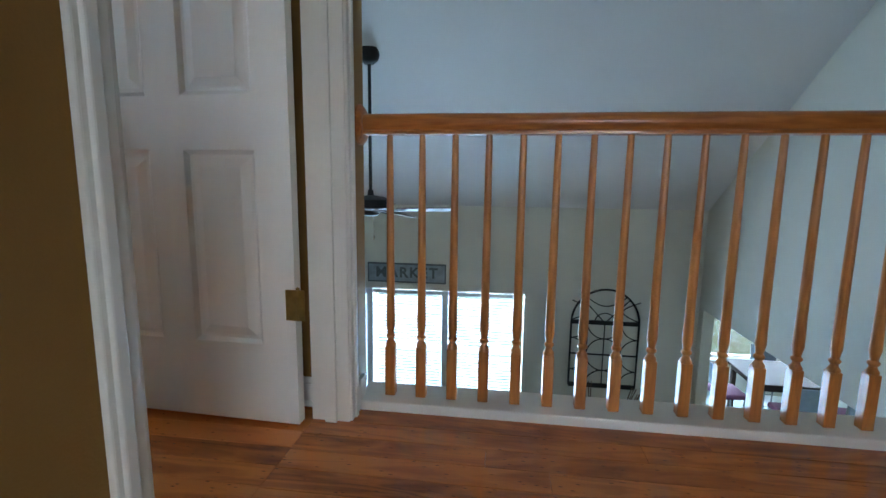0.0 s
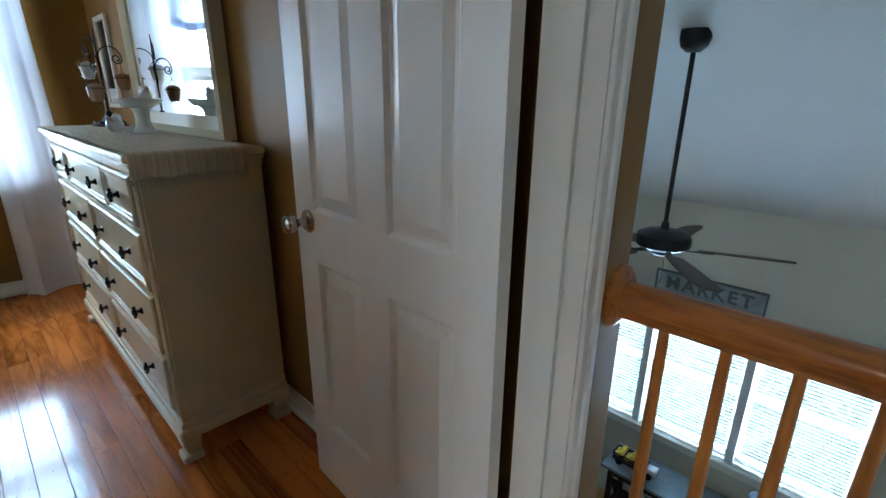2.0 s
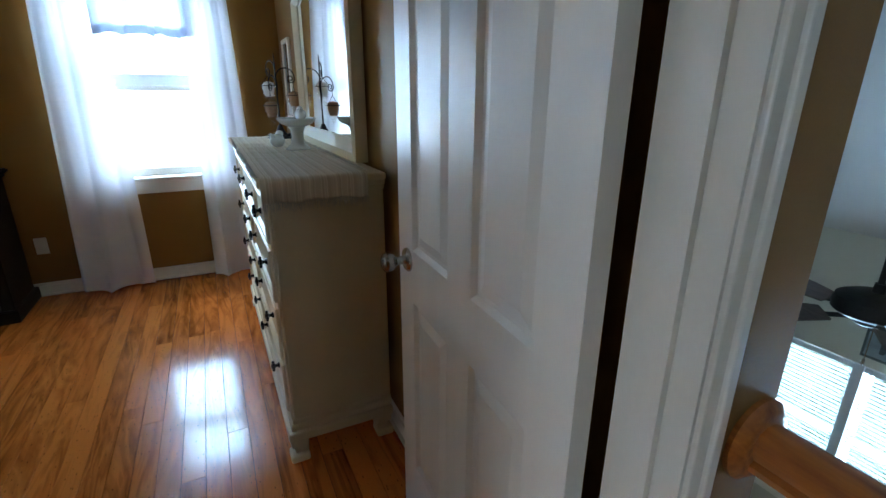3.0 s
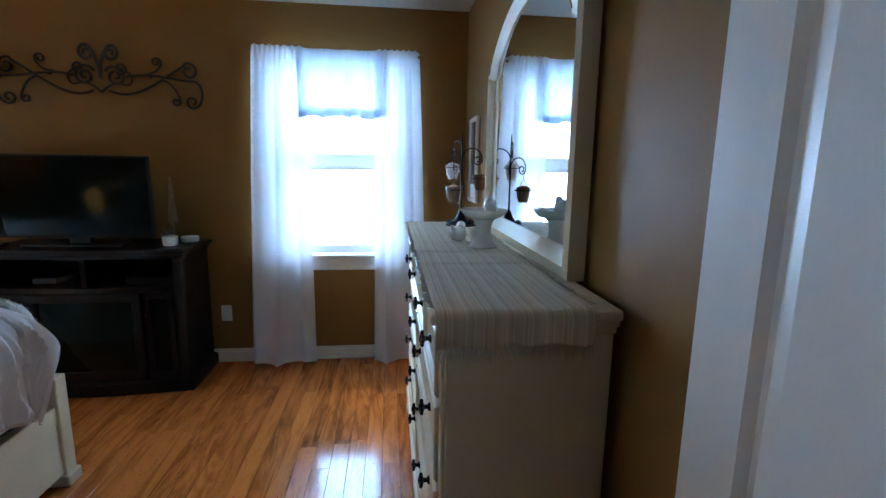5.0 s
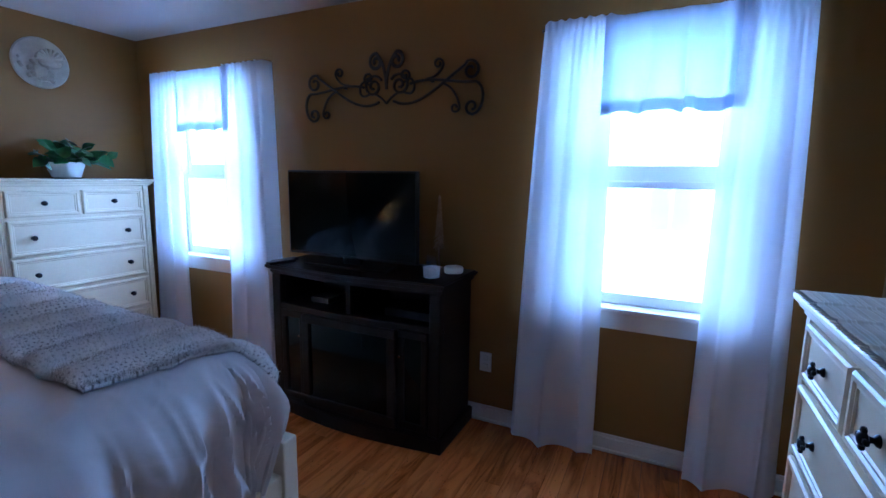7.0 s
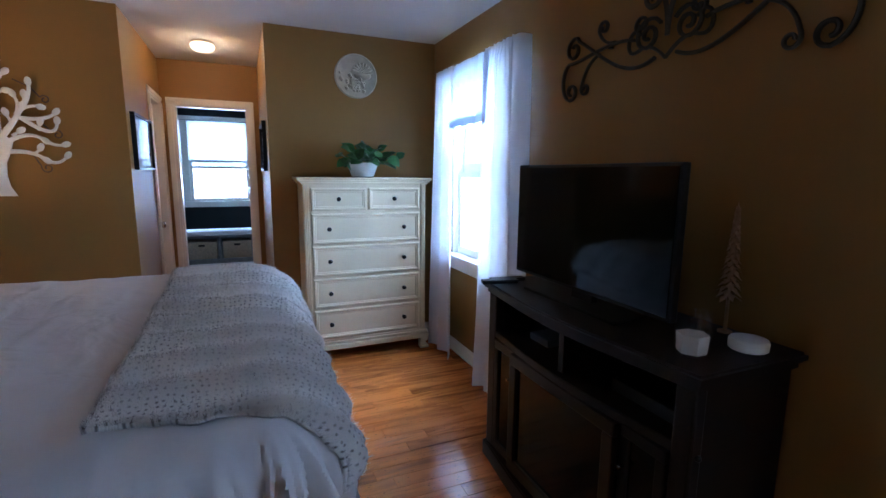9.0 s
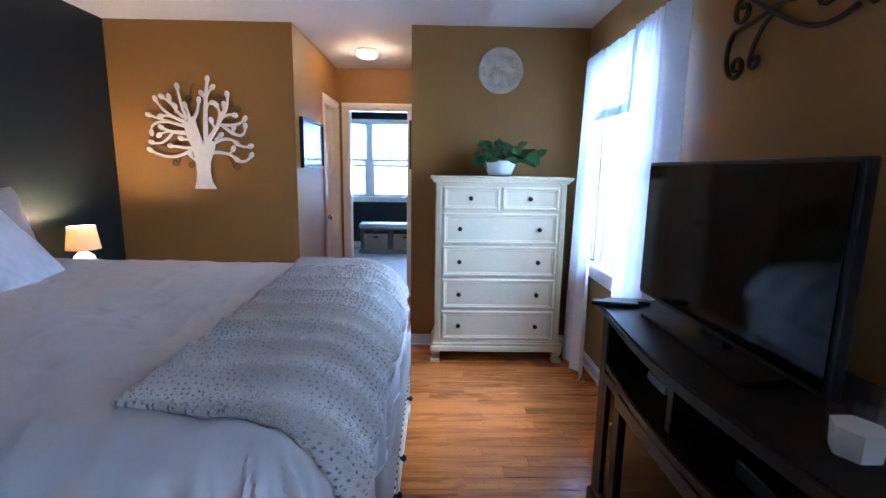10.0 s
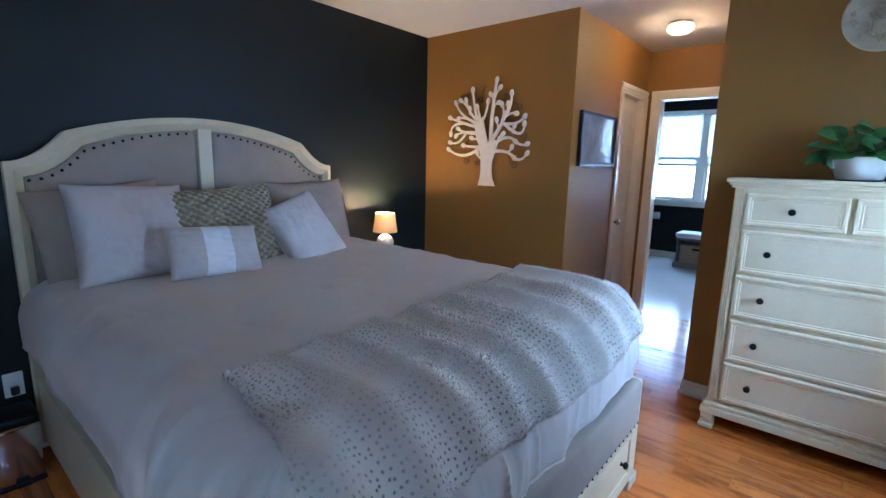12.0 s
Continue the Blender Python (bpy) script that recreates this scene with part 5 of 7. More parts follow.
# crown, limb by limb: upper left, lower left, upright leader, upper right, lower right
for limb in ((-6.0, 50.0, -2.0, 57.0, -1.2, 64.0), (-8.5, 49.0, -8.5, 54.0, -11.2, 60.5), (-10.5, 51.0, -14.5, 60.0, -16.2, 73.5, 1.1),
             (-10.5, 51.0, -19.0, 55.0, -22.5, 66.0), (-17.5, 56.0, -20.0, 62.0, -27.5, 66.5, 0.85), (-11.0, 49.0, -27.0, 53.0, -32.5, 64.5), (-19.0, 55.5, -17.5, 57.5, -18.5, 59.5, 0.7)):
    bough(*limb)
for limb in ((-11.0, 46.5, -20.0, 54.5, -29.0, 53.0), (-11.0, 45.5, -27.0, 49.5, -38.0, 53.5), (-24.0, 49.0, -38.0, 49.5, -37.5, 41.5, 0.9), (-10.0, 40.5, -24.0, 41.0, -29.5, 44.5),
             (-13.0, 41.5, -27.0, 43.0, -31.5, 39.5, 0.8), (-22.0, 41.0, -29.0, 31.0, -37.5, 33.8, 0.9), (-8.0, 37.0, -11.0, 35.5, -15.5, 37.0, 0.8),
             (-7.5, 30.0, -18.0, 30.5, -23.5, 31.5), (-7.5, 29.5, -24.0, 18.5, -39.0, 28.0, 1.1), (-6.6, 21.5, -8.5, 22.0, -9.8, 25.0, 0.75)):
    bough(*limb)
for limb in ((2.4, 35.0, 2.5, 60.0, 6.0, 79.0, 1.5), (4.2, 66.0, 5.5, 70.0, 9.0, 73.5, 0.9), (3.6, 64.0, 3.0, 67.0, 1.5, 69.0, 0.8), (3.6, 56.0, 4.5, 63.0, 8.2, 63.0, 0.8)):
    bough(*limb)
for limb in ((4.0, 36.0, 12.0, 46.0, 15.0, 54.0, 1.5), (12.0, 49.0, 20.5, 58.0, 19.8, 68.5, 1.1), (12.5, 50.0, 14.5, 56.0, 11.8, 61.0, 0.85), (14.0, 52.5, 17.0, 56.0, 17.0, 61.0, 0.85),
             (14.5, 52.0, 19.0, 55.5, 24.0, 54.5, 0.85), (12.0, 47.5, 27.0, 45.5, 31.5, 51.5), (9.5, 44.0, 8.0, 47.5, 7.3, 49.8, 0.75), (14.0, 47.5, 31.0, 33.0, 31.8, 46.0, 1.0), (22.0, 40.0, 22.5, 42.0, 23.2, 45.0, 0.7)):
    bough(*limb)
for limb in ((4.5, 31.5, 17.0, 41.0, 24.5, 34.5, 1.1), (22.5, 36.0, 29.0, 30.0, 34.5, 32.0, 0.9), (9.0, 36.5, 11.0, 38.0, 13.0, 39.5, 0.75), (4.0, 26.5, 17.0, 29.0, 24.0, 22.5, 1.1), (22.0, 24.0, 29.5, 17.0, 35.0, 25.0, 0.95), (17.0, 26.0, 20.5, 26.5, 21.8, 29.5, 0.75)):
    bough(*limb)
for cx, cz, r, a0, sg in ((-22.0, 19.5, 3.0, 0.3, -1), (-10.5, 18.0, 2.6, 1.0, -1), (24.0, 17.5, 3.2, 2.8, 1), (-9.5, 66.0, 2.6, -1.0, 1), (31.0, 38.0, 3.0, 2.6, -1), (26.5, 59.0, 2.6, 2.6, -1), (-20.5, 32.0, 2.6, 2.0, 1), (-31.0, 33.0, 2.8, -1, 1)):
    pts = [(cx * 0.45, cz + 11.0), (cx * 0.75, cz + 7.0)] + spiral2(cx, cz, r, 0.8, a0, 1.2, sg, 18)
    part("curl", tube([(tp(*q)[0], 0.012, tp(*q)[1]) for q in pts], 0.0042, 6), M_BROWN, tree, smooth=True)
part("fixing", box(-0.02, 0.02, 0.0, 0.019, 0.25, 0.29), M_BROWN, tree)

# ---- round plaque ----
plq = thing("round_plaque", (-3.135, YS + 0.001, 2.133), "cream round plaster plaque with seashell relief", "plaque")
turn = Matrix.Rotation(radians(-90), 4, "X")
part("disc", lathe([(0.001, 0.0), (0.158, 0.0), (0.165, 0.006), (0.165, 0.014), (0.157, 0.020), (0.148, 0.014), (0.001, 0.012)], 48, turn=turn), M_PLASTER, plq, smooth=True)
bm = bmesh.new()
rnd = random.Random(3)
for k in range(9):
    a = math.pi * (0.05 + 0.9 * k / 8)
    tube([(-0.035 - 0.0 * k, 0.014, 0.01), (-0.035 - 0.065 * math.cos(a), 0.022, 0.012 + 0.055 * math.sin(a))], [0.012, 0.009], 8, bm=bm)
for k in range(7):
    a = math.pi * (0.9 + 0.5 * k / 6)
    tube([(0.03, 0.014, -0.03), (0.045 - 0.055 * math.cos(a) * -1, 0.020, -0.045 + 0.04 * math.sin(a))], [0.012, 0.010], 8, bm=bm)
own = bmesh.new()
bmesh.ops.create_icosphere(own, subdivisions=3, radius=1)
for v in own.verts:
    v.co = Vector((v.co.x * 0.055 - 0.04, v.co.y * 0.014 + 0.012, v.co.z * 0.026 + 0.0))
join(bm, own)
for k in range(26):
    own = bmesh.new()
    bmesh.ops.create_icosphere(own, subdivisions=1, radius=0.008 + 0.006 * rnd.random())
    a, r = rnd.uniform(math.pi * 0.95, math.pi * 1.75), rnd.uniform(0.03, 0.11)
    bmesh.ops.translate(own, vec=(-r * math.cos(a), 0.013, r * math.sin(a) * 0.9), verts=own.verts)
    join(bm, own)
for v in bm.verts:
    v.co = Vector((v.co.x * 1.25, 0.008 + (v.co.y - 0.008) * 2.0, v.co.z * 1.3 + 0.008))
part("shell_relief", bm, M_PLASTER, plq, smooth=True)

# ---- plant ----
plant = thing("potted_plant", (-3.132, -3.17, 1.3665), "trailing green pothos in a white ceramic pot", "plant")
part("tray", lathe([(0.001, 0), (0.085, 0.0), (0.09, 0.004), (0.001, 0.005)], 28), M_ART, plant)
bm = lathe([(0.001, 0.005), (0.072, 0.005), (0.080, 0.010), (0.100, 0.070), (0.112, 0.108), (0.107, 0.109), (0.094, 0.075), (0.001, 0.072)], 40)
for v in bm.verts:
    a = math.atan2(v.co.y, v.co.x)
    k = 1 + 0.05 * math.cos(4 * a)
    v.co.x, v.co.y = v.co.x * k * 1.02, v.co.y * k * 0.8
part("pot", bm, M_CERAMIC, plant, smooth=True)
part("soil", lathe([(0.001, 0.076), (0.085, 0.080), (0.001, 0.090)], 16), M_SOIL, plant)
rnd = random.Random(21)


def leaf(p, d, up, s):
    """A pointed heart-shaped leaf, folded a little along its rib."""
    bm = bmesh.new()
    d = d.normalized()
    side = d.cross(up).normalized()
    nrm = side.cross(d)
    prof = ((0.0, 0.10), (0.12, 0.36), (0.34, 0.46), (0.60, 0.36), (0.82, 0.18), (1.0, 0.0))
    mids = [bm.verts.new(p + s * (f * d - nrm * 0.25 * f * f)) for f, w in prof]
    for sg in (-1, 1):
        out = [bm.verts.new(p + s * ((f - (0.10 if k == 0 else 0)) * d + sg * w * side + nrm * (0.16 * w - 0.25 * f * f))) for k, (f, w) in enumerate(prof[:-1])]
        for k in range(len(out) - 1):
            bm.faces.new((mids[k], out[k], out[k + 1], mids[k + 1]))
        bm.faces.new((mids[-2], out[-1], mids[-1]))
    return bm


STEMS = [(-0.13, 0.02, 0.03), (-0.10, 0.04, 0.10), (0.10, 0.03, 0.09), (0.17, 0.02, 0.02), (0.02, 0.05, 0.13), (-0.03, -0.03, 0.12), (0.06, -0.03, 0.10), (0.26, 0.02, 0.06), (-0.17, 0.0, 0.06), (0.05, 0.07, 0.04), (-0.06, 0.07, 0.05), (0.13, -0.02, 0.11)]
for sx, sy, sz in STEMS:
    # drawing runs to the viewer's right, which is -x on this wall
    p0, p1, p2 = Vector((-sx * 0.25, sy * 0.5, 0.085)), Vector((-sx * 0.65, sy, 0.11 + sz * 1.15)), Vector((-sx * 1.15, sy * 1.3, 0.08 + sz * 1.1))
    pts = [p0 * (1 - t) ** 2 + p1 * 2 * t * (1 - t) + p2 * t * t for t in (k / 8 for k in range(9))]
    stem = part("stem", tube(pts, 0.0022, 5), M_LEAF, plant, smooth=True)
    for k in range(5):
        t = pts[2 + k + (k > 3)]
        d = Vector((rnd.uniform(-1, 1) - sx * 2, rnd.uniform(-0.3, 1.2), rnd.uniform(-0.5, 0.7)))
        bm = leaf(t, d, Vector((rnd.uniform(-0.4, 0.4), 0.8, 0.9)), rnd.uniform(0.070, 0.108))
        part("leaf", bm, M_LEAF, stem, smooth=True)

# ---- passage: pictures, ceiling light ----
for nm, x, y0, y1, s, mat in (("framed_print", AX1 - 0.001, -4.13, -3.46, -1, M_ART), ("framed_print", AX0 + 0.001, -4.20, -3.62, 1, M_ART)):
    t = thing(nm, (x, (y0 + y1) / 2, 1.60), "glazed dark print in a thin black frame" if s < 0 else "narrow black framed print in the passage", "picture")
    h, w = 0.195, (y1 - y0) / 2
    bm = bmesh.new()
    for b in ((-w, w, h - 0.02, h), (-w, w, -h, -h + 0.02), (-w, -w + 0.02, -h + 0.02, h - 0.02), (w - 0.02, w, -h + 0.02, h - 0.02)):
        box(*sorted((0, s * 0.03)), b[0], b[1], b[2], b[3], 0.003, bm=bm)
    part("frame", bm, M_BLACK, t)
    # east print's colour is paled to imitate the window reflection in its glass
    part("print", box(*sorted((s * 0.004, s * 0.014)), -w + 0.02, w - 0.02, -h + 0.02, h - 0.02), M_SCREEN if s > 0 else material("glazed_print_with_reflection", (0.33, 0.37, 0.42), 0.03, vary=0.3, scale=9, bump=0, spec=1.0), t)

cl = thing("ceiling_light", (-2.048, -4.09, H), "round frosted flush ceiling light, switched on", "ceiling light")
part("canopy", lathe([(0.001, -0.018), (0.080, -0.018), (0.084, -0.010), (0.084, -0.001), (0.001, -0.001)], 36), M_TRIM, cl, smooth=True)
bowl = part("bowl", lathe([(0.074, -0.018), (0.088, -0.024), (0.092, -0.038), (0.084, -0.058), (0.060, -0.074), (0.026, -0.082), (0.001, -0.084)], 36), M_BOWL, cl, "glowing frosted glass bowl", smooth=True)
bowl.visible_shadow = False

# ---- room beyond the passage ----
bw = thing("window_3", (-1.475, YB, 0.92), "white triple window with pale blinds half down", "window", kind="structure")
for a0, a1 in ((-1.895, -1.015), (-0.925, -0.045), (0.045, 0.925)):
    for z0, z1, xx in ((0.0, 0.66, -0.05), (0.62, 1.28, -0.09)):
        bm = bmesh.new()
        for b in ((a0, a1, z0, z0 + 0.045), (a0, a1, z1 - 0.04, z1), (a0, a0 + 0.045, z0 + 0.045, z1 - 0.04), (a1 - 0.045, a1, z0 + 0.045, z1 - 0.04)):
            box(b[0], b[1], xx, xx + 0.03, b[2], b[3], 0.003, bm=bm)
        sash = part("window_frame", bm, M_TRIM, bw)
        pn = part("pane", box(a0 + 0.045, a1 - 0.045, xx + 0.012, xx + 0.016, z0 + 0.045, z1 - 0.04), M_GLASS, sash)
        pn.visible_shadow = False
        if z0 == 0.0:
            for q in (1, 2):
                c = a0 + 0.045 + (a1 - a0 - 0.09) * q / 3
                part("glazing_bar", box(c - 0.006, c + 0.006, xx + 0.008, xx + 0.022, z0 + 0.045, z1 - 0.04), M_TRIM, sash)
            part("glazing_bar", box(a0 + 0.045, a1 - 0.045, xx + 0.009, xx + 0.021, 0.33, 0.342), M_TRIM, sash)
    part("blind", box(a0 + 0.01, a1 - 0.01, -0.028, -0.018, 0.56, 1.27), sheer("white_shade_cloth", (0.86, 0.88, 0.92), 0.6, 0.08), bw)
    part("blind_rail", box(a0 + 0.01, a1 - 0.01, -0.032, -0.012, 0.52, 0.56, 0.004), M_TRIM, bw)
for c in (-0.97, 0.0):
    part("mullion", box(c - 0.045, c + 0.045, -0.12, 0.004, 0.0, 1.28, 0.003), M_TRIM, bw)
part("window_sill", box(-1.97, 1.0, -0.1, 0.05, -0.03, -0.002, 0.005), M_TRIM, bw)
part("casing", box(-1.97, 1.0, 0.001, 0.018, 1.282, 1.345, 0.004), M_TRIM, bw)
part("apron", box(-1.95, 0.98, 0.001, 0.016, -0.10, -0.032, 0.004), M_TRIM, bw)

bench = thing("storage_bench", (-1.92, -7.62, 0), "dark grey storage bench with white cushion and two baskets", "bench")
part("top", box(-0.52, 0.52, -0.19, 0.15, 0.405, 0.43, 0.004), M_GREYWOOD, bench)
part("base", box(-0.53, 0.53, -0.19, 0.16, 0.001, 0.07, 0.006), M_GREYWOOD, bench)
for x in (-0.505, -0.01, 0.485):
    part("upright", box(x, x + 0.02, -0.19, 0.14, 0.07, 0.405, 0.002), M_GREYWOOD, bench)
part("back", box(-0.485, 0.485, -0.19, -0.175, 0.07, 0.405), M_GREYWOOD, bench)
cu = part("cushion", box(-0.53, 0.53, -0.19, 0.165, 0.431, 0.505, 0.025, 3), M_CUSHION, bench, "white seat cushion", smooth=True)
for x in (-0.245, 0.25):
    bk = thing("basket", (-1.92 + x, -7.62, 0.071), "tan woven storage basket in the bench", "basket", "bench baskets")
    part("body", box(-0.205, 0.205, -0.16, 0.14, 0.0, 0.265, 0.012), M_WICKER, bk)
    # flat black plate paints in the shade inside the hand slot
    part("handle_slot", box(-0.045, 0.045, 0.1405, 0.143, 0.195, 0.225, 0.001), M_SLOT_SHADE, bk)
th = thing("paper_holder", (-0.96, YB + 0.001, 0.66), "white roll on a wall holder", "paper holder")
part("arm", tube([(0, 0, 0), (0, 0.07, 0), (0.07, 0.07, 0)], 0.006, 8), M_NICKEL, th, smooth=True)
part("roll", lathe([(0.02, 0), (0.055, 0.0), (0.055, 0.10), (0.02, 0.10)], 20, (-0.01, 0.07, 0), turn=Matrix.Rotation(radians(90), 4, "Y")), M_CUSHION, th, smooth=True)

# ---- the bed ----
BY, BHW = -1.440, 0.845                # middle line and half-width of the bed frame
FX = -2.520                            # outer face of the footboard
bed = thing("bed", (XE, BY, 0), "cream framed bed with nail-studded linen upholstery", "bed")


def hb_outline(inset, z0):
    """Arched headboard outline with scooped shoulders, in y and z."""
    h = BHW - inset
    pts = [(-h, z0), (h, z0), (h, 1.368 - inset)]
    for k in range(9):
        a = k / 8
        pts.append((h - 0.015 - 0.20 * a, 1.372 - inset + 0.130 * a ** 1.8))
    pts.append((h - 0.225, 1.512 - inset))
    for k in range(17):
        x = (h - 0.225) * (1 - 2 * k / 16)
        pts.append((x, 1.512 - inset + 0.105 * (1 - (x / (h - 0.225)) ** 2)))
    pts.append((-h + 0.225, 1.512 - inset))
    for k in range(9):
        a = 1 - k / 8
        pts.append((-h + 0.015 + 0.20 * a, 1.372 - inset + 0.130 * a ** 1.8))
    pts.append((-h, 1.368 - inset))
    out = []
    for p in pts:
        if not out or (abs(p[0] - out[-1][0]) + abs(p[1] - out[-1][1])) > 1e-3:
            out.append(p)
    return out


def band(a, b, xa, xb, x0):
    own = bmesh.new()
    n = len(a)
    rows = [[own.verts.new((x, y, z)) for y, z in o] for o, x in ((a, x0), (a, xa), (b, xb), (b, x0))]
    for p, q in zip(rows, rows[1:] + rows[:1]):
        for k in range(n):
            own.faces.new((p[k], p[(k + 1) % n], q[(k + 1) % n], q[k]))
    return own


h0, h1, h2 = hb_outline(0.0, 0.05), hb_outline(0.030, 0.10), hb_outline(0.062, 0.14)
hb = part("headboard", band(h0, h1, -0.070, -0.080, -0.004), M_CREAM, bed)
part("moulding", band(h1, h2, -0.080, -0.060, -0.004), M_CREAM, hb)
part("centre_post", box(-0.078, -0.004, -0.038, 0.038, 0.14, 1.563, 0.006), M_CREAM, hb)
part("back", slab(hb_outline(0.02, 0.06), -0.010, -0.004, "yz"), M_CREAM, hb)
edge = hb_outline(0.066, 0.14)
for s in (-1, 1):
    half = [(max(s * y, 0.040) * s, z) for y, z in edge if s * y > 0.0]
    half = [(s * 0.040, 0.14)] + [p for p in half if p[1] > 0.141 or abs(p[0]) > 0.05]
    ring = sorted(half, key=lambda p: math.atan2(p[1] - 0.9, s * p[0] - 0.4))
    ring += [(s * 0.040, 1.545)] if not any(abs(p[0]) < 0.06 and p[1] > 1.5 for p in ring) else []
    ring = sorted(ring, key=lambda p: math.atan2(p[1] - 0.9, s * p[0] - 0.4))
    padb = slab(ring, -0.052, -0.008, "yz", r=0.010)
    pad = part("upholstery", padb, M_LINEN, hb, "beige linen padding with dark nails", smooth=True)
    # nail heads round the pad
    line = [Vector((0, p[0], p[1])) for p in ring if p[1] > 0.7]
    line = sorted(line, key=lambda v: math.atan2(v.z - 0.9, s * v.y - 0.4))
    total, last = 0.0, None
    nail = lathe([(0.0075, 0), (0.006, 0.003), (0.001, 0.005)], 8, turn=Matrix.Rotation(radians(-90), 4, "Y"))
    me = None
    pts = []
    for a, b in zip(line, line[1:]):
        seg = (b - a).length
        while total < seg:
            pts.append(a + (b - a) * (total / seg))
            total += 0.045
        total -= seg
    c = Vector((0, s * 0.40, 1.0))
    for p in pts:
        q = p + (c - p).normalized() * 0.020
        if me is None:
            ob = part("nail", nail, M_BRONZE, pad)
            me = ob.data
        else:
            ob = bpy.data.objects.new("nail", me)
            scene.collection.objects.link(ob)
            ob.parent = pad
        ob.location = (-0.052, q.y, q.z)
for s in (-1, 1):
    part("side_rail", box(FX - XE + 0.05, -0.075, *sorted((s * 0.79, s * 0.835)), 0.06, 0.375, 0.006), M_CREAM, bed)
    part("foot_post", box(FX - XE - 0.006, FX - XE + 0.06, *sorted((s * 0.765, s * 0.848)), 0.03, 0.50, 0.006), M_CREAM, bed)
    part("foot_block", box(FX - XE - 0.018, FX - XE + 0.07, *sorted((s * 0.755, s * 0.86)), 0.001, 0.055, 0.008), M_CREAM, bed)
fb = part("footboard", box(FX - XE + 0.004, FX - XE + 0.05, -0.765, 0.765, 0.06, 0.50, 0.006), M_CREAM, bed)
part("foot_padding", box(FX - XE - 0.022, FX - XE + 0.035, -0.79, 0.79, 0.315, 0.525, 0.020, 3), M_LINEN, fb, "pale linen padded foot rail", smooth=True)
part("foot_plinth", box(FX - XE - 0.012, FX - XE + 0.004, -0.76, 0.76, 0.045, 0.085, 0.005), M_CREAM, fb)
for y0, y1 in ((-0.735, -0.015), (0.015, 0.735)):
    bm = box(FX - XE - 0.010, FX - XE + 0.004, y0, y1, 0.10, 0.295, 0.004)
    for b in ((y0, y1, 0.10, 0.118), (y0, y1, 0.277, 0.295), (y0, y0 + 0.018, 0.118, 0.277), (y1 - 0.018, y1, 0.118, 0.277)):
        box(FX - XE - 0.018, FX - XE - 0.009, b[0], b[1], b[2], b[3], 0.004, bm=bm)
    dr = part("foot_drawer", bm, M_CREAM, fb)
    for yk in (y0 + 0.10, y1 - 0.10):
        part("knob", lathe([(0.001, 0), (0.010, 0.0), (0.006, 0.008), (0.015, 0.016), (0.016, 0.022), (0.010, 0.029), (0.001, 0.031)], 12, (FX - XE - 0.010, yk, 0.20), turn=Matrix.Rotation(radians(-90), 4, "Y")), M_BRONZE, dr, smooth=True)
for k in range(36):
    part("nail", lathe([(0.006, 0), (0.005, 0.003), (0.001, 0.004)], 6, (FX - XE - 0.0215, -0.77 + 0.044 * k, 0.330), turn=Matrix.Rotation(radians(-90), 4, "Y")), M_BRONZE, fb)
# mattress coloured near black, painting in the shadow gap below the comforter
matt = tagged(part("mattress", box(FX + 0.06, XE - 0.09, BY - 0.77, BY + 0.77, 0.30, 0.80, 0.06, 3), M_MATTRESS_SHADE, smooth=True), "deep mattress under the comforter", "mattress")

# comforter: a sheet rolled over the edges of the mattress
TOPZ = 0.862
XS = -2.285                            # where the cloth begins to roll over the foot
TUFTS = ((-0.95, 0.30), (-0.95, -0.35), (-1.45, 0.05), (-1.45, -0.60), (-1.62, 0.48), (-0.80, -0.02))


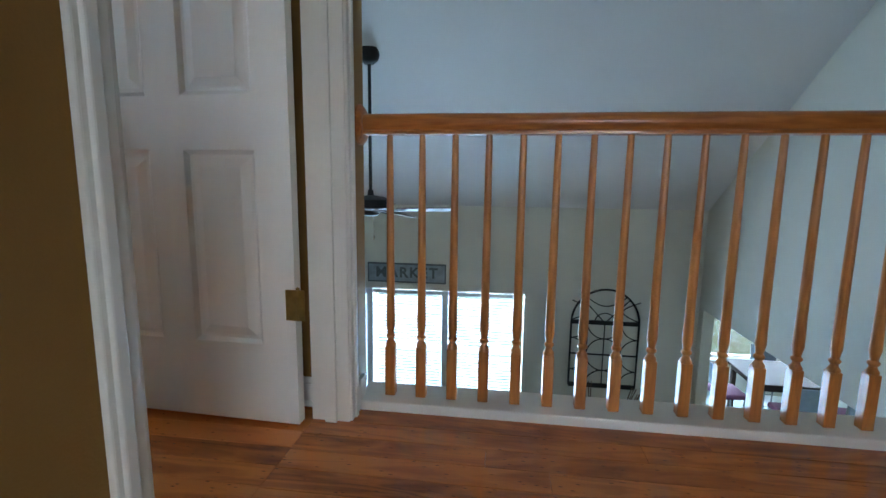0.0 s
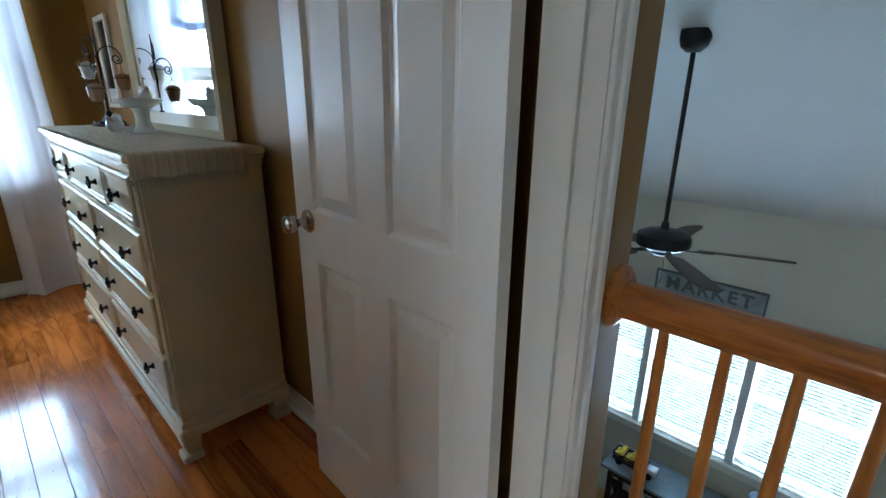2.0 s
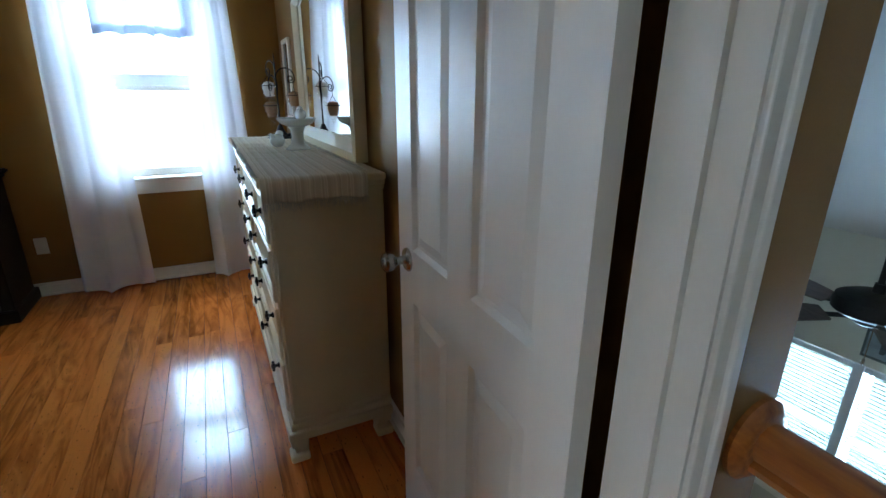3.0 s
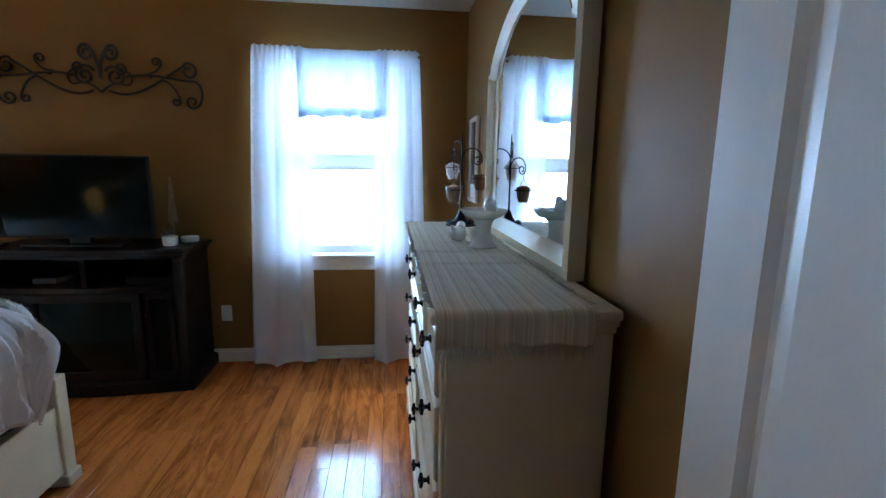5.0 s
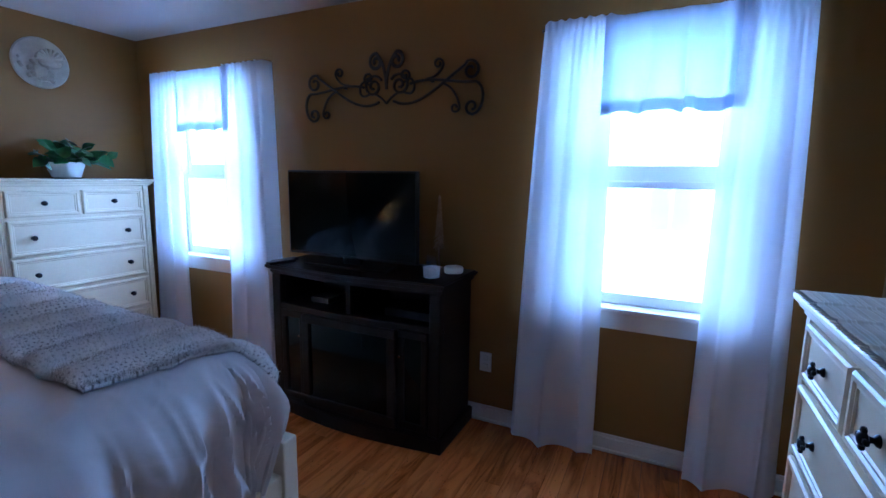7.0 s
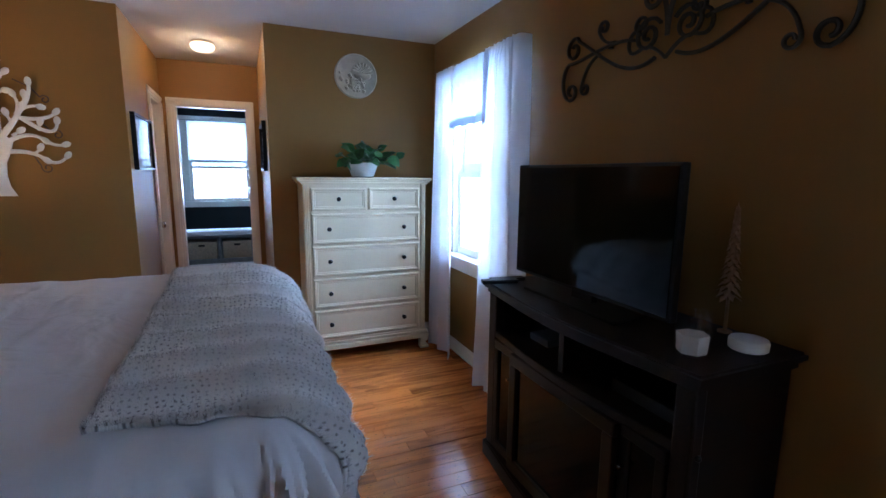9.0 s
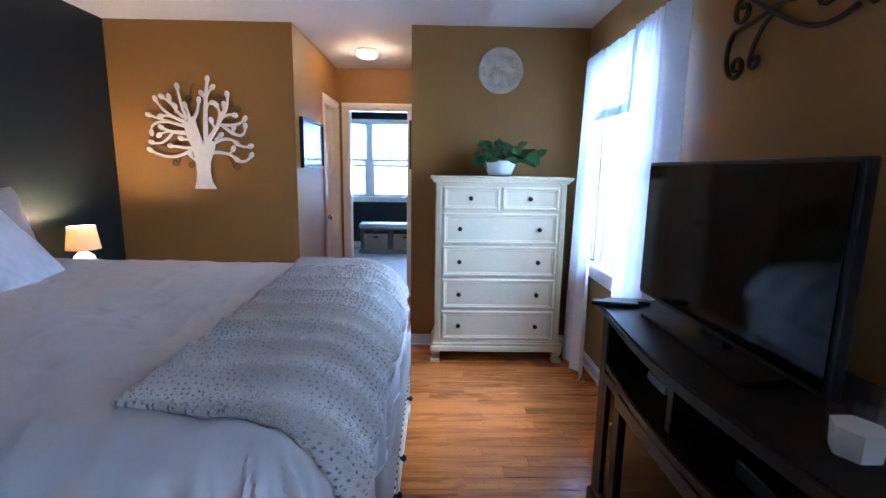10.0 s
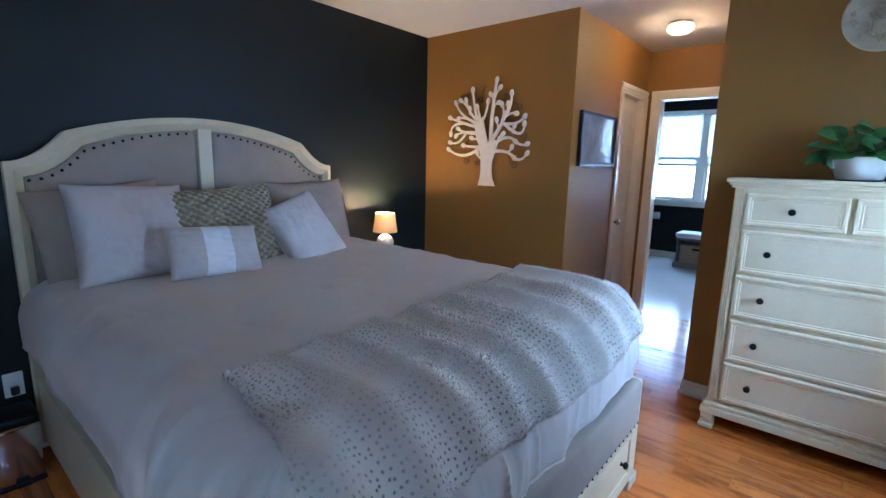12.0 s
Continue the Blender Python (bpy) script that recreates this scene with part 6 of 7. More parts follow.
def drape(x, b, lift=0.0):
    """Where cloth lies that would be at x along the bed and b across it if the bed went on flat."""
    rs, rf = 0.175, 0.235
    xs, bs = XS, 0.705
    da, db = max(0.0, xs - x), max(0.0, abs(b) - bs)
    d = math.hypot(da, db)
    px, pb = max(x, xs), max(-bs, min(bs, b))
    z = TOPZ + 0.018 * math.cos(pb / bs * 1.45) + 0.052 * max(0.0, -pb / bs) ** 1.3 + 0.010 * noise.noise(Vector((px * 2.2, pb * 2.2, 1.0))) + 0.004 * noise.noise(Vector((px * 7, pb * 7, 2.0)))
    z -= 0.02 * max(0.0, -0.6 - px) * 0.2
    for tx, tb in TUFTS:
        z -= 0.010 * math.exp(-((px - tx) ** 2 + (pb - tb) ** 2) / 0.0012)
    if d > 0:
        ux, ub = -da / d, math.copysign(db / d, b)
        dd = max(da, db) + 0.22 * min(da, db)
        r = (rf * da + rs * db) / (da + db)
        a = min(dd / r, math.pi / 2)
        drop = max(0.0, dd - r * math.pi / 2)
        out = r * math.sin(a)
        down = r * (1 - math.cos(a)) + drop
        along = px * 1.0 + pb * 1.0 + 0.6 * math.atan2(da, db + 1e-6)
        fold = math.sin(along * 17 + 2.2 * noise.noise(Vector((along * 2.3, 0, 3)))) * 0.5 + noise.noise(Vector((along * 9, drop * 2, 7)))
        k = min(1.0, down / 0.3)
        out += (0.007 * fold + 0.016 * noise.noise(Vector((along * 4, down * 5, 1)))) * k - 0.10 * drop * (1 if db > 0 else 0.6)
        if b > 0 and da > 0 and db > 0:
            # deep folds that fan out from the corner
            turn_at = math.atan2(da, db)
            out += 0.034 * (math.sin(turn_at * 10.5 + 0.6 + 0.8 * noise.noise(Vector((turn_at * 3, down * 3, 31.0)))) - 1.0) * k * min(1.0, min(da, db) / 0.10)
        px += ux * out
        pb += ub * out
        z -= down
        z += lift * math.cos(a)
        px += ux * lift * math.sin(a)
        pb += ub * lift * math.sin(a)
    else:
        z += lift
    if d > 0:
        # sharp creases that run down the overhang
        fall = min(1.0, down / 0.22)
        c1 = max(0.0, 1 - 3.6 * abs(noise.noise(Vector((along * 8.0, down * 1.2, 11.0)))))
        c2 = max(0.0, 1 - 3.6 * abs(noise.noise(Vector((along * 14.0 + down * 3.0, down * 2.0, 15.0)))))
        c1, c2 = c1 * c1 * (3 - 2 * c1), c2 * c2 * (3 - 2 * c2)
        patch = max(0.0, min(1.0, 0.5 + 2.2 * noise.noise(Vector((along * 1.7, down * 2.2, 21.0)))))
        near = math.exp(-((x + 2.42) ** 2 + (b - 0.85) ** 2) / 0.30)
        push = (0.075 * (c1 - 0.35) + 0.034 * (c2 - 0.3)) * fall * (0.10 * patch + near * (0.35 + 0.65 * patch))
        px += ux * push
        pb += ub * push
    ridge = abs(noise.noise(Vector((px * 5.5 + 3, pb * 2.6, 4.0))))
    z += 0.008 * (0.25 - min(0.25, ridge)) * 4 * (0.35 if d == 0 else 0.35 + 0.4 * min(1.0, d / 0.1))
    return Vector((px, BY + pb, z))


def hem(x):
    """How far the cloth reaches down the bed's long sides."""
    return 0.705 + 0.275 + (0.12 + 0.15 * min(1.0, max(0.0, (-1.3 - x) / 1.0)))


def comf(u, v):
    x = -0.42 - u * (-XS - 0.42 + 0.475)
    reach = hem(x)
    b = -reach + 2 * reach * v
    return drape(x, b)


cf = part("comforter", sheet(comf, 300, 330), M_BEDDING, smooth=True)
tagged(cf, "rumpled pale grey comforter spread over the bed", "comforter")
sol = cf.modifiers.new("thickness", "SOLIDIFY")
sol.thickness, sol.offset = 0.016, -1

piping = []
for k in range(61):
    piping.append(comf(k / 60, 1.0) + Vector((0, 0.0, -0.004)))
part("hem_seam", tube(piping, 0.005, 6), M_BEDDING, cf, smooth=True)
part("hem_seam", tube([comf(1.0, k / 60) + Vector((0, 0, -0.004)) for k in range(61)], 0.005, 6), M_BEDDING, cf, smooth=True)

# plush throw across the foot of the bed
M_FUR = bpy.data.materials.new("spotted_grey_plush")
M_FUR.use_nodes = True
n, l = M_FUR.node_tree.nodes, M_FUR.node_tree.links
tc, vo, rp, nz, mx, md = n.new("ShaderNodeTexCoord"), n.new("ShaderNodeTexVoronoi"), n.new("ShaderNodeValToRGB"), n.new("ShaderNodeTexNoise"), n.new("ShaderNodeMix"), n.new("ShaderNodeMath")
vo.voronoi_dimensions = "2D"
vo.inputs["Scale"].default_value, vo.inputs["Randomness"].default_value = 58, 0.5
l.new(tc.outputs["UV"], vo.inputs["Vector"])
rp.color_ramp.elements[0].position, rp.color_ramp.elements[0].color = 0.10, (1, 1, 1, 1)
rp.color_ramp.elements[1].position, rp.color_ramp.elements[1].color = 0.27, (0, 0, 0, 1)
l.new(vo.outputs["Distance"], rp.inputs[0])
nz.inputs["Scale"].default_value = 5
l.new(tc.outputs["UV"], nz.inputs["Vector"])
sx, wv, mr = n.new("ShaderNodeSeparateXYZ"), n.new("ShaderNodeMath"), n.new("ShaderNodeMapRange")
l.new(tc.outputs["UV"], sx.inputs[0])
ph = n.new("ShaderNodeMath")
ph.operation = "MULTIPLY"
ph.inputs[1].default_value = 2 * math.pi / 0.175
l.new(sx.outputs[1], ph.inputs[0])
wv.operation = "SINE"
l.new(ph.outputs[0], wv.inputs[0])
mr.inputs["From Min"].default_value, mr.inputs["From Max"].default_value, mr.inputs["To Min"].default_value, mr.inputs["To Max"].default_value = -1, 1, 0.12, 0.75
l.new(wv.outputs[0], mr.inputs[0])
base = n.new("ShaderNodeMix")
base.data_type = "RGBA"
l.new(mr.outputs[0], base.inputs[0])
base.inputs[6].default_value, base.inputs[7].default_value = (0.86, 0.81, 0.735, 1), (0.53, 0.46, 0.385, 1)
md.operation = "MULTIPLY"
md.use_clamp = True
gn = n.new("ShaderNodeMapRange")
gn.inputs["From Min"].default_value, gn.inputs["From Max"].default_value = 0.34, 0.62
l.new(nz.outputs[0], gn.inputs[0])
l.new(rp.outputs[0], md.inputs[0])
l.new(gn.outputs[0], md.inputs[1])
mx.data_type = "RGBA"
l.new(md.outputs[0], mx.inputs[0])
l.new(base.outputs[2], mx.inputs[6])
mx.inputs[7].default_value = (0.21, 0.18, 0.15, 1)
l.new(mx.outputs[2], n["Principled BSDF"].inputs["Base Color"])
n["Principled BSDF"].inputs["Roughness"].default_value = 0.95
n["Principled BSDF"].inputs["Sheen Weight"].default_value = 0.35
fz, bp = n.new("ShaderNodeTexNoise"), n.new("ShaderNodeBump")
fz.inputs["Scale"].default_value = 260
l.new(tc.outputs["UV"], fz.inputs["Vector"])
bp.inputs["Strength"].default_value, bp.inputs["Distance"].default_value = 0.9, 0.004
l.new(fz.outputs[0], bp.inputs["Height"])
l.new(bp.outputs[0], n["Principled BSDF"].inputs["Normal"])


def throw_flat(u, v):
    """u from the head edge to the foot edge, v from the door side to the passage side."""
    x0 = -1.955 - 0.01 * v
    x1 = XS - 0.305 + 0.02 * math.sin(v * 7)
    b0 = 0.700 + 0.14 * u ** 1.5
    b1 = -0.86 - 0.06 * u
    x = x0 + (x1 - x0) * u + 0.012 * noise.noise(Vector((v * 5, u * 2, 6)))
    return x, b0 + (b1 - b0) * v + 0.012 * noise.noise(Vector((u * 5, v * 2, 9)))


def throw_at(u, v, lift=0.0):
    x, b = throw_flat(u, v)
    e = min(u, v, 1 - u, 1 - v)
    rib = 0.013 * math.sin(b * 2 * math.pi / 0.175 + 1.5 * noise.noise(Vector((u * 2, v * 3, 2))))
    return drape(x, b, 0.014 + (0.016 + rib) * min(1.0, e / 0.04) + 0.006 * noise.noise(Vector((u * 14, v * 26, 3))) + lift)


tw = part("throw_blanket", sheet(throw_at, 90, 170), M_FUR, smooth=True)
tagged(tw, "grey plush throw with dark spots across the bed's foot", "blanket")
uv = tw.data.uv_layers.new(name="UVMap")
flat = [throw_flat(i / 90, j / 170) for i in range(91) for j in range(171)]
for lp in range(len(tw.data.loops)):
    uv.data[lp].uv = flat[tw.data.loops[lp].vertex_index]
sol = tw.modifiers.new("thickness", "SOLIDIFY")
sol.thickness, sol.offset = 0.012, -1
# short pile that breaks the outline
rnd = random.Random(9)
bm = bmesh.new()
uvl = bm.loops.layers.uv.new("UVMap")
for k in range(26000):
    u, v = rnd.random(), rnd.random()
    if k % 4 == 0:
        q = rnd.choice((0, 1, 2, 3))
        u, v = ((rnd.random() * 0.015, v), (1 - rnd.random() * 0.015, v), (u, rnd.random() * 0.01), (u, 1 - rnd.random() * 0.01))[q]
    p = throw_at(u, v)
    f = throw_flat(u, v)
    up = (throw_at(u, v, 0.01) - p).normalized()
    d = up * rnd.uniform(0.006, 0.013) + Vector((rnd.uniform(-1, 1), rnd.uniform(-1, 1), rnd.uniform(-0.6, 0.3))) * 0.006
    side = Vector((rnd.uniform(-1, 1), rnd.uniform(-1, 1), rnd.uniform(-0.3, 0.3))).normalized() * 0.0011
    face = bm.faces.new([bm.verts.new(c) for c in (p - side, p + side, p + d)])
    for lo in face.loops:
        lo[uvl].uv = f
tagged(part("fur", bm, M_FUR, tw), kind="stuff")


# ---- pillows ----
def pillow_mesh(w, h, t, seed, knit=0.0, n=44):
    """A stuffed cushion in the y-z plane, thick along x, with drawn-in corners."""
    bm = bmesh.new()

    def f(sign):
        def g(u, v):
            a, b = 2 * u - 1, 2 * v - 1
            fa, fb = (1 - abs(a) ** 2.6), (1 - abs(b) ** 2.6)
            th = t * (max(0.0, fa) * max(0.0, fb)) ** 0.42
            pinch_y = 1 - 0.055 * (1 - b * b) * abs(a) ** 3
            pinch_z = 1 - 0.055 * (1 - a * a) * abs(b) ** 3
            wr = 0.010 * noise.noise(Vector((a * 2.2, b * 2.2, seed))) + 0.004 * noise.noise(Vector((a * 7, b * 7, seed + 4)))
            kn = knit * (abs(math.sin((a + b) * 19)) + abs(math.sin((a - b) * 19))) * (fa * fb > 0.02)
            return (sign * (th + kn) + wr * (th / t), a * w / 2 * pinch_y, b * h / 2 * pinch_z)
        return g

    sheet(f(1), n, n, bm)
    sheet(f(-1), n, n, bm)
    bmesh.ops.remove_doubles(bm, verts=bm.verts, dist=0.0008)
    return bm


def pillow(name, at, w, h, t, lean, turn, spin, mat, label, seed, knit=0.0, n=44):
    ob = part(name, pillow_mesh(w, h, t, seed, knit, n), mat, None, smooth=True)
    ob.matrix_basis = Matrix.Translation(at) @ Matrix.Rotation(radians(turn), 4, "Z") @ Matrix.Rotation(radians(lean), 4, "Y") @ Matrix.Rotation(radians(spin), 4, "X")
    return tagged(ob, label, "pillow", "pillows on the bed")


pillow("pillow", (-0.465, -0.905, 1.050), 0.54, 0.46, 0.085, 14, 0, -6, M_LINEN, "tan standing pillow against the headboard", 1)
pillow("pillow", (-0.465, -2.010, 1.050), 0.58, 0.46, 0.085, 14, 0, -2, M_LINEN, "tan standing pillow against the headboard", 2)
pillow("pillow", (-0.480, -1.36, 1.040), 0.50, 0.42, 0.070, 14, 0, 0, M_LINEN, "beige pillow behind the knitted cushion", 3)
pillow("pillow", (-0.660, -0.960, 1.070), 0.48, 0.45, 0.085, 22, 4, 2, M_SHAM, "plump lilac-grey pillow in front of the tan one", 4)
pillow("cushion", (-0.660, -1.375, 1.035), 0.58, 0.46, 0.085, 22, 0, -3, M_TAUPE, "square taupe knitted cushion", 5, 0.012, 150)
pillow("cushion", (-0.790, -1.750, 1.010), 0.34, 0.42, 0.075, 28, -14, -23, M_SILVER, "silvery satin cushion set at a tilt", 6)
lum = thing("lumbar_cushion", (-0.885, -1.215, 0.978), "small grey cushion with a white centre band", "pillow", "pillows on the bed")
lum.matrix_basis = Matrix.Translation((-0.885, -1.215, 0.978)) @ Matrix.Rotation(radians(26), 4, "Y") @ Matrix.Rotation(radians(4), 4, "X")
part("cover", pillow_mesh(0.42, 0.25, 0.062, 7), M_SHAM, lum, smooth=True)
bm = pillow_mesh(0.42, 0.25, 0.062, 7)
bmesh.ops.delete(bm, geom=[v for v in bm.verts if not (-0.062 < v.co.y < 0.068)], context="VERTS")
for v in bm.verts:
    v.co.x *= 1.03
    v.co.x += math.copysign(0.0015, v.co.x)
part("band", bm, M_CUSHION, lum, "white velvet band", smooth=True)

# ---- bedside ----
ns = thing("nightstand", (-0.50, -2.72, 0), "cream painted nightstand behind the bed", "nightstand")
part("body", box(-0.06, 0.215, -0.15, 0.15, 0.10, 0.70, 0.004), M_CREAM, ns)
part("top", box(-0.075, 0.225, -0.165, 0.165, 0.70, 0.725, 0.006), M_CREAM, ns)
for a in (-1, 1):
    for b in (-1, 1):
        part("leg", box(0.078 + a * 0.11 - 0.02, 0.078 + a * 0.11 + 0.02, b * 0.12 - 0.02, b * 0.12 + 0.02, 0.001, 0.10, 0.004), M_CREAM, ns)
lp = thing("table_lamp", (-0.44, -2.70, 0.7255), "small lit table lamp with a cream drum shade", "lamp")
part("base", lathe([(0.001, 0), (0.042, 0.0), (0.044, 0.008), (0.062, 0.04), (0.066, 0.07), (0.055, 0.105), (0.030, 0.128), (0.014, 0.135), (0.012, 0.175), (0.001, 0.176)], 28), material("pale_ceramic_base", (0.70, 0.62, 0.50), 0.3, vary=0.08, scale=20), lp, smooth=True)
sh = bmesh.new()
for r0, z0, r1, z1 in ((0.094, 0.150, 0.074, 0.295),):
    ringa = [[sh.verts.new((r * math.cos(a), r * math.sin(a), z)) for a in (2 * math.pi * k / 40 for k in range(40))] for r, z in ((r0, z0), (r1, z1), (r1 - 0.0015, z1), (r0 - 0.0015, z0))]
    for p, q in zip(ringa, ringa[1:] + ringa[:1]):
        for k in range(40):
            sh.faces.new((p[k], p[(k + 1) % 40], q[(k + 1) % 40], q[k]))
part("shade", sh, M_SHADE, lp, "cream fabric shade", smooth=True)
bb = part("bulb", lathe([(0.001, 0.17), (0.012, 0.175), (0.013, 0.195), (0.024, 0.22), (0.022, 0.245), (0.001, 0.258)], 16), emitter("lit_bulb", (1.0, 0.72, 0.40), 12.0), lp, smooth=True)
bb.visible_shadow = False

can = thing("pedal_bin", (-0.475, -0.487, 0), "slim steel pedal bin beside the bed", "bin")
part("body", box(-0.085, 0.085, -0.075, 0.075, 0.012, 0.275, 0.018, 3), M_STEEL, can, smooth=True)
part("lid", box(-0.090, 0.090, -0.080, 0.080, 0.277, 0.315, 0.014, 3), M_BLACK, can, "black lid with a steel rim", smooth=True)
part("rim", box(-0.091, 0.091, -0.081, 0.081, 0.266, 0.278, 0.004), M_STEEL, can)
part("foot_ring", box(-0.088, 0.088, -0.078, 0.078, 0.0, 0.014, 0.004), M_BLACK, can)
part("pedal", box(-0.115, -0.085, -0.025, 0.025, 0.012, 0.024, 0.004), M_BLACK, can)
for nm, at, ry in (("wall_outlet", (XE - 0.001, -0.53, 0.352), 0), ("wall_outlet", (XW + 0.001, -0.345, 0.36), 180)):
    o = thing(nm, at, "ivory wall outlet plate", "outlet", "wall outlets", rz=ry)
    part("plate", box(-0.006, 0.0, -0.036, 0.036, -0.058, 0.058, 0.003), M_PLATE, o)
    for z in (-0.025, 0.025):
        part("socket", box(-0.0085, -0.0055, -0.014, 0.014, z - 0.014, z + 0.014, 0.003), M_PLATE, o)
part("plug", box(XE - 0.040, XE - 0.010, -0.545, -0.515, 0.31, 0.345, 0.004), M_BLACK)
tagged(bpy.data.objects["plug"], "black plug in the wall outlet", "plug")

# ---- the tall room below ----
fan = thing("ceiling_fan", (-0.60, 3.05, 0), "dark bronze ceiling fan on a long rod", "ceiling fan")
part("canopy", lathe([(0.001, 1.475), (0.03, 1.477), (0.058, 1.50), (0.068, 1.535), (0.066, 1.575), (0.001, 1.58)], 28), M_IRON, fan, smooth=True)
part("rod", tube([(0, 0, 0.60), (0, 0, 1.48)], 0.0115, 12), M_IRON, fan, smooth=True)
part("motor", lathe([(0.001, 0.665), (0.018, 0.665), (0.022, 0.628), (0.09, 0.618), (0.128, 0.600), (0.136, 0.575), (0.134, 0.545), (0.118, 0.532), (0.06, 0.528), (0.058, 0.500), (0.04, 0.488), (0.001, 0.486)], 40), M_IRON, fan, smooth=True)
M_BLADE = wood("dark_walnut_blade", (0.03, 0.018, 0.012), (0.10, 0.06, 0.04), 0.35, spread=0.1)
for k in range(5):
    a = radians(-52 + 72 * k)
    m = Matrix.Rotation(a, 4, "Z") @ Matrix.Translation((0, 0, 0.530)) @ Matrix.Rotation(radians(-13), 4, "X")
    bm = slab([(0.17, -0.045), (0.30, -0.062), (0.52, -0.068), (0.575, -0.05), (0.59, 0.0), (0.575, 0.05), (0.52, 0.068), (0.30, 0.062), (0.17, 0.045)], -0.004, 0.004, "xy")
    bl = part("blade", local(bm, m), M_BLADE, fan)
    bm = slab([(0.08, -0.014), (0.16, -0.012), (0.22, -0.035), (0.24, -0.03), (0.24, 0.03), (0.22, 0.035), (0.16, 0.012), (0.08, 0.014)], -0.010, -0.004, "xy")
    part("blade_iron", local(bm, m), M_IRON, bl)
part("pull_chain", tube([(0.03, -0.03, 0.49), (0.03, -0.03, 0.36)], 0.002, 5), M_NICKEL, fan)
part("pull_knob", lathe([(0.001, 0.325), (0.006, 0.33), (0.006, 0.35), (0.001, 0.36)], 8, (0.03, -0.03, 0)), M_NICKEL, fan)

sign = thing("market_sign", (-0.685, 4.619, -0.222), "weathered grey wooden sign lettered MARKET", "sign")
part("board", box(-0.400, 0.400, -0.022, -0.001, -0.088, 0.088, 0.002), M_SIGN, sign)
bm = bmesh.new()
for b in ((-0.412, 0.412, 0.088, 0.102), (-0.412, 0.412, -0.102, -0.088), (-0.412, -0.400, -0.088, 0.088), (0.400, 0.412, -0.088, 0.088)):
    box(b[0], b[1], -0.030, -0.001, b[2], b[3], 0.002, bm=bm)
part("frame", bm, M_SIGNDARK, sign)
txt = bpy.data.curves.new("lettering", "FONT")
txt.body, txt.size, txt.align_x, txt.align_y, txt.extrude, txt.space_character = "MARKET", 0.150, "CENTER", "CENTER", 0.0015, 1.22
txt.offset = 0.004
txt.materials.append(M_SIGNDARK)
tob = new("lettering", txt)
tob.parent = sign
tob.matrix_basis = pose(0, -0.0235, 0, 90, 0, 0)
tagged(tob, "faded dark capital letters")

# triple window with slatted blinds
lw = thing("window_4", (-0.685, 4.62, -1.70), "wide white triple window with lowered slatted blinds", "window", kind="structure")
part("window_sill", box(-1.27, 1.27, -0.05, 0.10, -0.035, -0.002, 0.005), M_TRIM, lw)
part("apron", box(-1.25, 1.25, -0.018, -0.001, -0.10, -0.037, 0.004), M_TRIM, lw)
slat_me = None
M_SLAT = sheer("white_blind_slat_lit", (0.84, 0.90, 0.96), 0.10, 0.0)
for c in (-0.805, 0.0, 0.805):
    bm = bmesh.new()
    for b in ((c - 0.385, c + 0.385, 0.0, 0.05), (c - 0.385, c + 0.385, 1.25, 1.30), (c - 0.385, c - 0.345, 0.05, 1.25), (c + 0.345, c + 0.385, 0.05, 1.25), (c - 0.345, c + 0.345, 0.62, 0.67)):
        box(b[0], b[1], 0.085, 0.125, b[2], b[3], 0.003, bm=bm)
    sash = part("window_frame", bm, M_TRIM, lw)
    pn = part("pane", box(c - 0.345, c + 0.345, 0.100, 0.104, 0.05, 1.25), M_GLASS, sash)
    pn.visible_shadow = False
    bl = part("blind", box(c - 0.375, c + 0.375, 0.010, 0.050, 1.245, 1.285, 0.003), M_BLIND, lw)
    for k in range(38):
        if slat_me is None:
            s0 = part("slat", box(-0.37, 0.37, -0.0185, 0.0185, -0.0010, 0.0010), M_SLAT, bl)
            slat_me = s0.data
        else:
            s0 = bpy.data.objects.new("slat", slat_me)
            scene.collection.objects.link(s0)
            s0.parent = bl
        s0.matrix_basis = pose(c, 0.030, 0.03 + 0.0320 * k, -48, 0, 0)
for c in (-0.4025, 0.4025):
    part("mullion", box(c - 0.032, c + 0.032, -0.006, 0.12, 0.0, 1.30, 0.003), M_BLIND, lw)

# low bench with a toy truck and a lamp
lb = thing("console_bench", (-0.50, 4.28, LF), "low grey-topped bench with hanging pennants", "bench")
BZ = 0.735
part("top", box(-0.66, 0.64, -0.17, 0.22, BZ, BZ + 0.03, 0.004), M_GREYWOOD, lb)
part("shelf", box(-0.60, 0.58, -0.14, 0.20, 0.25, 0.275, 0.003), M_UNDER, lb)
for x in (-0.60, 0.54):
    for y in (-0.14, 0.16):
        part("leg", box(x, x + 0.045, y, y + 0.045, 0.001, BZ, 0.003), M_UNDER, lb)
part("apron", box(-0.58, 0.56, -0.12, -0.10, BZ - 0.08, BZ, 0.003), M_UNDER, lb)
part("cord", tube([(-0.56, -0.175, BZ - 0.03), (0.0, -0.18, BZ - 0.06), (0.54, -0.175, BZ - 0.03)], 0.003, 5), M_TWIG, lb)
for k in range(7):
    x = -0.50 + k * 0.16
    part("pennant", slab([(x - 0.06, BZ - 0.045), (x + 0.06, BZ - 0.045), (x, BZ - 0.20)], -0.182, -0.178, "xz"), M_CUSHION if k % 2 else M_BLACK, lb)
truck = thing("toy_truck", (-0.93, 4.27, LF + BZ + 0.0305), "white toy truck carrying yellow lemons", "toy truck")
part("cab", box(0.03, 0.12, -0.05, 0.05, 0.035, 0.14, 0.015, 3), M_CERAMIC, truck, smooth=True)
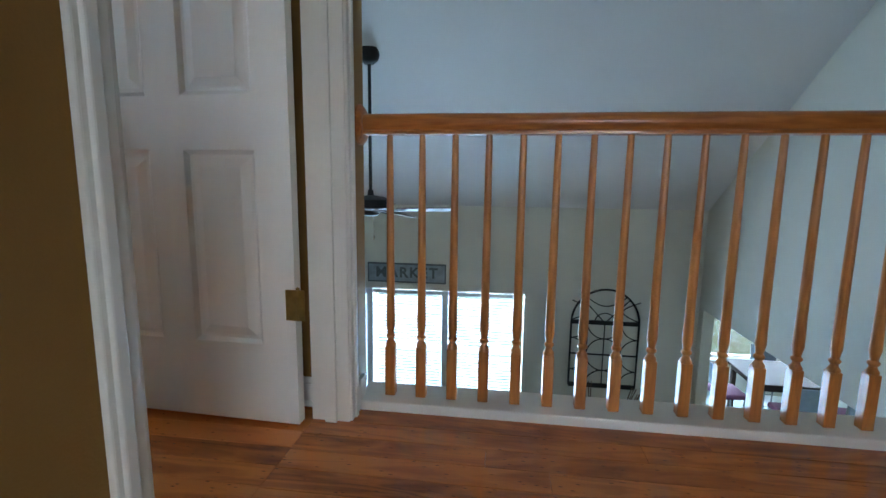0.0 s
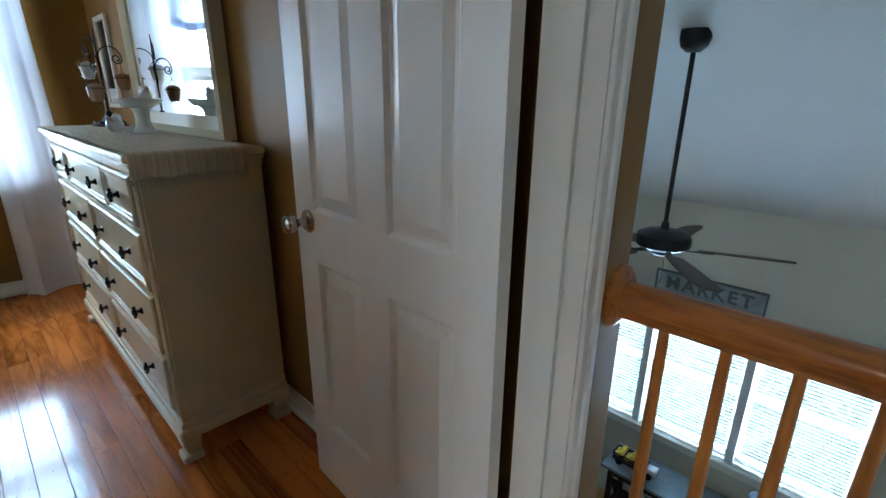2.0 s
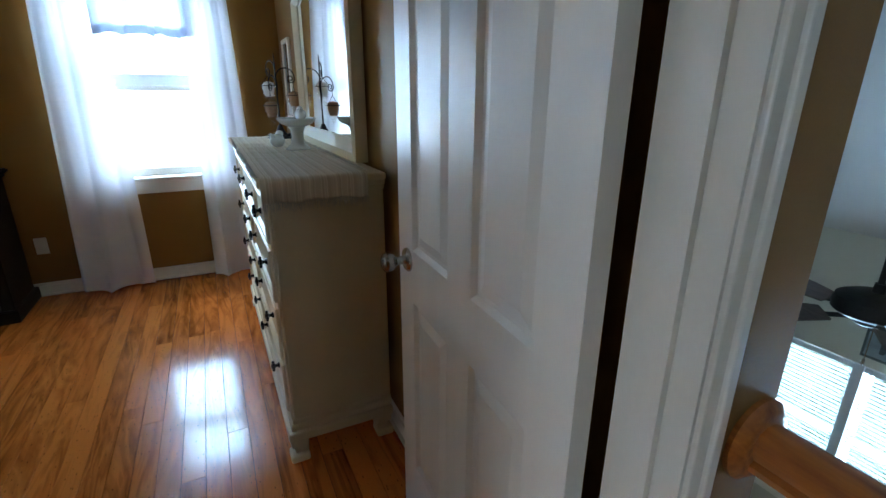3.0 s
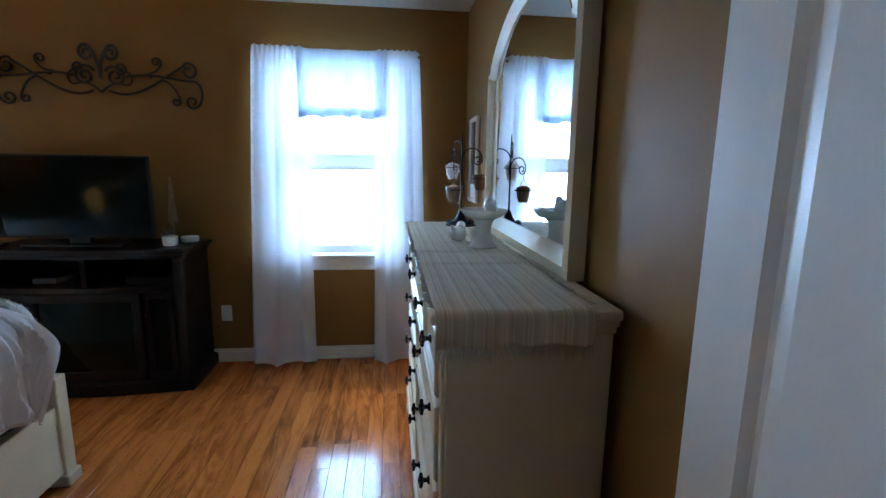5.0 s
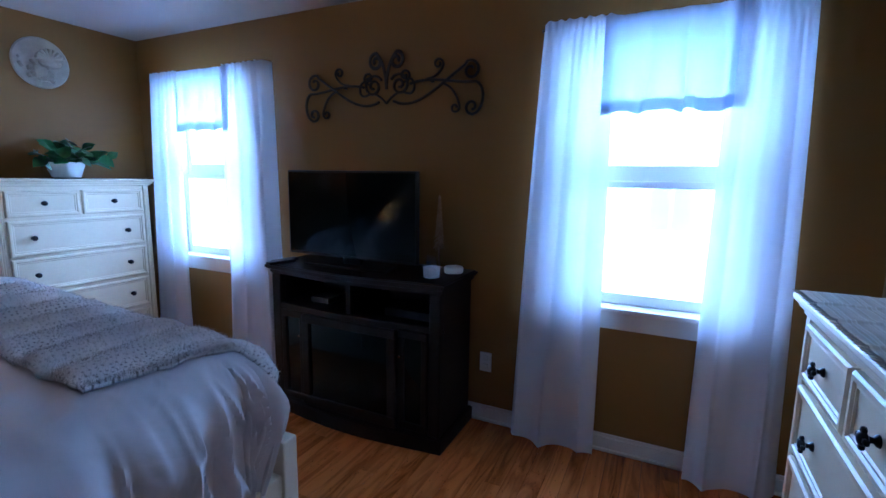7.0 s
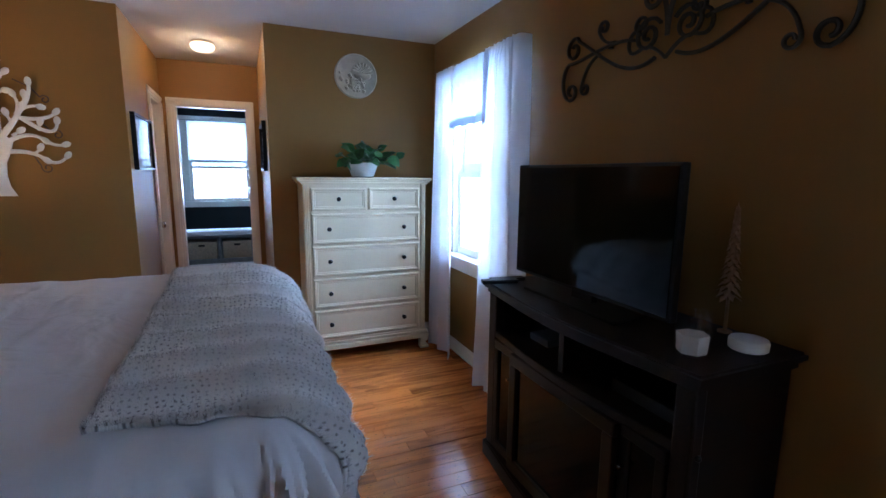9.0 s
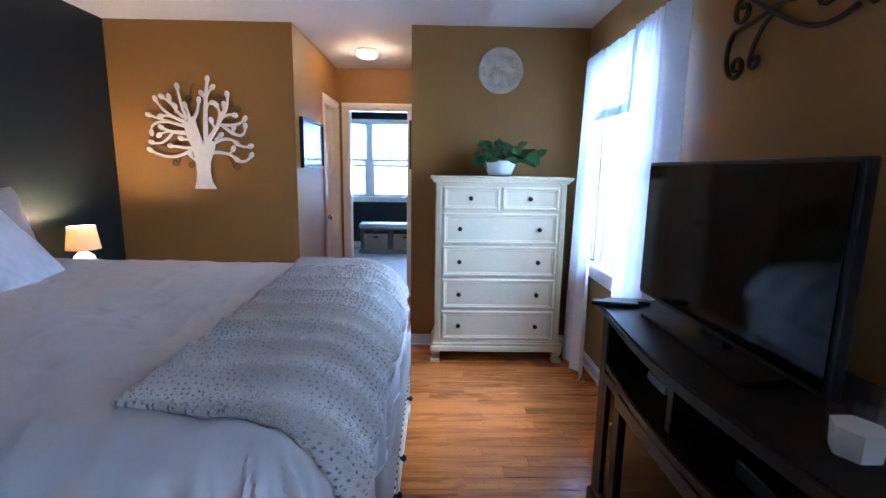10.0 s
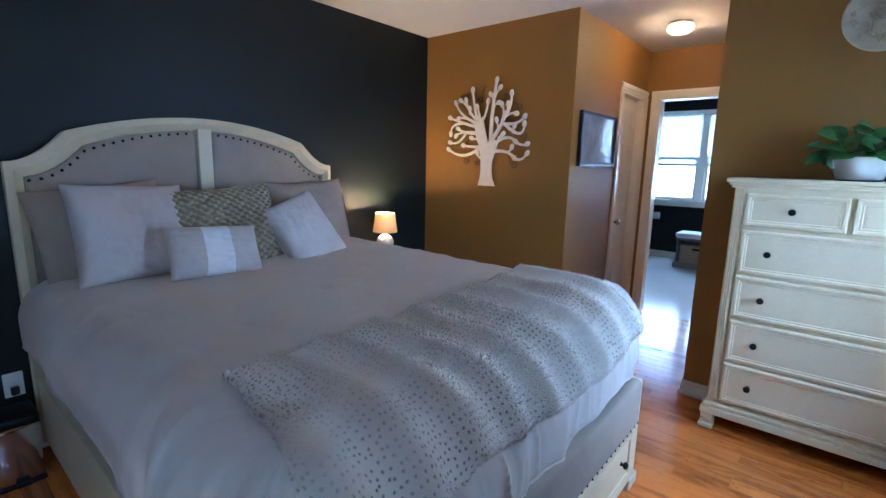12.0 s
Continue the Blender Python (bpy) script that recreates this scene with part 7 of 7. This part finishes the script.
part("bonnet", box(0.12, 0.215, -0.045, 0.045, 0.035, 0.095, 0.014, 3), M_CERAMIC, truck, smooth=True)
part("windscreen", box(0.118, 0.1215, -0.04, 0.04, 0.095, 0.130), M_SCREEN, truck)
bedb = box(-0.17, 0.028, -0.065, 0.065, 0.035, 0.045)
for b in ((-0.17, 0.028, -0.065, -0.058), (-0.17, 0.028, 0.058, 0.065), (-0.17, -0.163, -0.058, 0.058)):
    for z in (0.05, 0.075, 0.10):
        box(*b, z, z + 0.012, bm=bedb)
part("slatted_bed", bedb, M_UNDER, truck)
for x in (-0.11, 0.155):
    for y in (-0.062, 0.062):
        part("wheel", lathe([(0.001, -0.011), (0.028, -0.011), (0.032, -0.006), (0.032, 0.006), (0.028, 0.011), (0.001, 0.011)], 18, (x, y, 0.032), turn=Matrix.Rotation(radians(90), 4, "X")), M_BLACK, truck, smooth=True)
rnd = random.Random(2)
for k in range(16):
    own = bmesh.new()
    bmesh.ops.create_icosphere(own, subdivisions=2, radius=0.025)
    bmesh.ops.translate(own, vec=(-0.145 + 0.047 * (k % 4), -0.04 + 0.027 * (k // 4) + rnd.uniform(-0.004, 0.004), 0.07 + 0.045 * (k % 2) + rnd.uniform(0, 0.012)), verts=own.verts)
    part("lemon", own, M_YELLOW, truck, smooth=True)
tl = thing("small_lamp", (-0.005, 4.30, LF + BZ + 0.0305), "small unlit lamp with a grey shade", "lamp")
part("base", lathe([(0.001, 0), (0.045, 0), (0.045, 0.01), (0.018, 0.022), (0.030, 0.05), (0.034, 0.065), (0.016, 0.088), (0.026, 0.11), (0.026, 0.125), (0.010, 0.145), (0.009, 0.20), (0.001, 0.2)], 20), M_CERAMIC, tl, smooth=True)
part("shade", lathe([(0.001, 0.165), (0.075, 0.165), (0.056, 0.30), (0.001, 0.30)], 28), M_GREYBLUE, tl, "grey cloth shade", smooth=True)

# arched iron trellis on the wall, with a pot of twigs before it
trel = thing("wall_trellis", (1.325, 4.619, -1.31), "dark iron arched wall trellis", "wall ornament")


def rod(pts, r=0.009, name="bar"):
    part(name, tube([(a, -0.02, b) for a, b in pts], r, 6), M_IRON, trel, smooth=True)


W, HH = 0.325, 0.66
rod([(-W, 0), (-W, HH)] + [(-W * math.cos(math.pi * k / 18), HH + 0.34 * math.sin(math.pi * k / 18)) for k in range(19)] + [(W, HH), (W, 0), (-W, 0)], 0.011, "frame")
for z in (0.0, HH):
    part("cross_bar", box(-W, W, -0.03, -0.002, z - 0.02, z + 0.02, 0.003), M_IRON, trel)
rod([(-W, HH / 2), (W, HH / 2)])
for x in (-W / 2, 0, W / 2):
    rod([(x, 0), (x, HH)], 0.006)
for zc in (0.0, HH / 2):
    for xc in (-W, 0):
        for cx, cz, a0 in ((xc, zc, 0), (xc + W, zc, 90), (xc + W, zc + HH / 2, 180), (xc, zc + HH / 2, 270)):
            rod([(cx + 0.165 * math.cos(radians(a0 + 9 * k)), cz + 0.165 * math.sin(radians(a0 + 9 * k))) for k in range(11)], 0.006, "arc")
for s in (-1, 1):
    rod([(0, HH), (s * W * 0.72, HH + 0.25)], 0.006)
    rod([(s * (W - 0.16 * math.sin(math.pi * k / 10)), HH + 0.02 + 0.2 * k / 10) for k in range(11)], 0.006, "arc")
rod([(-0.1 * math.cos(math.pi * k / 10), HH + 0.1 * math.sin(math.pi * k / 10)) for k in range(11)], 0.006, "arc")
rod([(-0.2 + 0.4 * k / 10, HH + 0.27 - 0.10 * math.sin(math.pi * k / 10)) for k in range(11)], 0.006, "arc")
M_STONEWARE = material("mottled_grey_stoneware", (0.52, 0.53, 0.52), 0.45, vary=0.35, scale=18, fine=60, bump=0.3, tint=(0.24, 0.25, 0.25))
for vx, vy, lean, seed in ((1.205, 4.42, -0.09, 2), (1.435, 4.36, 0.17, 6)):
    rnd = random.Random(seed)
    pot = thing("floor_vase", (vx, vy, LF), "mottled grey stoneware floor vase holding dry twigs", "vase", "floor vases under the trellis")
    part("body", lathe([(0.001, 0.0), (0.075, 0.0), (0.085, 0.02), (0.115, 0.38), (0.135, 0.60), (0.118, 0.80), (0.066, 0.93), (0.052, 0.97)], 28), M_STONEWARE, pot, smooth=True)
    part("neck", lathe([(0.050, 0.965), (0.054, 1.01), (0.075, 1.08), (0.068, 1.08), (0.044, 1.01), (0.042, 0.965)], 24), M_UNDER, pot, "dark flared neck", smooth=True)
    for k in range(8):
        a = 2 * math.pi * k / 8
        r = 0.03 + 0.05 * rnd.random()
        part("twig", tube([(0.015 * math.cos(a), 0.015 * math.sin(a), 0.85), (0.025 * math.cos(a) + lean * 0.4, 0.025 * math.sin(a), 1.20), (r * math.cos(a) + lean, r * math.sin(a) * 0.5, 1.40 + 0.12 * rnd.random())], [0.008, 0.007, 0.004], 6), M_TWIG, pot, smooth=True)

# ---- dining room glimpsed through the wide opening ----
dw = thing("window_5", (4.4, 7.8, -2.12), "bright wide dining room window", "window", kind="structure")
for a0, a1 in ((-1.3, -0.45), (-0.42, 0.42), (0.45, 1.3)):
    bm = bmesh.new()
    for b in ((a0, a1, 0, 0.06), (a0, a1, 1.66, 1.72), (a0, a0 + 0.05, 0.06, 1.66), (a1 - 0.05, a1, 0.06, 1.66)):
        box(b[0], b[1], 0.05, 0.10, b[2], b[3], 0.003, bm=bm)
    fr = part("window_frame", bm, M_TRIM, dw)
    pn = part("pane", box(a0 + 0.05, a1 - 0.05, 0.07, 0.074, 0.06, 1.66), M_GLASS, fr)
    pn.visible_shadow = False
part("window_sill", box(-1.36, 1.36, -0.06, 0.05, -0.03, -0.002, 0.004), M_TRIM, dw)
table = thing("dining_table", (4.30, 6.50, LF), "dark counter-height dining table", "table")
part("tabletop", box(-0.75, 0.75, -0.45, 0.45, 0.87, 0.91, 0.006), M_UNDER, table)
part("apron", box(-0.68, 0.68, -0.38, 0.38, 0.79, 0.87, 0.004), M_UNDER, table)
for x in (-0.68, 0.62):
    for y in (-0.38, 0.32):
        part("leg", box(x, x + 0.06, y, y + 0.06, 0.001, 0.79, 0.004), M_UNDER, table)


def dining_chair(at, rz):
    """A tall metal chair with a padded seat."""
    c = thing("dining_chair", at, "tall grey metal chair with a plum padded seat", "chair", "chairs round the dining table", rz=rz)
    part("seat", box(-0.20, 0.20, -0.20, 0.20, 0.58, 0.65, 0.025, 3), M_PURPLE, c, "plum fabric seat", smooth=True)
    for x in (-0.18, 0.18):
        part("leg", tube([(x, -0.18, 0.58), (x * 1.12, -0.22, 0.002)], 0.012, 8), M_GREYWOOD, c, smooth=True)
        part("back_post", tube([(x * 1.12, 0.23, 0.002), (x, 0.19, 0.58), (x, 0.24, 1.02)], 0.012, 8), M_GREYWOOD, c, smooth=True)
    for y in (-0.21, 0.21):
        part("stretcher", tube([(-0.19, y, 0.22), (0.19, y, 0.22)], 0.008, 8), M_GREYWOOD, c, smooth=True)
    part("backrest", box(-0.175, 0.175, 0.215, 0.235, 0.74, 1.02, 0.008), M_GREYBLUE, c)
    return c


first_chair = dining_chair((3.95, 5.95, LF), 180)
for x, y, a in ((4.60, 5.93, 176), (3.38, 6.45, 95), (4.3, 7.12, 4)):
    copy_thing(first_chair, pose(x, y, LF, 0, 0, a))


# ---- floorboards ----
def boards(name, x0, x1, y0, y1, seed, label):
    """A floor of single boards along x, each its own piece, with fine gaps."""
    rnd = random.Random(seed)
    fl = thing(name, (0, 0, 0), label, "floor", kind="structure")
    rows = max(1, round((y1 - y0) / 0.083))
    wid = (y1 - y0) / rows
    for r in range(rows):
        x = x0 - rnd.uniform(0.0, 1.0)
        yc = y0 + wid * (r + 0.5)
        while x < x1:
            ln = rnd.choice((0.75, 0.95, 1.2, 1.5))
            a, b = max(x, x0), min(x + ln, x1)
            x += ln
            if b - a < 0.02:
                continue
            h = wid / 2 - 0.0008
            l2 = (b - a) / 2 - 0.0003
            c = 0.0008
            vs = [(-l2, -h, -0.011), (l2, -h, -0.011), (l2, h, -0.011), (-l2, h, -0.011), (-l2, -h, -c), (l2, -h, -c), (l2, h, -c), (-l2, h, -c),
                  (-l2 + c, -h + c, 0), (l2 - c, -h + c, 0), (l2 - c, h - c, 0), (-l2 + c, h - c, 0)]
            fs = [(8, 9, 10, 11)] + [(k, (k + 1) % 4, 4 + (k + 1) % 4, 4 + k) for k in range(4)] + [(4 + k, 4 + (k + 1) % 4, 8 + (k + 1) % 4, 8 + k) for k in range(4)]
            me = bpy.data.meshes.new("board")
            me.from_pydata(vs, [], fs)
            me.materials.append(M_FLOOR)
            ob = new("board", me)
            ob.parent = fl
            ob.location = ((a + b) / 2, yc, rnd.uniform(-0.0004, 0.0))
    return fl


boards("floor", XW, XE, YS, YN, 1, "glossy honey oak floorboards with dark grain")
boards("floor_passage", AX0, AX1, AY - 0.06, YS, 2, "glossy honey oak floorboards of the passage")
boards("floor_landing", XE, 2.20, 0.60, 1.335, 3, "glossy honey oak floorboards of the landing")
